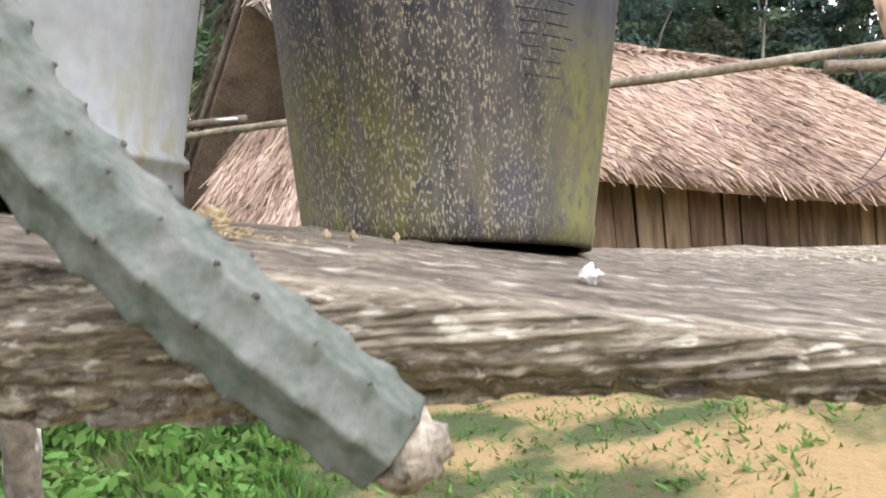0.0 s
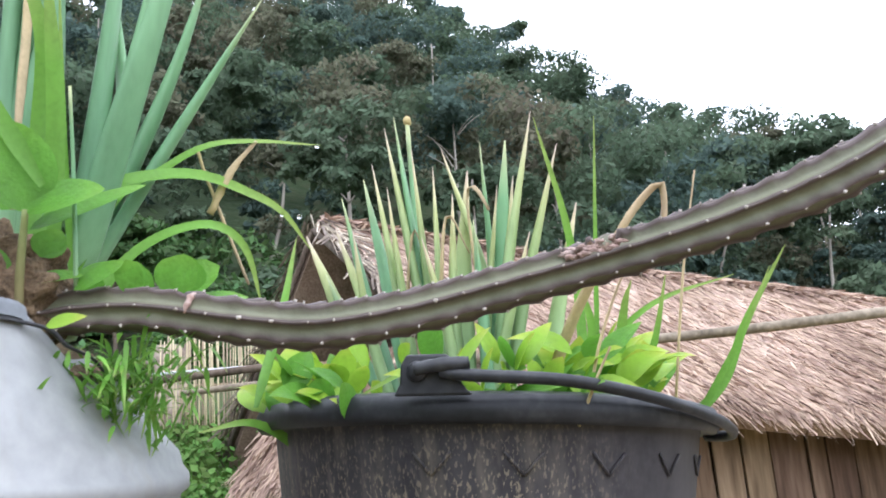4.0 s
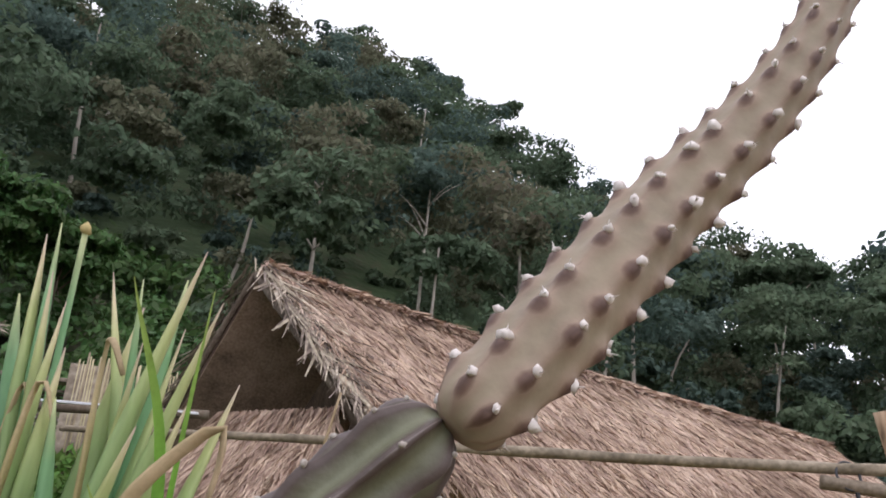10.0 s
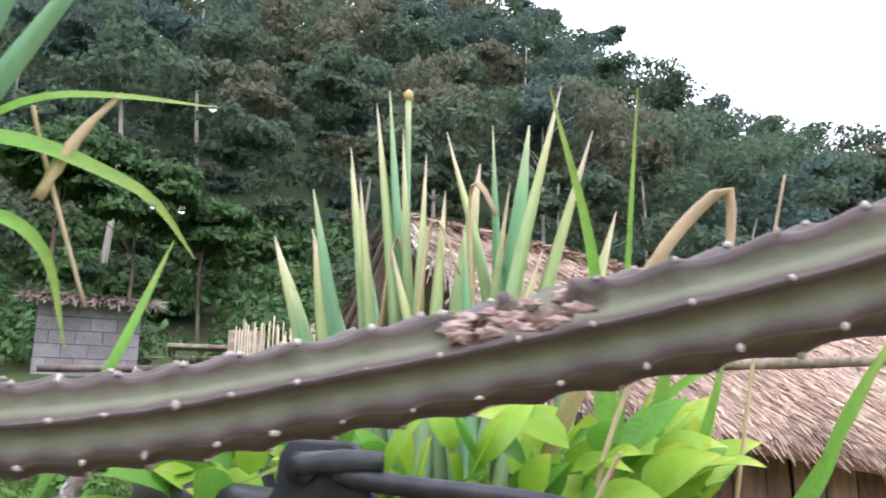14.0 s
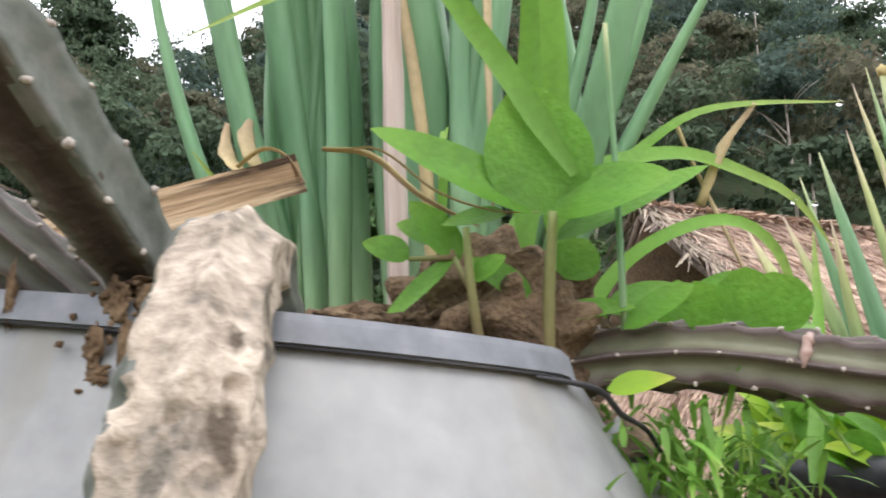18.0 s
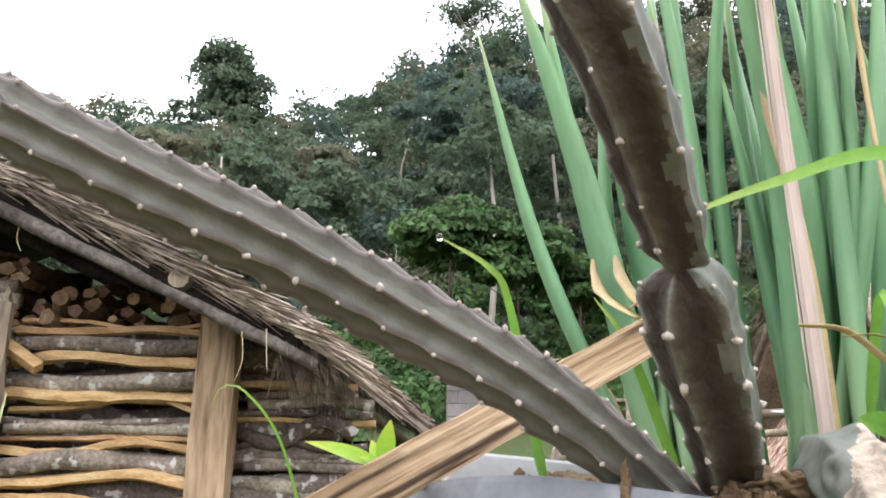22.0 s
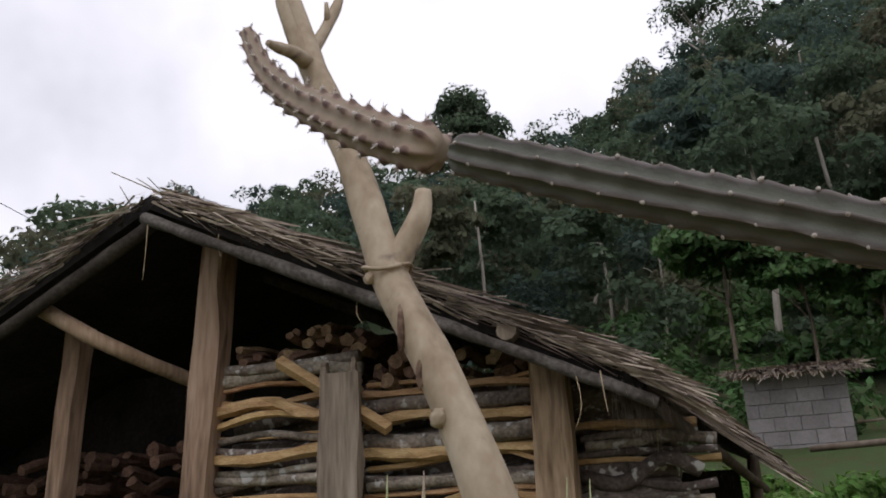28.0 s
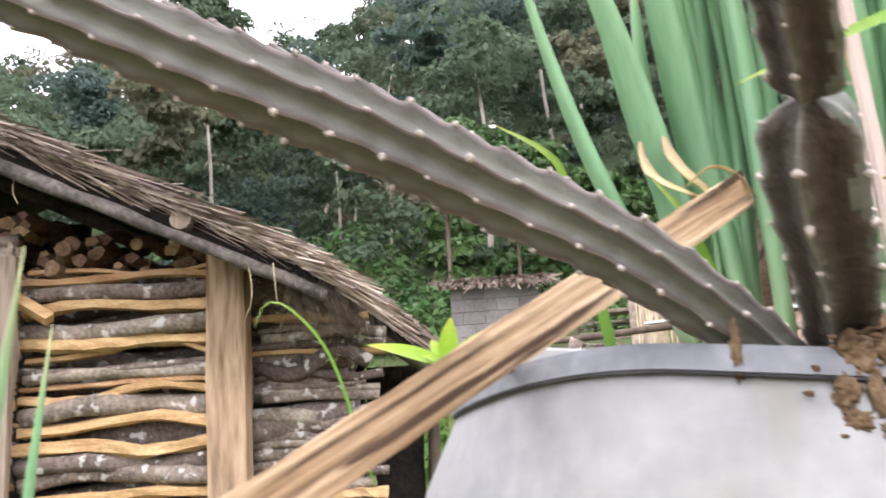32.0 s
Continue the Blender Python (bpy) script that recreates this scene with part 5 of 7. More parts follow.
def grimy():
    m = material("grimy_black_plastic", [(0.020, 0.018, 0.020), (0.034, 0.031, 0.034), (0.056, 0.051, 0.054)], 30, 180, 0.6, 0.25, depth=0.0008, spec=0.4)
    t = m.node_tree
    n, ln = t.nodes, t.links
    b = n["Principled BSDF"]
    col = b.inputs["Base Color"].links[0].from_socket
    co = n.new("ShaderNodeTexCoord")

    def mask(scale, stretch, lo, hi, detail=4):
        mp = n.new("ShaderNodeMapping")
        mp.inputs["Scale"].default_value = stretch
        ln.new(co.outputs["Object"], mp.inputs["Vector"])
        ns = n.new("ShaderNodeTexNoise")
        ns.inputs["Scale"].default_value, ns.inputs["Detail"].default_value = scale, detail
        ln.new(mp.outputs["Vector"], ns.inputs["Vector"])
        mr = n.new("ShaderNodeMapRange")
        mr.inputs["From Min"].default_value, mr.inputs["From Max"].default_value = lo, hi
        ln.new(ns.outputs["Fac"], mr.inputs["Value"])
        return mr.outputs[0]

    def times(a, b2):
        mm = n.new("ShaderNodeMath")
        mm.operation = "MULTIPLY"
        ln.new(a, mm.inputs[0])
        ln.new(b2, mm.inputs[1])
        return mm.outputs[0]

    def over(c, fac, colour):
        mx = n.new("ShaderNodeMix")
        mx.data_type = "RGBA"
        mx.inputs["B"].default_value = (*colour, 1)
        ln.new(fac, mx.inputs["Factor"])
        ln.new(c, mx.inputs["A"])
        return mx.outputs["Result"]

    sx = n.new("ShaderNodeSeparateXYZ")
    ln.new(co.outputs["Object"], sx.inputs[0])

    def band(axis, lo, hi):
        mr = n.new("ShaderNodeMapRange")
        mr.inputs["From Min"].default_value, mr.inputs["From Max"].default_value = lo, hi
        ln.new(sx.outputs[axis], mr.inputs["Value"])
        return mr.outputs[0]

    low = band("Z", 1.235, 1.165)
    col = over(col, mask(28, (1, 1, 0.12), 0.46, 0.66), (0.062, 0.057, 0.058))
    sides = n.new("ShaderNodeMath")
    sides.operation = "MAXIMUM"
    ln.new(band("X", 0.045, -0.02), sides.inputs[0])
    ln.new(band("X", 0.09, 0.125), sides.inputs[1])
    moss = times(times(low, mask(14, (1, 1, 0.6), 0.30, 0.46)), mask(120, (1, 1, 0.6), 0.30, 0.52))
    col = over(col, times(moss, sides.outputs[0]), (0.15, 0.142, 0.030))
    col = over(col, times(low, mask(40, (1, 1, 0.3), 0.48, 0.66)), (0.10, 0.085, 0.048))
    col = over(col, times(mask(110, (1, 1, 0.05), 0.50, 0.68), band("X", 0.14, 0.05)), (0.105, 0.092, 0.075))
    drops = mask(640, (1, 1, 0.4), 0.565, 0.605, 2)
    speck = times(times(drops, mask(75, (1, 1, 0.08), 0.30, 0.50)), band("X", 0.135, 0.06))
    speck = times(speck, band("Z", 1.335, 1.24))
    col = over(col, speck, (0.30, 0.25, 0.165))
    ln.new(col, b.inputs["Base Color"])
    return m


M["bucket"] = grimy()
BC = (0.03, 0.663)
LEAN = 0.07
TILT = (-0.07, -0.045)
bucket = thing("bucket", (BC[0], BC[1], 1.083), "grimy black plastic bucket with moss stains and plants growing in it", "bucket")
prof = [(0.02, 1.085), (0.112, 1.085), (0.116, 1.075), (0.1175, 1.079), (0.1195, 1.092), (0.1185, 1.094), (0.128, 1.17), (0.138, 1.255), (0.1445, 1.305), (0.146, 1.312),
        (0.149, 1.313), (0.143, 1.312), (0.13, 1.2), (0.12, 1.12)]
part("body", turned(BC, prof, 96, TILT, lambda a, r, z: (r, z - (0.009 + 0.018 * r * math.cos(a) + 0.05 * r * math.sin(a)) * min(1.0, max(0.0, (1.22 - z) / 0.14))), LEAN), M["bucket"], bucket)
lip = [(0.143, 1.310), (0.155, 1.308), (0.158, 1.312), (0.158, 1.318), (0.1555, 1.323), (0.147, 1.326), (0.143, 1.324), (0.142, 1.312)]
part("rim", turned(BC, lip, 96, TILT, None, LEAN), M["handle"], bucket, "thick black rim")
# raised chevrons under the rim, and the worn moulded lettering
chev = []
for k in range(6):
    a0 = radians(-100 + k * 20)
    for s in (-1, 1):
        pts = []
        for q in (0, 1):
            a = a0 + s * (1 - q) * radians(4.2)
            z = 1.294 - 0.012 * q
            r = 0.1425 + (z - 1.29) * 0.12 + 0.0012
            pts.append((BC[0] + r * math.cos(a) + LEAN * (z - 1.083), BC[1] + r * math.sin(a), z + TILT[0] * r * math.cos(a) + TILT[1] * r * math.sin(a)))
        chev.append(tube(pts, [0.0009, 0.0009], 6))
for k in range(0, len(chev), 2):
    part("chevron_relief", join(chev[k:k + 2]), M["bucket"], bucket)
bars = []
rows = [(1.256, 0.013, ((-63, 5.0), (-55, 4.0))), (1.238, 0.009, ((-66, 3), (-62, 3), (-58, 3), (-54, 3), (-50, 3))), (1.227, 0.005, ((-66, 8), (-56, 9))), (1.219, 0.005, ((-65, 7), (-55, 8))),
        (1.211, 0.005, ((-65, 6), (-57, 7), (-50, 4))), (1.203, 0.005, ((-64, 7), (-54, 6))), (1.194, 0.005, ((-64, 5), (-56, 8))), (1.184, 0.005, ((-63, 6), (-55, 6)))]
for z, h, words in rows:
    for az, wide in words:
        for s in ((-1, 1) if h > 0.007 else (0,)):
            zz = z + s * h * 0.36
            r = 0.1377 + (zz - 1.255) * 0.118
            arc = [radians(az - wide / 2 + wide * i / 4) for i in range(5)]
            bars.append(tube([(BC[0] + r * math.cos(a) + LEAN * (zz - 1.083), BC[1] + r * math.sin(a), zz + TILT[0] * r * math.cos(a) + TILT[1] * r * math.sin(a)) for a in arc], [0.0008, 0.0008], 5, 6))
part("moulded_lettering", join(bars), M["handle"], bucket)
# ear and lying handle
RX = BC[0] + LEAN * 0.24
lx, ly = 0.0245, 0.5015
outline = [(-0.020, 0.0), (-0.0165, 0.006), (-0.0155, 0.016), (-0.012, 0.0215), (0.009, 0.0215), (0.0125, 0.018), (0.0135, 0.010), (0.018, 0.003), (0.021, 0.0)]
lv, lf = [], []
for off in (-0.0035, 0.0035):
    for u, w in outline:
        lv.append((lx + u, ly + off + 0.05 * u, 1.331 + w - 0.05 * u))
no = len(outline)
lf += [tuple(range(no)), tuple(range(2 * no - 1, no - 1, -1))] + [(k, no + k, no + (k + 1) % no, (k + 1) % no) for k in range(no)]
ear = part("ear", (lv, lf), M["handle"], bucket, "moulded handle lug", smooth=False)
eb = ear.modifiers.new("round", "BEVEL")
eb.width, eb.segments = 0.0012, 2
part("lug_socket", tube([(lx - 0.007, ly - 0.003, 1.344), (lx - 0.007, ly - 0.008, 1.3435)], [0.0058, 0.0048], 12), M["handle"], bucket)
hp = [(0.030, 0.4955, 1.3425), (0.046, 0.4945, 1.3395), (0.0907, 0.504, 1.3345), (0.1239, 0.5175, 1.3275), (0.1526, 0.538, 1.3195), (0.1828, 0.572, 1.3095), (0.203, 0.613, 1.3015), (0.2075, 0.640, 1.297), (0.200, 0.668, 1.297)]
part("handle", tube(hp, [0.0034, 0.0036], 9, 60), M["handle"], bucket, "thin black handle lying on the rim")
part("grip_sleeve", tube([(lx - 0.008, ly - 0.007, 1.3445), (lx + 0.004, ly - 0.0085, 1.346), (lx + 0.0205, ly - 0.006, 1.3462)], [0.0036, 0.0042, 0.0032], 10, 14, rough=0.3, grain=160), M["handle"], bucket)
bs = turned((BC[0] + 0.016, BC[1]), [(0.001, 1.305), (0.05, 1.304), (0.1, 1.302), (0.139, 1.297)], 40, (0, 0), lambda a, r, z: (r, z + 0.006 * noise.noise(Vector((r * 50 * math.cos(a), r * 50 * math.sin(a), 1)))))
part("soil", bs, M["soil"], bucket, "dark crumbly soil")

# ---- dented galvanised bucket ----
CC = (-0.212, 0.387)
can = thing("metal_bucket", (CC[0], CC[1], 1.105), "dented galvanised metal bucket with a torn rim, streaked with dirt", "bucket")


def rim_z(a):
    """Height of the torn upper edge at an angle round the bucket."""
    z = 1.375 - 0.118 * (CC[0] + 0.12 * math.cos(a) + 0.18)
    d = math.degrees(a)
    d = d - 360 if d > 180 else d
    d = d + 360 if d < -200 else d
    fall = min(1.0, max(0.0, (-88 - d) / 66))
    z -= 0.0216 * fall * fall * (3 - 2 * fall)
    tear = max(0.0, min(1.0, (d + 24) / 16)) * max(0.0, min(1.0, (95 - d) / 30))
    return z - 0.014 * tear + 0.002 * math.sin(a * 9) * tear


cprof = [(0.001, 1.087), (0.104, 1.087), (0.1085, 1.084), (0.109, 1.09), (0.110, 1.104), (0.1135, 1.107), (0.1135, 1.111), (0.111, 1.115), (0.119, 1.17), (0.1295, 1.25), (0.1325, 1.290),
         (0.1362, 1.2930), (0.1362, 1.2985), (0.1332, 1.302), (0.1340, 1.3085), (0.1376, 1.3115), (0.1376, 1.3170), (0.1348, 1.3205), (0.1340, 1.327), (0.1305, 1.338), (0.1255, 1.352), (0.1208, 1.3645), (0.1188, 1.3705),
         (0.117, 1.369), (0.115, 1.35), (0.118, 1.30)]


def dent(a, r, z):
    s = max(0.0, (z - 1.3205) / 0.05)
    top = rim_z(a)
    zz = z if s == 0 else 1.3205 + (top - 1.3205) * min(1.0, s)
    d = math.degrees(a)
    d = d - 360 if d > 180 else d
    crush = math.exp(-((d - 15) / 34) ** 2)
    rr = r - 0.014 * crush * min(1, max(0.0, (z - 1.330) / 0.038)) + 0.003 * crush * min(1, max(0.0, (z - 1.2) / 0.1)) * max(0.0, min(1.0, (1.335 - z) / 0.01)) + 0.002 * noise.noise(Vector((math.cos(a) * 2, math.sin(a) * 2, z * 9))) * (1 - min(1, s) * 0.8)
    zz -= 0.115 * r * math.cos(a) * (1 - min(1.0, s))
    return rr, zz + 0.040 * (1 - min(1.0, max(0.0, (z - 1.084) / 0.2)))


part("wall", turned(CC, cprof, 120, (0, 0), dent), M["zinc"], can)
# folded rim band, ending at the tear
band, bfc = [], []
angs = [radians(d) for d in np.linspace(-196, -22, 110)]
for a in angs:
    d = math.degrees(a)
    for dr, dz in ((0.0004, -0.0056), (0.0014, -0.0052), (0.0015, -0.0006), (0.001, 0.0010), (-0.0008, 0.0010), (-0.001, -0.004)):
        z = rim_z(a) + dz
        rr, _ = dent(a % (2 * math.pi), 0.1192, 1.369)
        rr += dr + 0.0010 + (0.0026 * -dz / 0.0056 if dz < 0 else 0) * 0.7
        band.append((CC[0] + rr * math.cos(a), CC[1] + rr * math.sin(a), z))
for i in range(len(angs) - 1):
    for j in range(6):
        k = (j + 1) % 6
        bfc.append((i * 6 + j, i * 6 + k, (i + 1) * 6 + k, (i + 1) * 6 + j))
bfc += [(5, 4, 3, 2, 1, 0), tuple((len(angs) - 1) * 6 + j for j in range(6))]
part("rim_band", (band, bfc), M["zinc_rim"], can, "darker folded rim strip", smooth=False)
# thin dark tube in place of the shadow below the rim strip
shade_line = []
for a in angs[::2]:
    rr, _ = dent(a % (2 * math.pi), 0.1192, 1.369)
    shade_line.append((CC[0] + (rr + 0.0033) * math.cos(a), CC[1] + (rr + 0.0033) * math.sin(a), rim_z(a) - 0.0059))
part("rim_shade", tube(shade_line, [0.00045, 0.00045], 5, 110), M["tie"], can, "dark line standing in for the shade under the rim strip")
part("side_seam", tube([(CC[0] + r * math.cos(radians(-172)), CC[1] + r * math.sin(radians(-172)), z) for r, z in ((0.110, 1.09), (0.1195, 1.17), (0.130, 1.25), (0.1335, 1.29), (0.125, 1.345), (0.12, 1.37))], [0.004, 0.004], 6, 20, flat=0.5), M["zinc_rim"], can)
part("torn_flap", tube([(-0.1065, 0.3290, 1.3598), (-0.0985, 0.3490, 1.3575), (-0.0955, 0.3568, 1.3520), (-0.0925, 0.3700, 1.3482), (-0.0905, 0.3840, 1.3410), (-0.0840, 0.4000, 1.3408)], [0.0006, 0.0012, 0.0011, 0.0009, 0.0008, 0.0005], 6, 26, flat=0.6), M["tie"], can)
# no opening is cut: a solid black blob gives the gap's darkness
hole = part("foot_gap", blob((-0.122, 0.3185, 1.107), (0.010, 0.003, 0.006), 3, 3, 0.4), M["tie"], can, "black blob standing for the dark gap at the foot")
cs = turned(CC, [(0.001, 1.376), (0.03, 1.376), (0.07, 1.372), (0.1, 1.364), (0.117, 1.352)], 48, (-0.09, 0), lambda a, r, z: (r, z + 0.008 * noise.noise(Vector((r * 60 * math.cos(a), r * 60 * math.sin(a), 2)))))
part("soil", cs, M["soil"], can, "heaped brown soil")
lumps = [blob((-0.132, 0.366, 1.373), (0.030, 0.022, 0.026), 4, 5, 0.35, 4), blob((-0.16, 0.335, 1.373), (0.016, 0.014, 0.007), 9, 4, 0.6, 4), blob((-0.15, 0.36, 1.375), (0.02, 0.016, 0.009), 15, 4, 0.6, 4)]
for _ in range(90):
    a, r = rs.uniform(0, 6.28), 0.1 * math.sqrt(rs.rand())
    x, y = CC[0] + r * math.cos(a), CC[1] + r * math.sin(a)
    s = rs.uniform(0.001, 0.004)
    lumps.append(blob((x, y, 1.376 - 0.09 * (x - CC[0]) - (0.012 if r > 0.08 else 0)), (s, s, s), rs.randint(999), 1, 0.5))
part("soil_crumb", join(lumps), M["soil"], can, kind="stuff")
spill = [blob((-0.1965, 0.2658, 1.3765), (0.0013, 0.001, 0.006), 18, 3, 0.9, 3), blob((-0.160, 0.2765, 1.3785), (0.005, 0.004, 0.0028), 22, 4, 0.9, 3), blob((-0.171, 0.281, 1.3785), (0.008, 0.006, 0.0034), 25, 4, 0.9, 3)]


def on_wall(x, z, out=0.0):
    """A place on the outside of the metal bucket, on the side of the stems."""
    return (x, CC[1] - math.sqrt((0.1226 + 0.10 * max(0.0, 1.372 - z) + out) ** 2 - (x - CC[0]) ** 2), z)


# wet mud that ran over the rim and dried: thin drips with a few grains
for x, z, w, h in ((-0.1725, 1.3735, 0.0036, 0.0042), (-0.1755, 1.3655, 0.0022, 0.0036), (-0.1695, 1.3655, 0.0014, 0.0048), (-0.1665, 1.3735, 0.0030, 0.0034), (-0.1740, 1.3595, 0.0026, 0.0020), (-0.160, 1.3725, 0.0026, 0.0030)):
    spill.append(blob(on_wall(x, z), (w, 0.0006, h), int(-x * 9000) % 997, 4, 0.8, 3.0))
for _ in range(28):
    q = rs.rand() ** 1.3
    x, z = -0.171 + rs.normal() * 0.0055, 1.378 - 0.022 * q
    spill.append(blob(on_wall(x, z, 0.0004), (rs.uniform(0.0004, 0.0012), 0.0005, rs.uniform(0.0004, 0.0010)), rs.randint(999), 2, 0.9, 2))
part("mud_spill", join(spill), M["mud"], can, "dried mud smeared over the rim", kind="stuff")


# ---- cactus ----
def cactus_stem(pts, radii, ribs=7, step=0.0125, bump=0.12, rib=0.10, seed=0, n=None, dome=True, pinch=0.0, wounds=(), knobs=False, around=8):
    """A ribbed stem with a swelling at each areole and sunken wounds. Returns its mesh and the areoles' places with outward directions."""
    p = np.asarray(pts, float)
    length = np.linalg.norm(np.diff(p, axis=0), axis=1).sum()
    n = n or max(24, int(length / 0.0014))
    c = spline(pts, n)
    s = np.linspace(0, length, n)
    r = np.interp(np.linspace(0, 1, n), np.linspace(0, 1, len(radii)), radii)
    if dome:
        e = np.clip((length - s) / (r[-1] * 1.2 + 1e-6), 0, 1)
        r = r * np.sqrt(1 - (1 - e) ** 2 * 0.98)
    if pinch:
        e = np.clip(s / (pinch * r.max()), 0, 1)
        r = r * (0.45 + 0.55 * np.sqrt(1 - (1 - e) ** 2))
    _, a, b = frames(c)
    sides = ribs * around
    th = np.arange(sides) * 2 * np.pi / sides
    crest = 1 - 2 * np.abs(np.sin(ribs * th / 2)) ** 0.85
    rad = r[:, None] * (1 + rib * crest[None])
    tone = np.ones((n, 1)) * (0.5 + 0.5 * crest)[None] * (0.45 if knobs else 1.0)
    rs = np.random.RandomState(seed)
    marks = []
    for k in range(ribs):
        t0 = k * 2 * np.pi / ribs
        off = (k % 2) * step / 2 + rs.normal() * 0.0006
        ss = np.arange(off + 0.004, length - 0.002, step)
        d = np.angle(np.exp(1j * (th - t0)))
        for q in ss:
            q = q + rs.normal() * step * 0.06
            # each swelling is steep on its upper side and runs out below
            ds = s - q
            w = np.exp(-(ds / np.where(ds > 0, step * 0.16, step * 0.34)) ** 2)[:, None] * np.exp(-(d / (1.7 / ribs)) ** 2)[None]
            rad += bump * r[:, None] * w
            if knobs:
                # brown patch below each areole, with the knob's shade painted into the tone
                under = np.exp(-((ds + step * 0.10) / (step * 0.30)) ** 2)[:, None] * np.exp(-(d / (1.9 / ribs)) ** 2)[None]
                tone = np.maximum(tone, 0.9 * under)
            i = int(np.clip(np.searchsorted(s, q), 0, n - 1))
            out = a[i] * np.cos(t0) + b[i] * np.sin(t0)
            marks.append((c[i] + out * r[i] * (1 + rib + bump * 0.95), out, r[i]))
    for i in range(n):
        rad[i] *= 1 + 0.03 * noise.noise(Vector((s[i] * 60, seed, 0)))
        for j in range(sides):
            k = noise.noise(Vector((s[i] * 220, math.cos(th[j]) * 3 + seed, math.sin(th[j]) * 3)))
            rad[i, j] *= 1 + 0.012 * k
            tone[i, j] += 0.14 * k
    ray_out = np.cos(th)[None, :, None] * a[:, None] + np.sin(th)[None, :, None] * b[:, None]
    v = c[:, None] + rad[..., None] * ray_out
    sore = np.zeros((n, sides), bool)
    for at, size, deep in wounds:
        d = np.linalg.norm(v - np.asarray(at), axis=2) / size
        ragged = d * (1 + 0.12 * np.sin(th * 5 + seed)[None])
        push = np.where(ragged < 1, -deep * (1 - ragged**2), 0) + 0.32 * deep * np.exp(-((ragged - 1.1) / 0.22) ** 2)
        v = v + ray_out * push[..., None]
        if deep >= 0.0025:
            sore |= ragged < 0.95
    v = v.reshape(-1, 3)
    f = [(i * sides + j, i * sides + (j + 1) % sides, (i + 1) * sides + (j + 1) % sides, (i + 1) * sides + j) for i in range(n - 1) for j in range(sides)]
    f += [tuple(range(sides - 1, -1, -1)), tuple((n - 1) * sides + j for j in range(sides))]
    sore = sore.ravel()
    idx = [1 if all(sore[q] for q in g) else 0 for g in f]
    marks = [m for m in marks if all(np.linalg.norm(m[0] - np.asarray(at)) > size for at, size, deep in wounds)]
    return (v, f, np.clip(tone, 0, 1).ravel(), idx), marks


def areoles(marks, scale=0.12, spines=0, seed=0, spine=0.004):
    rs = np.random.RandomState(seed)
    out = []
    for k, (p, o, r) in enumerate(marks):
        q = r * scale * rs.uniform(0.75, 1.25)
        out.append(blob(tuple(p - o * q * 0.35), (q * rs.uniform(0.8, 1.4), q, q * rs.uniform(0.8, 1.4)), k % 50, 1, 0.7))
        for _ in range(spines):
            d = o + rs.normal(size=3) * 0.55
            d /= np.linalg.norm(d)
            out.append(tube([p, p + d * spine * rs.uniform(0.6, 1.3)], [0.00022, 0.00006], 3))
    return join(out)


def flanked(g, sides, way=(0.84, 0.54, 0.05), from_=0.42):
    """The stem with its living grey-green flank on the side of `way`, corky elsewhere."""
    v = np.asarray(g[0])
    ring = v[:len(v) // sides * sides].reshape(-1, sides, 3)
    mid = np.repeat(ring.mean(1), sides, 0)
    out = v[:len(mid)] - mid
    out /= np.linalg.norm(out, axis=1, keepdims=True) + 1e-9
    side = out @ np.asarray(way)
    idx = [w if w else (2 if side[f[0]] > from_ + 0.5 * noise.noise(Vector(v[f[0]] * 160)) else 0) for f, w in zip(g[1], g[3])]
    return g[0], g[1], g[2], idx


M["callus"] = material("pink_callus", [(0.2, 0.12, 0.09), (0.36, 0.25, 0.21), (0.5, 0.4, 0.35)], 120, 500, 0.9, 0.6, depth=0.0006)
cactus = thing("cactus", (-0.17, 0.3, 1.37), "long-armed ribbed cactus sprawling out of a metal bucket", "cactus")
RA = [(-0.126, 0.3658, 1.3625), (-0.0992, 0.3678, 1.3662), (-0.0712, 0.3702, 1.3655), (-0.0409, 0.3732, 1.3595), (-0.0073, 0.3751, 1.3545), (0.0302, 0.3738, 1.357), (0.0695, 0.3677, 1.3629), (0.1096, 0.3581, 1.3692), (0.1489, 0.3478, 1.377), (0.1844, 0.3433, 1.3887), (0.2155, 0.3453, 1.4054), (0.2348, 0.3468, 1.4234), (0.2499, 0.3479, 1.4373)]
g, mk = cactus_stem(RA, [0.00687, 0.00708, 0.00727, 0.0075, 0.0074, 0.00707, 0.00688, 0.00671, 0.00687, 0.00728, 0.00716, 0.00692, 0.00678], bump=0.17, rib=0.19, seed=1, wounds=(((0.1025, 0.3545, 1.3730), 0.0052, 0.0040), ((0.0925, 0.3560, 1.3715), 0.0044, 0.0026), ((0.1090, 0.3530, 1.3740), 0.0030, 0.0018)))
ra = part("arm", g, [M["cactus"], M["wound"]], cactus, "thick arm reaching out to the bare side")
part("areole_wool", areoles(mk, 0.085, 0, 1), M["areole"], ra, kind="stuff")
RT = [(0.2512, 0.344, 1.4355), (0.2624, 0.3495, 1.4484), (0.2743, 0.3553, 1.4634), (0.2876, 0.3609, 1.4804), (0.3029, 0.3638, 1.4984), (0.3166, 0.3652, 1.5183), (0.3268, 0.3669, 1.5395)]
g, mk = cactus_stem(RT, [0.00659, 0.00768, 0.00788, 0.00732, 0.00641, 0.00530, 0.00430], pinch=1.1, step=0.0092, bump=0.20, rib=0.04, seed=2, knobs=True)
rt = part("arm_tip", g, [M["cactus_tip"], M["wound"]], cactus, "plump young joint with knobbly tubercles")
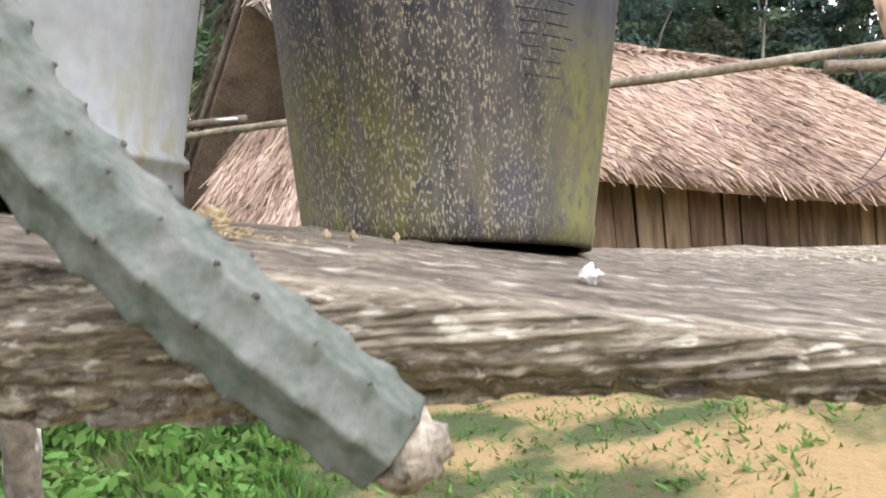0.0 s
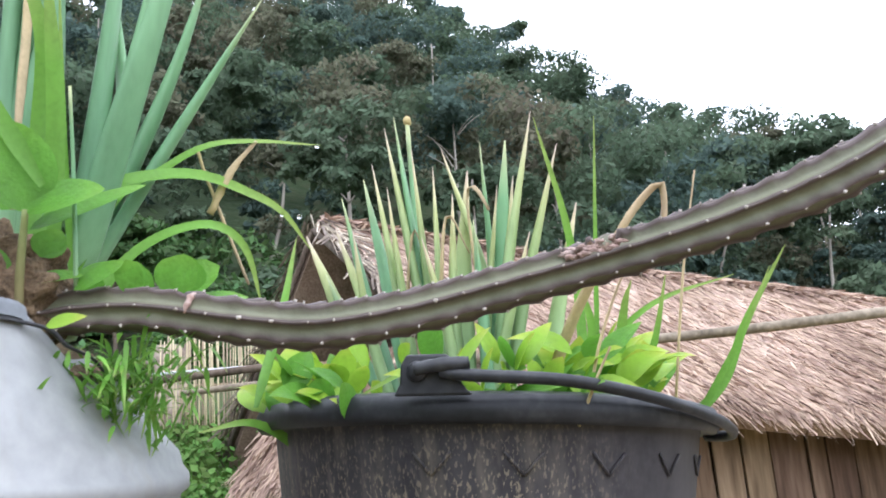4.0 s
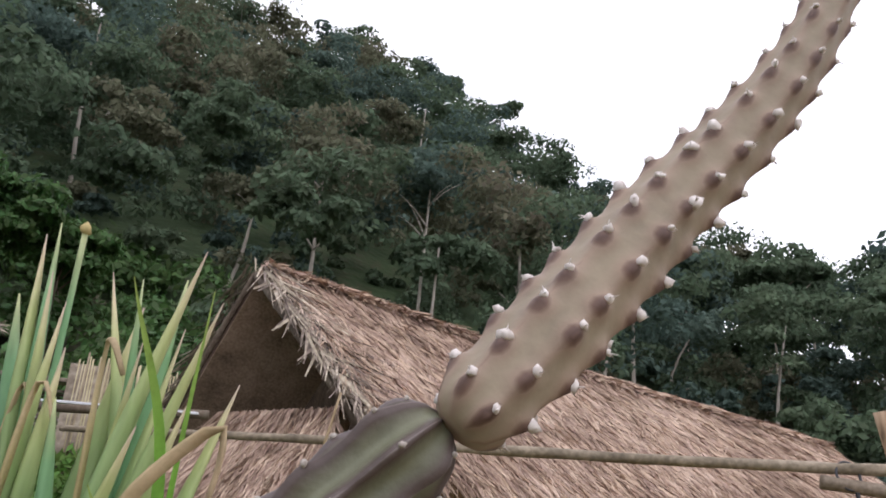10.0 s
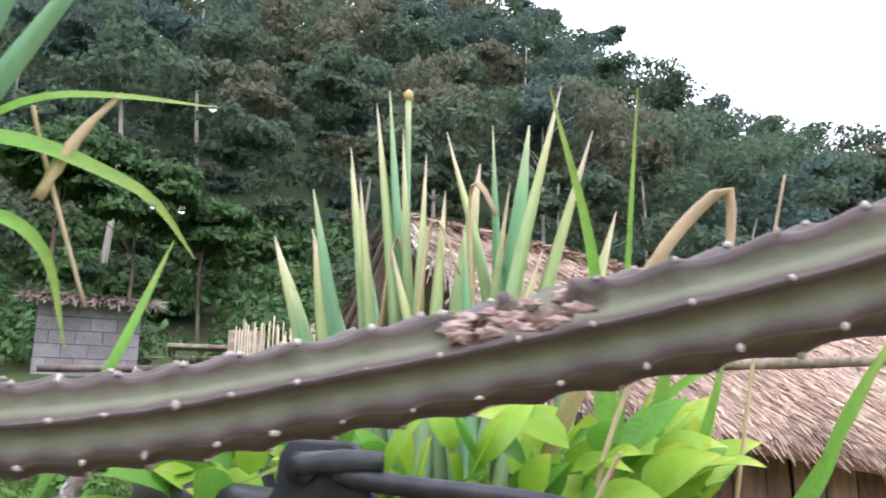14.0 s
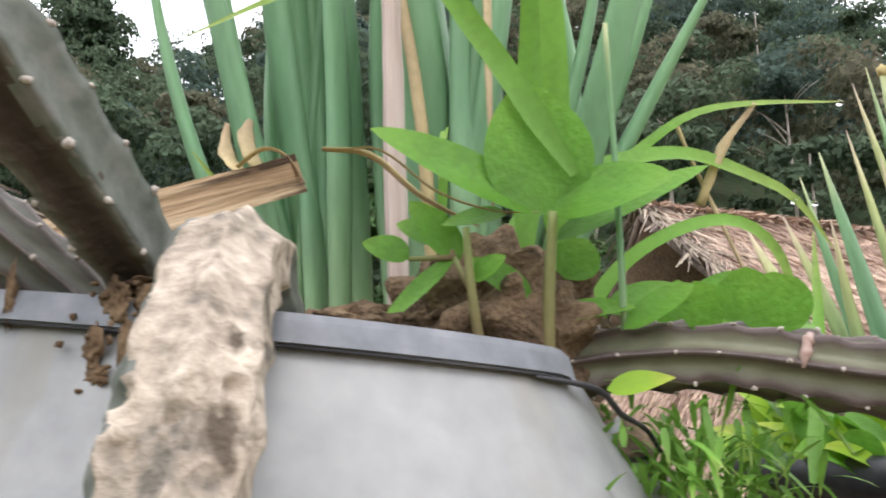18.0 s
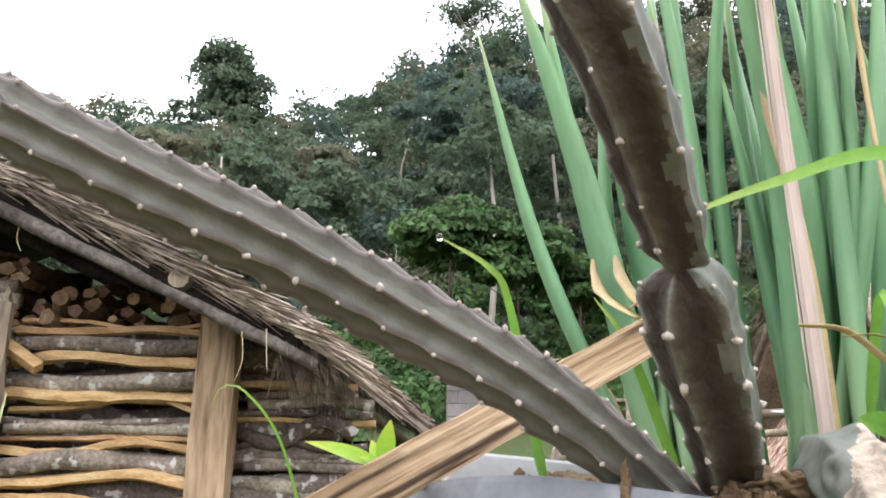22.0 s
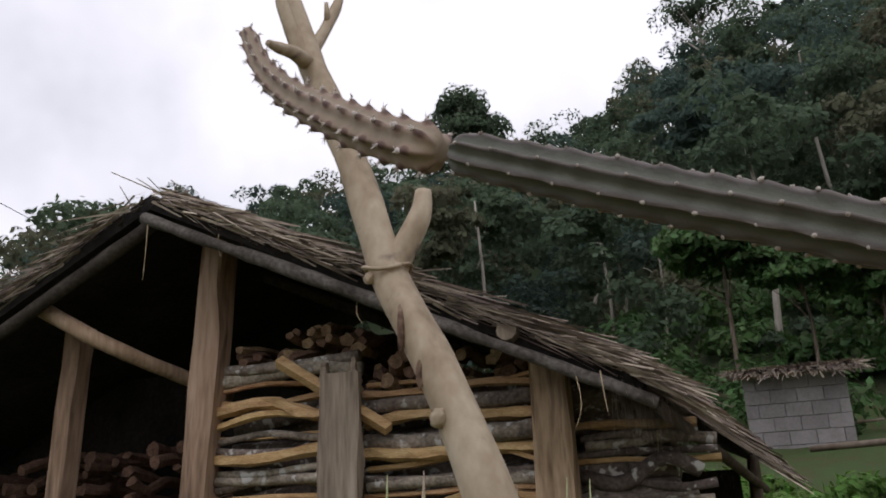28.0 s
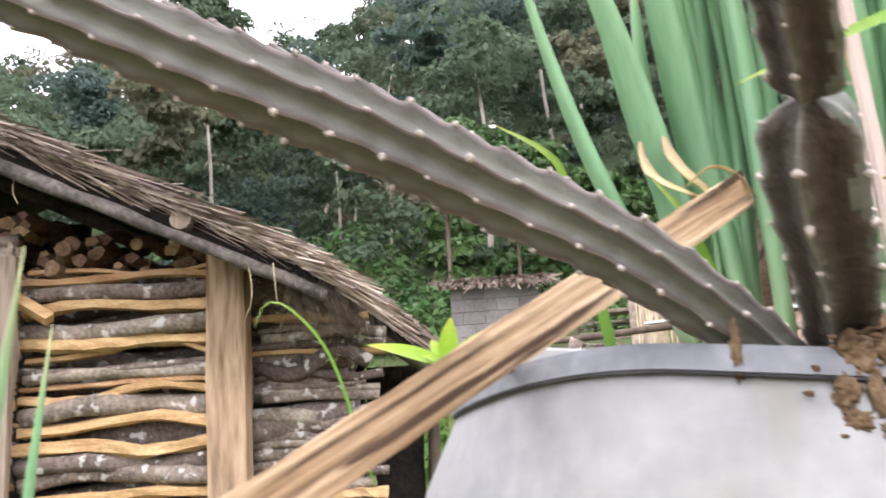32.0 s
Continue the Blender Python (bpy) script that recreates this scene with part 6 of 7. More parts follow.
part("areole_wool", areoles(mk, 0.135, 2, 2, 0.0012), M["white_wool"], rt, kind="stuff")
part("woolly_crown", blob((0.3268, 0.3669, 1.5395), (0.0032, 0.0032, 0.0028), 14, 4, 0.9, 4), M["white_wool"], rt, "tuft of pale wool at the tip")
LA = [(-0.1716, 0.3056, 1.3501), (-0.1865, 0.289, 1.368), (-0.2017, 0.2722, 1.3863), (-0.2186, 0.2541, 1.4032), (-0.2388, 0.2336, 1.4179), (-0.2584, 0.2079, 1.4325), (-0.2807, 0.179, 1.4464), (-0.3086, 0.151, 1.4639), (-0.3439, 0.1236, 1.4824), (-0.3846, 0.0952, 1.5017), (-0.4283, 0.0674, 1.5239)]
g, mk = cactus_stem(LA, [0.00529, 0.00643, 0.00764, 0.0082, 0.00819, 0.00786, 0.00731, 0.00682, 0.00647, 0.00623, 0.00534], ribs=8, bump=0.16, rib=0.15, seed=3, wounds=(((-0.2945, 0.1512, 1.4588), 0.0044, 0.0042), ((-0.3030, 0.1470, 1.4600), 0.002, 0.001)))
laa = part("arm", g, [M["cactus_old"], M["callus"]], cactus, "long straight arm rising towards the woodshed")
part("areole_wool", areoles(mk, 0.095, 0, 3), M["areole"], laa, kind="stuff")
LT = [(-0.4322, 0.0675, 1.525), (-0.4561, 0.0622, 1.5388), (-0.4792, 0.0577, 1.5548), (-0.5013, 0.0533, 1.5716), (-0.5199, 0.0487, 1.5917), (-0.533, 0.0469, 1.6151)]
g, mk = cactus_stem(LT, [0.00661, 0.00659, 0.0062, 0.00532, 0.00402, 0.00272], pinch=1.1, step=0.0098, bump=0.22, rib=0.10, seed=4, knobs=True)
lt = part("arm_tip", g, [M["cactus_tip"], M["wound"]], cactus, "curved young tip with woolly areoles")
part("areole_wool", areoles(mk, 0.125, 4, 4, 0.0018), M["white_wool"], lt, kind="stuff")
CS = [(-0.1796, 0.3038, 1.3597), (-0.1766, 0.2844, 1.3799), (-0.1725, 0.265, 1.3931), (-0.1704, 0.2463, 1.4065), (-0.1674, 0.2287, 1.4198)]
g, mk = cactus_stem(CS, [0.00604, 0.00701, 0.00804, 0.00862, 0.00842], ribs=5, bump=0.10, rib=0.17, seed=5)
g = flanked(g, 5 * 8)
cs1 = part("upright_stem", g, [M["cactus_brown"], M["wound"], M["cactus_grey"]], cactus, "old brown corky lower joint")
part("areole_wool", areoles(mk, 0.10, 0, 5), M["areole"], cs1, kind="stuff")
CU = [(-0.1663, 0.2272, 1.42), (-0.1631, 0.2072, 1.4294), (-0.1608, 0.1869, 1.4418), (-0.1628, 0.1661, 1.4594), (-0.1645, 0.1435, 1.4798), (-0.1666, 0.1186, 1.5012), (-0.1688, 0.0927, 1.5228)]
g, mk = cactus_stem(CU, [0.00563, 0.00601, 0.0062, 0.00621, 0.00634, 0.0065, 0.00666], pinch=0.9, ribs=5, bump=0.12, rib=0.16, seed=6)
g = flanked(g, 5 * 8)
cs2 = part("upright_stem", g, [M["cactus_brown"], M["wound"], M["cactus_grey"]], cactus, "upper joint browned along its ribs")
part("areole_wool", areoles(mk, 0.10, 0, 6), M["areole"], cs2, kind="stuff")
ST = [(-0.1606, 0.3016, 1.369), (-0.1537, 0.2877, 1.3813), (-0.145, 0.2708, 1.3772), (-0.1333, 0.2521, 1.3575), (-0.1261, 0.2384, 1.325), (-0.1209, 0.2287, 1.2819), (-0.1148, 0.2217, 1.2328), (-0.1052, 0.216, 1.1824), (-0.0895, 0.2107, 1.1352), (-0.06, 0.2075, 1.0975), (-0.0247, 0.2077, 1.0627), (0.008, 0.212, 1.032)]
pr = np.random.RandomState(91)
PITS = []
for _ in range(16):
    z = pr.uniform(1.318, 1.376)
    ax, ay = np.interp(z, [1.28, 1.325, 1.3575, 1.3772], [-0.1209, -0.1261, -0.1333, -0.145]), np.interp(z, [1.28, 1.325, 1.3575, 1.3772], [0.2287, 0.2384, 0.2521, 0.2708])
    w = pr.uniform(-0.9, 1.3)
    PITS.append(((ax + 0.0118 * math.sin(w), ay - 0.0118 * math.cos(w), z), pr.uniform(0.0009, 0.0022), pr.uniform(0.0008, 0.0016)))
g, mk = cactus_stem(ST, [0.0088, 0.00981, 0.01037, 0.01093, 0.01176, 0.01277, 0.01360, 0.01420, 0.01470, 0.01480, 0.01470, 0.01430], ribs=7, bump=0.12, rib=0.055, seed=7, dome=False, n=520, around=16, step=0.0165,
                    wounds=(((-0.1450, 0.2665, 1.3795), 0.0055, 0.0046), ((-0.1241, 0.2389, 1.3504), 0.0017, 0.0016), ((-0.1251, 0.2408, 1.3533), 0.0012, 0.001), ((-0.1335, 0.2381, 1.3528), 0.0030, 0.002), ((-0.1216, 0.2474, 1.354), 0.0024, 0.0018), ((-0.1289, 0.2339, 1.3461), 0.0030, 0.002), *PITS))
# the scarred upper half is pale, the hanging end grey-green
vz = np.asarray(g[0])
idx = [2 if w else (0 if vz[f[0]][2] > 1.315 + 0.012 * noise.noise(Vector(vz[f[0]] * 140)) and vz[f[0]][0] - np.interp(vz[f[0]][2], [1.28, 1.325, 1.3575, 1.3772], [-0.1209, -0.1261, -0.1333, -0.145]) > -0.001 + 0.004 * noise.noise(Vector(vz[f[0]] * 200)) else 1) for f, w in zip(g[1], g[3])]
st = part("hanging_stem", (g[0], g[1], g[2], idx), [M["cactus_pale"], M["cactus_grey"], M["wound"]], cactus, "scarred pale stem hanging over the rim with a cut end")
part("areole_wool", areoles([m for m in mk if m[0][2] < 1.31], 0.065, 0, 7), M["areole_dark"], st, kind="stuff")
part("cut_end", blob((0.0100, 0.2125, 1.0300), (0.0135, 0.0115, 0.0115), 6, 3, 0.35, 3), M["cactus_pale"], st, "dried callused cut")
for (lx0, ly0, lz0), wide in (((0.1025, 0.3550, 1.3726), 0.0052), ((0.0925, 0.3566, 1.3710), 0.0040)):
    lip = []
    for a in (0.2, 1.1, 2.3, 3.3, 4.1, 5.4):
        at_lip = (lx0 + wide * math.cos(a), ly0 - 0.16 * wide * math.cos(a) - 0.42 * wide * math.sin(a), lz0 + 0.16 * wide * math.cos(a) - 0.50 * wide * math.sin(a) - 0.0006)
        lip.append(blob(at_lip, (0.0022, 0.0012, 0.0010), int(a * 100 + wide * 9000) % 997, 3, 1.0, 3))
    part("wound_lip", join(lip), M["callus"], ra, "pinkish raised edge of a healed wound")
part("bark_scar", tube([(-0.0540 + 0.002 * math.sin(a), 0.3721 + 0.0084 * math.cos(a), 1.3618 + 0.0084 * math.sin(a)) for a in np.linspace(1.9, 3.2, 12)], [0.0005, 0.0016, 0.0013, 0.0004], 7, 30, rough=0.8, grain=350), M["callus"], ra)

# ---- plants ----
def onion_leaf(base, tip, rad, bend=(0, 0, 0), tipbend=None, flat=0.45, n=16, r0=0.75):
    """A hollow tapering leaf from base to tip."""
    b, t = np.asarray(base, float), np.asarray(tip, float)
    mid = (b + t) / 2 + np.asarray(bend, float)
    pts = [b, mid, t] if tipbend is None else [b, mid, t, np.asarray(tipbend, float)]
    return tube(pts, [rad * r0, rad, rad, rad * 0.82, rad * 0.5, rad * 0.06], 8, n, flat=flat)


rs = np.random.RandomState(80)
# clump in the metal bucket
clump = thing("onion_plant", (-0.2, 0.455, 1.37), "dense clump of tall blue-green onion leaves behind a stake", "plant")
tips = [((-0.262, 0.44, 1.38), (-0.322, 0.395, 1.608), 0.0078), ((-0.255, 0.445, 1.38), (-0.298, 0.405, 1.612), 0.0070), ((-0.25, 0.45, 1.38), (-0.29, 0.40, 1.636), 0.0089),
        ((-0.245, 0.45, 1.38), (-0.262, 0.40, 1.70), 0.0092), ((-0.235, 0.45, 1.38), (-0.25, 0.41, 1.68), 0.0084), ((-0.225, 0.45, 1.38), (-0.232, 0.43, 1.70), 0.0089),
        ((-0.165, 0.475, 1.38), (-0.06, 0.50, 1.57), 0.0084), ((-0.17, 0.48, 1.38), (-0.085, 0.49, 1.60), 0.0086), ((-0.175, 0.475, 1.38), (-0.11, 0.48, 1.62), 0.006)]
for _ in range(26):
    bx, by = -0.205 + rs.uniform(-0.055, 0.05), 0.455 + rs.uniform(-0.03, 0.04)
    h = rs.uniform(0.22, 0.34)
    tips.append(((bx, by, 1.375), (bx + (bx + 0.205) * 0.55 + rs.normal() * 0.02, by + rs.normal() * 0.025, 1.375 + h), rs.uniform(0.0075, 0.0105)))
for b, t, r in tips:
    part("leaf", onion_leaf(b, t, r, rs.normal(size=3) * 0.008), M["onion_green"], clump)
dl = []
for pts, w in (([(-0.168, 0.334, 1.425), (-0.156, 0.34, 1.423), (-0.145, 0.348, 1.412), (-0.131, 0.356, 1.403)], 0.0028), ([(-0.150, 0.41, 1.60), (-0.149, 0.41, 1.52), (-0.146, 0.402, 1.47), (-0.143, 0.395, 1.42)], 0.0042),
               ([(-0.24, 0.44, 1.41), (-0.27, 0.45, 1.40), (-0.285, 0.46, 1.425)], 0.005)):
    dl.append(tube(pts, [w * 0.6, w, w * 0.9, w * 0.2], 6, 16, flat=0.25))
for pts, w in (([(-0.1549, 0.3218, 1.4185), (-0.1447, 0.3260, 1.4181), (-0.1329, 0.3331, 1.4076), (-0.1205, 0.3392, 1.4022), (-0.1091, 0.3438, 1.4014)], 0.0011),):
    dl.append(tube(pts, [w * 0.6, w, w * 0.9, w * 0.2], 6, 26, flat=0.25, rough=0.3, grain=120))
for pts, w in (([(-0.2340, 0.3900, 1.4440), (-0.2460, 0.3960, 1.4580), (-0.2530, 0.4030, 1.4700), (-0.2560, 0.4090, 1.4775)], 0.0042), ([(-0.2400, 0.3910, 1.4440), (-0.2580, 0.3990, 1.4570), (-0.2650, 0.4040, 1.4690), (-0.2660, 0.4062, 1.4765)], 0.0040),
               ([(-0.2420, 0.3850, 1.4470), (-0.2330, 0.3880, 1.4535), (-0.2250, 0.3920, 1.4510), (-0.2180, 0.3960, 1.4400)], 0.0020)):
    dl.append(tube(pts, [w * 0.7, w, w * 0.9, w * 0.25], 7, 26, flat=0.22, rough=0.35, grain=150))
part("dry_leaves", join(dl), M["dry_leaf"], clump, "withered straw-coloured leaves")
part("pale_stalk", tube([(-0.0937, 0.3590, 1.3726), (-0.0917, 0.3520, 1.4074), (-0.0898, 0.3430, 1.4475)], [0.0009, 0.0008, 0.0006], 6, 12), M["onion_green"], clump)
stalk = tube([(-0.176, 0.42, 1.38), (-0.178, 0.41, 1.47), (-0.19, 0.40, 1.56)], [0.0028, 0.0024, 0.002], 6, 10)
part("flower_stalk", stalk, M["dry_leaf"], clump)
part("bud", join([blob((-0.262, 0.40, 1.70), (0.003, 0.003, 0.004), 4, 2, 0.4), blob((-0.265, 0.401, 1.695), (0.0022, 0.002, 0.0024), 5, 1, 0.4)]), M["wound"], clump)
# stake among the leaves
stake = thing("stake", (-0.171, 0.384, 1.33), "flat weathered wooden stake pushed into the soil", "stake")
part("shaft", tube([(-0.171, 0.384, 1.33), (-0.174, 0.386, 1.43), (-0.1768, 0.387, 1.51), (-0.180, 0.388, 1.64)], [0.0055, 0.0055, 0.0052, 0.005], 8, 40, rough=0.12, flat=0.5, grain=60), M["stake"], stake, smooth=False)
for x0, z0, ln0 in ((-0.1765, 1.405, 0.06), (-0.1735, 1.46, 0.08), (-0.1795, 1.50, 0.07), (-0.1770, 1.56, 0.06)):
    part("splinter", tube([(x0, 0.3838, z0), (x0 - 0.0008, 0.3840, z0 + ln0 * 0.5), (x0 - 0.0018, 0.3848, z0 + ln0)], [0.0002, 0.0007, 0.0002], 5, 14, rough=0.3, grain=200), M["stake"], stake)
# split plank leaning behind the bucket
pk = np.array([(-0.3377, 0.0492, 1.272), (-0.2831, 0.2152, 1.3544), (-0.2531, 0.3065, 1.3997), (-0.2231, 0.3977, 1.4450)])
c = spline(pk, 40)
pv, pf = [], []
for i in range(40):
    s = i / 39
    w = 0.0060 + 0.0014 * s
    d = (c[min(i + 1, 39)] - c[max(i - 1, 0)])
    d /= np.linalg.norm(d)
    upv = np.array([0, 0, 1.0]) - d * d[2]
    upv /= np.linalg.norm(upv)
    inn = np.cross(d, upv)
    for q, (a, b) in enumerate(((-1, -0.25), (-0.9, 0.3), (-0.45, 0.46), (-0.3, 0.36), (0.1, 0.44), (0.35, 0.30), (0.7, 0.4), (0.92, 0.25), (1, -0.3))):
        j = 0.16 * noise.noise(Vector((s * 9, q * 3.1, 0))) + 0.09 * noise.noise(Vector((s * 40, q * 1.7, 5)))
        pv.append(c[i] + upv * w * (a + j) - inn * w * (b + j))
for i in range(39):
    for j in range(9):
        k = (j + 1) % 9
        pf.append((i * 9 + j, i * 9 + k, (i + 1) * 9 + k, (i + 1) * 9 + j))
pf += [(8, 7, 6, 5, 4, 3, 2, 1, 0), tuple(39 * 9 + j for j in range(9))]
pdir = Vector(pk[-1] - pk[0]).normalized()
pside = pdir.cross(Vector((0, 0, 1))).normalized()
turn = Matrix((pdir, pside, pdir.cross(pside))).transposed().to_4x4()
turn.translation = Vector(pk[0])
back_turn = turn.inverted()
plank = part("split_plank", ([tuple(back_turn @ Vector(p)) for p in pv], pf), M["plank"], None, smooth=False)
plank.matrix_world = turn
tagged(plank, "splintered brown plank leaning behind the metal bucket", "plank")

# broad-leaved weed in the metal bucket
weed = thing("broadleaf_weed", (-0.111, 0.353, 1.36), "young weed with broad glossy green leaves", "plant")
part("stem", tube([(-0.1112, 0.3525, 1.357), (-0.111, 0.3511, 1.368), (-0.1091, 0.3481, 1.3834), (-0.1062, 0.3449, 1.4014)], [0.0019, 0.0017, 0.0015, 0.0012], 7, 16), M["stem"], weed)
CAMSIDE = (0.35, -0.9, 0.25)
for b, t, w, dr, face in (((-0.1073, 0.3461, 1.4009), (-0.1123, 0.3424, 1.4358), 0.0285, 0.0, CAMSIDE), ((-0.1061, 0.3454, 1.4013), (-0.0763, 0.3450, 1.4094), 0.0190, 0.10, (0.1, -0.85, 0.6)),
                          ((-0.1099, 0.3449, 1.4016), (-0.1438, 0.3197, 1.4245), 0.0150, 0.06, (0.25, -0.8, 0.6)), ((-0.1079, 0.3505, 1.3951), (-0.0717, 0.3692, 1.4168), 0.0115, 0.04, (0.1, -0.8, 0.7)),
                          ((-0.1157, 0.3530, 1.3815), (-0.1292, 0.3427, 1.3935), 0.0085, 0.10, (0.2, -0.8, 0.5)), ((-0.1128, 0.3565, 1.3762), (-0.0904, 0.3575, 1.3804), 0.0100, 0.12, (0, -0.7, 0.8)),
                          ((-0.1003, 0.3707, 1.3785), (-0.0844, 0.3801, 1.3876), 0.0120, 0.05, (0, -0.8, 0.6)), ((-0.0695, 0.3995, 1.3764), (-0.0675, 0.3964, 1.3925), 0.0205, 0.0, CAMSIDE),
                          ((-0.0866, 0.3923, 1.3787), (-0.0857, 0.3922, 1.3899), 0.0100, 0.0, CAMSIDE), ((-0.1087, 0.3599, 1.3870), (-0.1034, 0.3647, 1.3980), 0.0140, 0.0, CAMSIDE)):
    d = np.subtract(t, b)
    part("leaf", leaf(b, d, np.linalg.norm(d), w, dr, 0.22, 16, "oval", face), M["broad"], weed)
weed3 = thing("side_weed", (-0.1265, 0.340, 1.37), "small weed with pointed green leaves beside the stake", "plant")
part("stem", tube([(-0.1262, 0.3445, 1.366), (-0.1268, 0.3405, 1.382), (-0.1272, 0.3385, 1.3985)], [0.0016, 0.0013, 0.001], 6, 10), M["stem"], weed3)
for b, t, w, dr in (((-0.1326, 0.3428, 1.3921), (-0.1504, 0.3357, 1.3749), 0.0072, 0.0), ((-0.1320, 0.3453, 1.3921), (-0.1435, 0.3390, 1.4089), 0.0100, 0.05), ((-0.1445, 0.3403, 1.3926), (-0.1553, 0.3347, 1.3986), 0.0095, 0.1),
                    ((-0.1362, 0.3469, 1.3970), (-0.1484, 0.3405, 1.4039), 0.0095, 0.08), ((-0.1176, 0.3420, 1.4012), (-0.1350, 0.3405, 1.4024), 0.0075, 0.1), ((-0.1266, 0.3410, 1.3850), (-0.1180, 0.3420, 1.3920), 0.0080, 0.1)):
    d = np.subtract(t, b)
    part("leaf", leaf(b, d, np.linalg.norm(d), w, dr, 0.25, 12, "oval", (0.1, -0.8, 0.6)), M["broad"], weed3)
for a0, b0 in (((-0.1268, 0.3405, 1.382), (-0.1326, 0.3428, 1.3921)), ((-0.1326, 0.3428, 1.3921), (-0.1445, 0.3403, 1.3926)), ((-0.1326, 0.3428, 1.3921), (-0.1362, 0.3469, 1.397))):
    part("stalk", tube([a0, b0], [0.0009, 0.0007], 6), M["stem"], weed3)
weed2 = thing("creeping_weed", (-0.10, 0.432, 1.36), "low creeping weed with round light green leaves", "plant")
for k in range(16):
    b = (-0.105 + rs.normal() * 0.012, 0.43 + rs.normal() * 0.012, 1.372)
    az = rs.uniform(-0.6, 2.2)
    d = (math.cos(az), math.sin(az) - 0.4, rs.uniform(0.1, 0.9))
    part("leaf", leaf(b, d, rs.uniform(0.018, 0.034), rs.uniform(0.014, 0.022), 0.15, 0.2, 9, "round", (0, -0.6, 1)), M["broad"], weed2)
for b, t, w in (((-0.0598, 0.3715, 1.3700), (-0.0587, 0.3690, 1.3862), 0.0178), ((-0.0745, 0.3655, 1.3710), (-0.0765, 0.3625, 1.3845), 0.0105), ((-0.0936, 0.3574, 1.3725), (-0.0768, 0.3620, 1.3840), 0.0080), ((-0.095, 0.434, 1.379), (-0.066, 0.437, 1.397), 0.022), ((-0.10, 0.43, 1.378), (-0.104, 0.428, 1.398), 0.016), ((-0.12, 0.43, 1.38), (-0.128, 0.425, 1.395), 0.014)):
    d = np.subtract(t, b)
    part("leaf", leaf(b, d, np.linalg.norm(d), w, 0.05, 0.2, 10, "round", (0, -1, 0.5)), M["broad"], weed2)
moss = []
for _ in range(420):
    p = (-0.083 + rs.normal() * 0.014, 0.378 + rs.normal() * 0.012, 1.338 + rs.normal() * 0.009)
    moss.append(leaf(p, rs.normal(size=3) + (0, 0, -0.2), rs.uniform(0.006, 0.016), 0.0022, 0.3, 0.1, 5, "blade"))
mo = part("hanging_weeds", join(moss), M["blade"], None, "fine green weeds growing through the torn side", kind="stuff")
mo["category"] = "weeds"
yl = part("fallen_leaf", leaf((-0.094, 0.340, 1.357), (0.9, -0.1, 0.15), 0.016, 0.007, 0.05, 0.2, 9, "broad", (0, -1, 0.6)), M["broad_lime"], None)
tagged(yl, "small yellowed leaf caught in the torn rim", "leaf")

# long grass blades from the metal bucket
gr = thing("tall_grass", (-0.16, 0.44, 1.37), "long arching grass blades with dew drops", "grass")


def ribbon(pts, w, n=26, twist=0.0):
    c = spline(pts, n)
    t, a, b = frames(c)
    s = np.linspace(0, 1, n)
    ww = w * np.minimum(1, s * 5 + 0.4) * (1 - s**3) / 2 + 0.0002
    side = np.cross(t, (0, -1, 0.35))
    side /= np.linalg.norm(side, axis=1, keepdims=True)
    upn = np.cross(side, t)
    v = np.stack([c - side * ww[:, None] + upn * ww[:, None] * 0.35, c, c + side * ww[:, None] + upn * ww[:, None] * 0.35], 1).reshape(-1, 3)
    f = [(i * 3 + j, i * 3 + j + 1, i * 3 + j + 4, i * 3 + j + 3) for i in range(n - 1) for j in range(2)]
    return v, f, np.repeat(s, 3)


BL = [([(-0.15, 0.44, 1.375), (-0.133, 0.468, 1.441), (-0.113, 0.481, 1.461), (-0.092, 0.492, 1.477), (-0.068, 0.507, 1.483), (-0.034, 0.523, 1.483)], 0.006),
      ([(-0.155, 0.42, 1.375), (-0.147, 0.432, 1.422), (-0.128, 0.457, 1.447), (-0.098, 0.487, 1.459), (-0.073, 0.512, 1.453), (-0.057, 0.523, 1.443), (-0.045, 0.535, 1.423)], 0.010),
      ([(-0.135, 0.445, 1.375), (-0.12, 0.451, 1.403), (-0.099, 0.455, 1.418), (-0.077, 0.461, 1.422), (-0.063, 0.468, 1.41), (-0.057, 0.474, 1.381)], 0.006),
      ([(-0.116, 0.40, 1.375), (-0.118, 0.392, 1.44), (-0.117, 0.38, 1.52)], 0.0028), ([(-0.13, 0.39, 1.40), (-0.125, 0.385, 1.449), (-0.119, 0.372, 1.49), (-0.13, 0.36, 1.53)], 0.009),
      ([(-0.12, 0.39, 1.40), (-0.113, 0.375, 1.46), (-0.112, 0.36, 1.52)], 0.009),
      ([(-0.10, 0.345, 1.41), (-0.12, 0.336, 1.447), (-0.136, 0.325, 1.469), (-0.168, 0.319, 1.465), (-0.2, 0.312, 1.456)], 0.006),
      ([(-0.262, 0.35, 1.375), (-0.269, 0.337, 1.442), (-0.273, 0.329, 1.456), (-0.285, 0.314, 1.466)], 0.004), ([(-0.06, 0.47, 1.33), (-0.054, 0.50, 1.38), (-0.052, 0.53, 1.43)], 0.005),
      ([(-0.16, 0.39, 1.40), (-0.15, 0.375, 1.44), (-0.145, 0.36, 1.42)], 0.0035), ([(-0.23, 0.40, 1.38), (-0.24, 0.38, 1.43), (-0.25, 0.37, 1.45)], 0.004)]
for pts, w in BL:
    part("blade", ribbon(pts, w), M["blade"], gr)
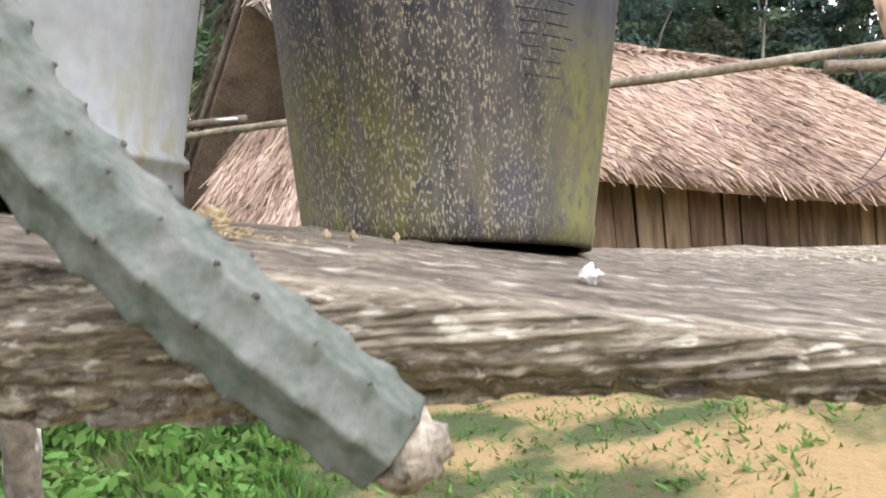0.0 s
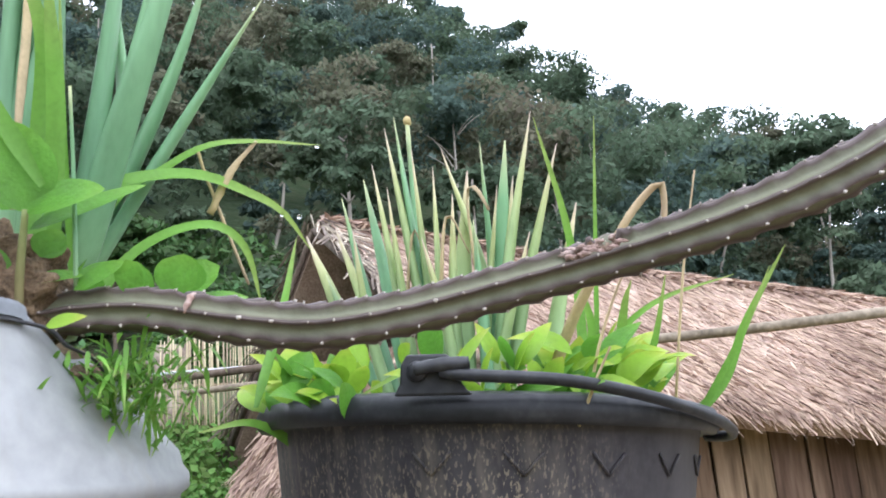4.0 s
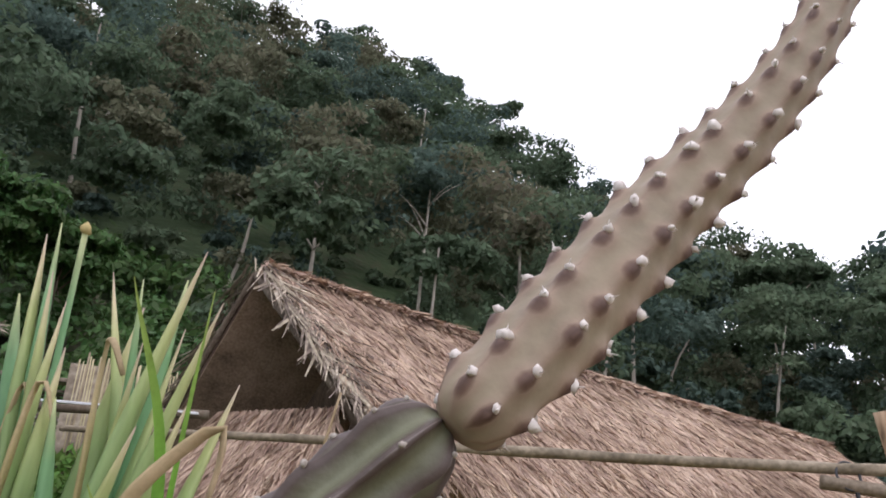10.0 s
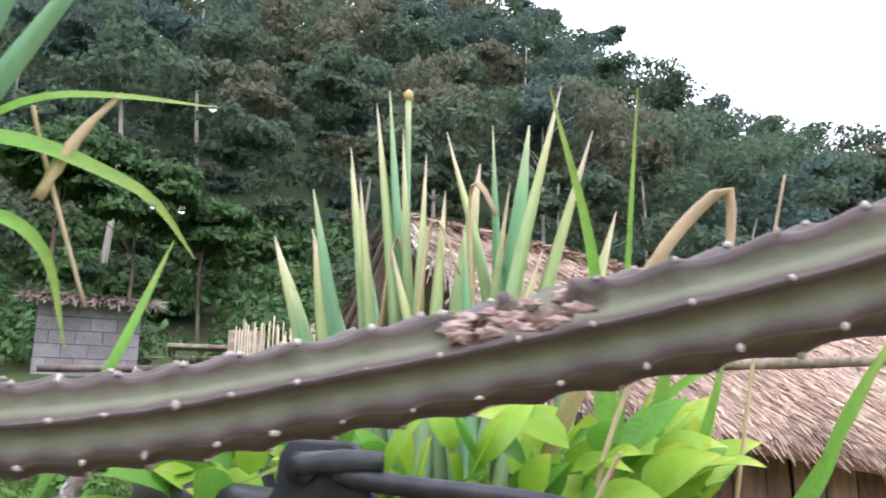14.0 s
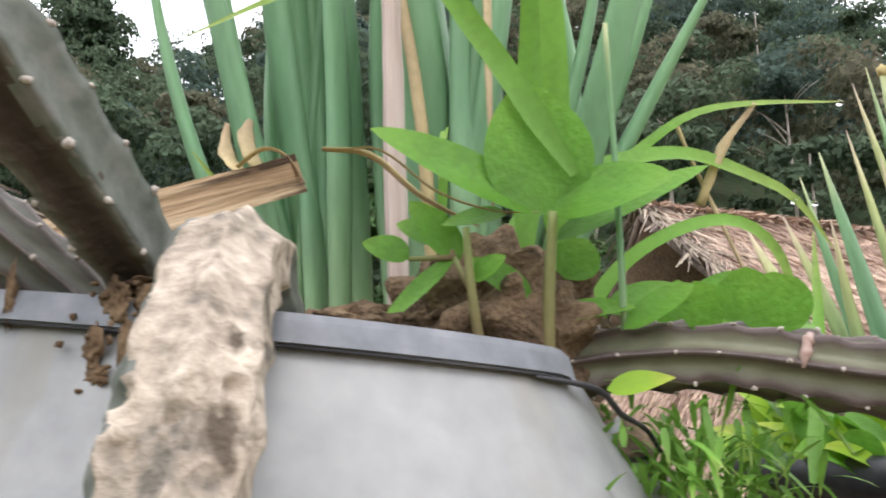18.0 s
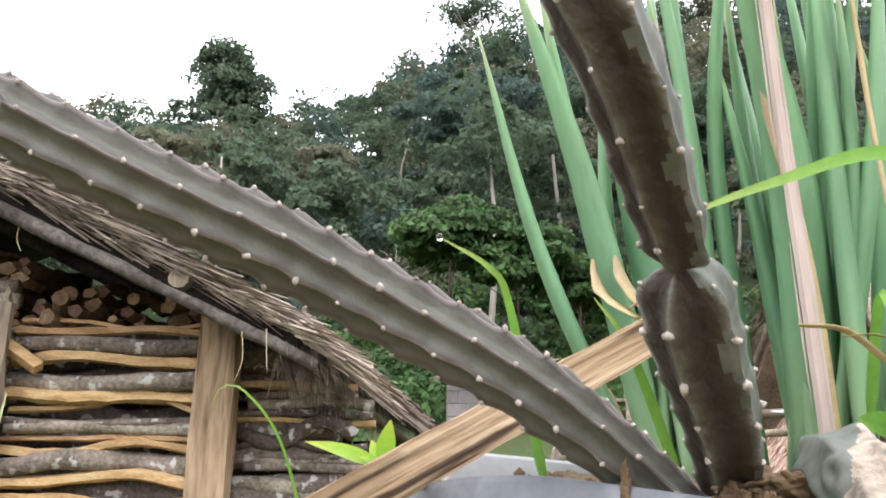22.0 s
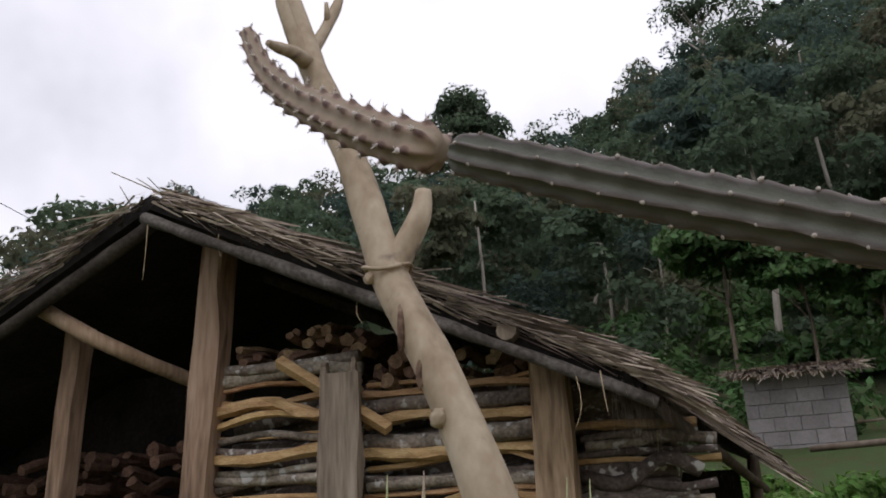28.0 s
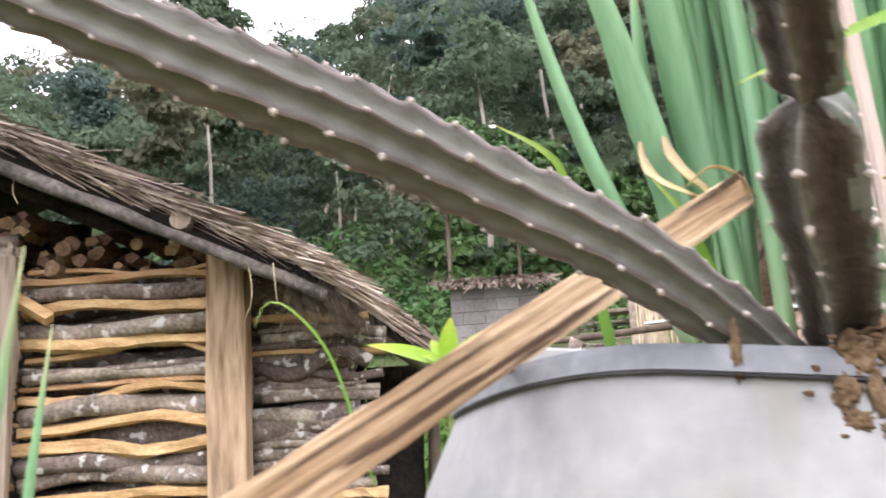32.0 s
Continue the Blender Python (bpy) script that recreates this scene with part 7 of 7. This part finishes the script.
part("seed_head", join([tube([(-0.093, 0.50, 1.44), (-0.082, 0.503, 1.465), (-0.068, 0.507, 1.483)], [0.002, 0.0024, 0.001], 6, 12, rough=0.5, grain=300), tube([(-0.10, 0.5, 1.478), (-0.095, 0.502, 1.46), (-0.075, 0.51, 1.40)], [0.001, 0.001, 0.0008], 5, 10)]), M["dry_leaf"], gr)
M["dew"] = bpy.data.materials.new("dew")
M["dew"].use_nodes = True
db = M["dew"].node_tree.nodes["Principled BSDF"]
db.inputs["Transmission Weight"].default_value, db.inputs["Roughness"].default_value, db.inputs["IOR"].default_value = 1.0, 0.02, 1.33
for p in ((-0.058, 0.522, 1.4425), (-0.036, 0.522, 1.4825), (-0.285, 0.313, 1.466), (-0.05, 0.53, 1.4425)):
    part("dew_drop", blob(p, (0.0014, 0.0014, 0.0016), 1, 2, 0.0), M["dew"], gr)

# onions in the black bucket
on = thing("onion_plant", (0.03, 0.7, 1.3), "clump of onion leaves with yellowed dry tips", "plant")
OT = [(-0.013, 0.728, 1.58), (-0.022, 0.73, 1.572), (0.025, 0.734, 1.551), (0.046, 0.743, 1.531), (0.08, 0.718, 1.546), (0.101, 0.681, 1.555), (-0.1, 0.759, 1.49), (-0.075, 0.765, 1.496), (-0.047, 0.76, 1.537),
      (0.118, 0.672, 1.523), (0.084, 0.718, 1.515), (0.003, 0.70, 1.54), (0.059, 0.70, 1.54), (-0.03, 0.70, 1.53), (0.02, 0.69, 1.52), (0.07, 0.69, 1.50), (-0.06, 0.72, 1.51), (0.035, 0.67, 1.49), (-0.015, 0.67, 1.50), (0.10, 0.70, 1.47),
      (0.05, 0.64, 1.46), (-0.045, 0.68, 1.47), (0.012, 0.64, 1.45), (0.09, 0.65, 1.45), (-0.08, 0.74, 1.45), (0.13, 0.69, 1.48)]
for k, t in enumerate(OT):
    b = (0.03 + (t[0] - 0.03) * 0.45 + rs.normal() * 0.012, 0.69 + (t[1] - 0.69) * 0.4 + rs.normal() * 0.015, 1.298)
    part("leaf", onion_leaf(b, t, rs.uniform(0.0076, 0.0108), rs.normal(size=3) * 0.006, r0=0.8), M["onion"] if k % 4 else M["onion_green"], on)
part("bent_leaf", tube([(0.075, 0.60, 1.30), (0.105, 0.56, 1.37), (0.133, 0.534, 1.413), (0.148, 0.536, 1.433), (0.163, 0.54, 1.446), (0.165, 0.541, 1.436), (0.162, 0.541, 1.415)], [0.004, 0.005, 0.0048, 0.0038, 0.003, 0.002], 8, 30, flat=0.4), M["dry_leaf"], on, "yellow leaf kinked over at its tip")
for pts in ([(0.05, 0.69, 1.40), (0.045, 0.70, 1.49), (0.052, 0.69, 1.50), (0.062, 0.69, 1.48)], [(-0.01, 0.70, 1.40), (0.0, 0.70, 1.47), (0.008, 0.70, 1.45)], [(0.02, 0.66, 1.40), (0.03, 0.66, 1.47), (0.045, 0.66, 1.44)]):
    part("dry_leaf", tube(pts, [0.004, 0.0042, 0.003, 0.0015], 6, 18, flat=0.35), M["dry_leaf"], on)
part("bud_stalk", tube([(0.01, 0.71, 1.3), (0.0, 0.735, 1.45), (-0.003, 0.742, 1.578)], [0.0028, 0.0024, 0.002], 7, 14), M["onion_green"], on)
part("bud", blob((-0.003, 0.742, 1.581), (0.004, 0.004, 0.005), 7, 2, 0.35, 3), M["dry_leaf"], on)
# slim grass blades in the black bucket
bg = thing("tall_grass", (0.1, 0.63, 1.3), "slim arching grass blades growing from the bucket", "grass")
for pts, w in (([(0.09, 0.64, 1.3), (0.123, 0.636, 1.35), (0.165, 0.624, 1.386), (0.218, 0.61, 1.4)], 0.005), ([(0.17, 0.63, 1.3), (0.204, 0.624, 1.33), (0.222, 0.615, 1.368), (0.249, 0.597, 1.414)], 0.006),
               ([(0.115, 0.62, 1.3), (0.116, 0.622, 1.427), (0.097, 0.592, 1.515)], 0.0065), ([(0.12, 0.62, 1.3), (0.13, 0.60, 1.43), (0.137, 0.59, 1.511)], 0.003), ([(0.05, 0.6, 1.3), (0.02, 0.57, 1.35), (-0.03, 0.56, 1.335)], 0.005),
               ([(0.10, 0.60, 1.3), (0.12, 0.59, 1.37), (0.10, 0.58, 1.42)], 0.006), ([(0.14, 0.62, 1.3), (0.16, 0.60, 1.36), (0.17, 0.59, 1.40)], 0.005), ([(0.13, 0.64, 1.3), (0.145, 0.62, 1.38), (0.15, 0.60, 1.40)], 0.009),
               ([(0.18, 0.63, 1.3), (0.215, 0.6, 1.36), (0.235, 0.59, 1.40)], 0.004), ([(-0.06, 0.6, 1.3), (-0.09, 0.57, 1.325), (-0.12, 0.55, 1.322)], 0.006)):
    part("blade", ribbon(pts, w), M["blade"], bg)
for pts in ([(0.105, 0.545, 1.295), (0.113, 0.537, 1.34), (0.126, 0.529, 1.376), (0.144, 0.518, 1.411)], [(0.10, 0.52, 1.31), (0.112, 0.515, 1.335), (0.12, 0.51, 1.35)], [(0.17, 0.62, 1.31), (0.185, 0.61, 1.40), (0.20, 0.6, 1.47)]):
    part("dry_stalk", tube(pts, [0.001, 0.001, 0.0006], 5, 14), M["dry_leaf"], bg)
# leafy weeds all round the rim
lw = thing("leafy_weed", (0.03, 0.6, 1.3), "bright lime green leafy weeds crowding the bucket", "plant")
for k in range(140):
    a = radians(rs.uniform(-165, 15)) if k % 4 else radians(rs.uniform(0, 360))
    r = 0.142 * math.sqrt(rs.uniform(0.35, 1.0))
    b = (BC[0] + r * math.cos(a), BC[1] + r * math.sin(a), 1.318 + rs.uniform(0, 0.035))
    d = (math.cos(a) * rs.uniform(0.1, 0.9) + rs.normal() * 0.4, math.sin(a) * rs.uniform(0.0, 0.8) + rs.normal() * 0.3, rs.uniform(0.25, 1.2))
    part("leaf", leaf(b, d, rs.uniform(0.028, 0.05), rs.uniform(0.014, 0.026), rs.uniform(0.1, 0.5), 0.25, 9, "broad", (rs.normal() * 0.3, -0.6, 1), rs.normal() * 0.1), M["broad_lime"] if rs.rand() < 0.6 else M["broad"], lw)

# ---- branched stick stuck beside the stand ----
sk = thing("branched_stick", (-0.56, 0.17, 1.0), "pale smooth stick with cut side branches and knots", "stick")
part("main_stem", tube([(-0.446, 0.150, 1.02), (-0.460, 0.143, 1.25), (-0.488, 0.135, 1.395), (-0.512, 0.130, 1.459), (-0.531, 0.1265, 1.495), (-0.5495, 0.1235, 1.5265), (-0.573, 0.120, 1.585), (-0.596, 0.1155, 1.635), (-0.613, 0.1125, 1.672), (-0.632, 0.109, 1.722), (-0.640, 0.107, 1.742)],
                       [0.0120, 0.0118, 0.0116, 0.0112, 0.0108, 0.0106, 0.0090, 0.0084, 0.0078, 0.0074, 0.0050], 14, 110, rough=0.10, grain=45), M["stick"], sk)
part("branch", tube([(-0.5490, 0.1250, 1.5290), (-0.5455, 0.1320, 1.5440), (-0.5450, 0.1385, 1.5570), (-0.5462, 0.1409, 1.5680)], [0.0070, 0.0062, 0.0058, 0.0040], 9, 16, rough=0.15, grain=60), M["stick"], sk)
part("branch", tube([(-0.6150, 0.1180, 1.6720), (-0.6205, 0.1290, 1.6930), (-0.6215, 0.1360, 1.7100), (-0.6240, 0.1432, 1.7300)], [0.0042, 0.0036, 0.0032, 0.0020], 8, 16, rough=0.2, grain=60), M["stick"], sk)
part("twig_stub", tube([(-0.6200, 0.1300, 1.6960), (-0.6170, 0.1275, 1.7080)], [0.0022, 0.0012], 6), M["stick"], sk)
part("branch", tube([(-0.6030, 0.1080, 1.6560), (-0.5930, 0.0960, 1.6520), (-0.5830, 0.0840, 1.6455), (-0.5749, 0.0747, 1.6407)], [0.0048, 0.0036, 0.0030, 0.0018], 8, 14, rough=0.2, grain=60), M["stick"], sk)
part("branch", tube([(-0.6080, 0.1090, 1.6600), (-0.6130, 0.1000, 1.6900), (-0.6190, 0.0985, 1.7080)], [0.0046, 0.0040, 0.0034], 8, 12, rough=0.2, grain=60), M["stick"], sk)
part("knot", join([tube([(-0.5505 + 0.0108 * math.cos(a), 0.1232 + 0.0108 * math.sin(a), 1.5285 + 0.002 * math.sin(2 * a)) for a in np.linspace(0, 6.28, 22)], [0.0008, 0.0010], 6, 30, rough=0.5),
                   blob((-0.5510, 0.1140, 1.5240), (0.0026, 0.0022, 0.0026), 3, 3, 0.4)]), M["stick"], sk)
part("knot", blob((-0.5130, 0.1205, 1.4600), (0.0040, 0.0022, 0.0036), 5, 3, 0.4, 3), M["stick"], sk)
part("bark_scar", join([blob((-0.5320, 0.1172, 1.4980), (0.0018, 0.0014, 0.010), 4, 3, 0.3), blob((-0.5220, 0.1190, 1.4780), (0.0014, 0.0014, 0.006), 6, 3, 0.3)]), M["wound"], sk, "dark split in the bark")
# thin dry twigs and vine ends
tw = thing("dry_twig", (-0.338, 0.12, 1.47), "thin dry rootlet hanging from the cactus arm", "twig")
part("twig", tube([(-0.3374, 0.122, 1.474), (-0.3386, 0.1233, 1.4649), (-0.3382, 0.1258, 1.4584), (-0.3401, 0.1263, 1.4521), (-0.3395, 0.1286, 1.4469), (-0.3407, 0.131, 1.4366), (-0.3426, 0.1327, 1.4264), (-0.3433, 0.1341, 1.4202)], [0.00055, 0.0005, 0.0004, 0.0004, 0.0003], 6, 40, rough=0.2, grain=300), M["straw"], tw)
part("twig", tube([(-0.3351, 0.1249, 1.4725), (-0.3357, 0.126, 1.4647), (-0.3381, 0.1264, 1.4571), (-0.3399, 0.1283, 1.4469)], [0.00045, 0.00035, 0.0003], 6, 24, rough=0.2, grain=300), M["straw"], tw)
# onion shoots beside the stick
sh = thing("onion_plant", (-0.53, 0.22, 1.1), "young onion shoots growing below the shed side", "plant")
for b, t, r, m in (((-0.575, 0.172, 1.20), (-0.566, 0.188, 1.441), 0.0052, "onion_green"), ((-0.56, 0.205, 1.2), (-0.549, 0.22, 1.44), 0.004, "onion_green"), ((-0.376, 0.176, 1.2), (-0.364, 0.188, 1.419), 0.0036, "onion_green"),
                   ((-0.57, 0.14, 1.2), (-0.562, 0.147, 1.444), 0.006, "onion"), ((-0.515, 0.27, 1.2), (-0.51, 0.278, 1.417), 0.0038, "onion_green"), ((-0.61, 0.14, 1.2), (-0.603, 0.154, 1.445), 0.004, "onion_green"),
                   ((-0.53, 0.14, 1.2), (-0.523, 0.152, 1.436), 0.0045, "onion"), ((-0.59, 0.16, 1.2), (-0.585, 0.165, 1.415), 0.004, "onion"), ((-0.575, 0.2, 1.2), (-0.57, 0.207, 1.438), 0.004, "onion"), ((-0.555, 0.228, 1.2), (-0.548, 0.234, 1.439), 0.0036, "onion_green")):
    part("leaf", onion_leaf(b, t, r, rs.normal(size=3) * 0.006), M[m], sh)
part("blade", ribbon([(-0.43, 0.41, 1.33), (-0.441, 0.393, 1.395), (-0.455, 0.378, 1.423), (-0.465, 0.369, 1.427), (-0.469, 0.365, 1.415)], 0.0018), M["blade"], sh)
# a leafy seedling behind
se = thing("seedling", (-0.33, 0.34, 1.1), "leafy green seedling standing behind the plank", "plant")
part("stem", tube([(-0.324, 0.351, 1.12), (-0.329, 0.342, 1.31), (-0.330, 0.340, 1.384)], [0.0022, 0.0016, 0.0012], 6, 14), M["stem"], se)
for t, w in (((-0.352, 0.317, 1.397), 0.0115), ((-0.310, 0.358, 1.403), 0.0115), ((-0.327, 0.340, 1.405), 0.0095), ((-0.335, 0.331, 1.389), 0.009), ((-0.321, 0.345, 1.391), 0.008), ((-0.341, 0.345, 1.397), 0.008)):
    b = (-0.330, 0.340, 1.384)
    d = np.subtract(t, b)
    part("leaf", leaf(b, d, np.linalg.norm(d), w, 0.1, 0.2, 9, "broad", (0.3, -0.6, 1)), M["broad_lime"], se)

# ---- cables high over the valley ----
ca = thing("cable", polar(31, 20, 45), "pair of thin dark cables hanging over the valley", "cable")
for o in (0.0, 0.35):
    a, b = polar(31.9 + o * 0.3, 36, 18), polar(30.6 + o, 17.5, 46)
    m = [(a[k] + b[k]) / 2 - (1.2 if k == 2 else 0) for k in range(3)]
    part("wire", tube([a, m, b], [0.018, 0.022, 0.03], 5, 24), M["cable"], ca)
a, b = polar(-88, 21.2, 18), polar(-79.5, 17.9, 26)
cb = part("wire", tube([a, [(a[k] + b[k]) / 2 for k in range(3)], b], [0.01, 0.01], 5, 8), M["cable"], None)
cb.name = "cable_line"
tagged(cb, "single thin cable running off beside the shed roof", "cable")

# ---- pale stake in the meadow and a grey post stump ----
pst = part("post_stump", tube([(-0.522, 0.985, -0.05), (-0.517, 0.988, 0.8), (-0.513, 0.99, 1.410)], [0.024, 0.022, 0.020], 11, 40, rough=0.3, grain=24), M["log"], None)
tagged(pst, "grey upright post spotted with lichen behind the stand", "post")
ps = part("ground_stake", tube([(-1.42, 2.56, -0.05), (-1.385, 2.58, 0.3), (-1.365, 2.60, 0.53)], [0.052, 0.047, 0.045], 10, 24, rough=0.25, grain=14), M["bark_pale"], None)
tagged(ps, "short whitish weathered stake standing in the weeds", "stake")
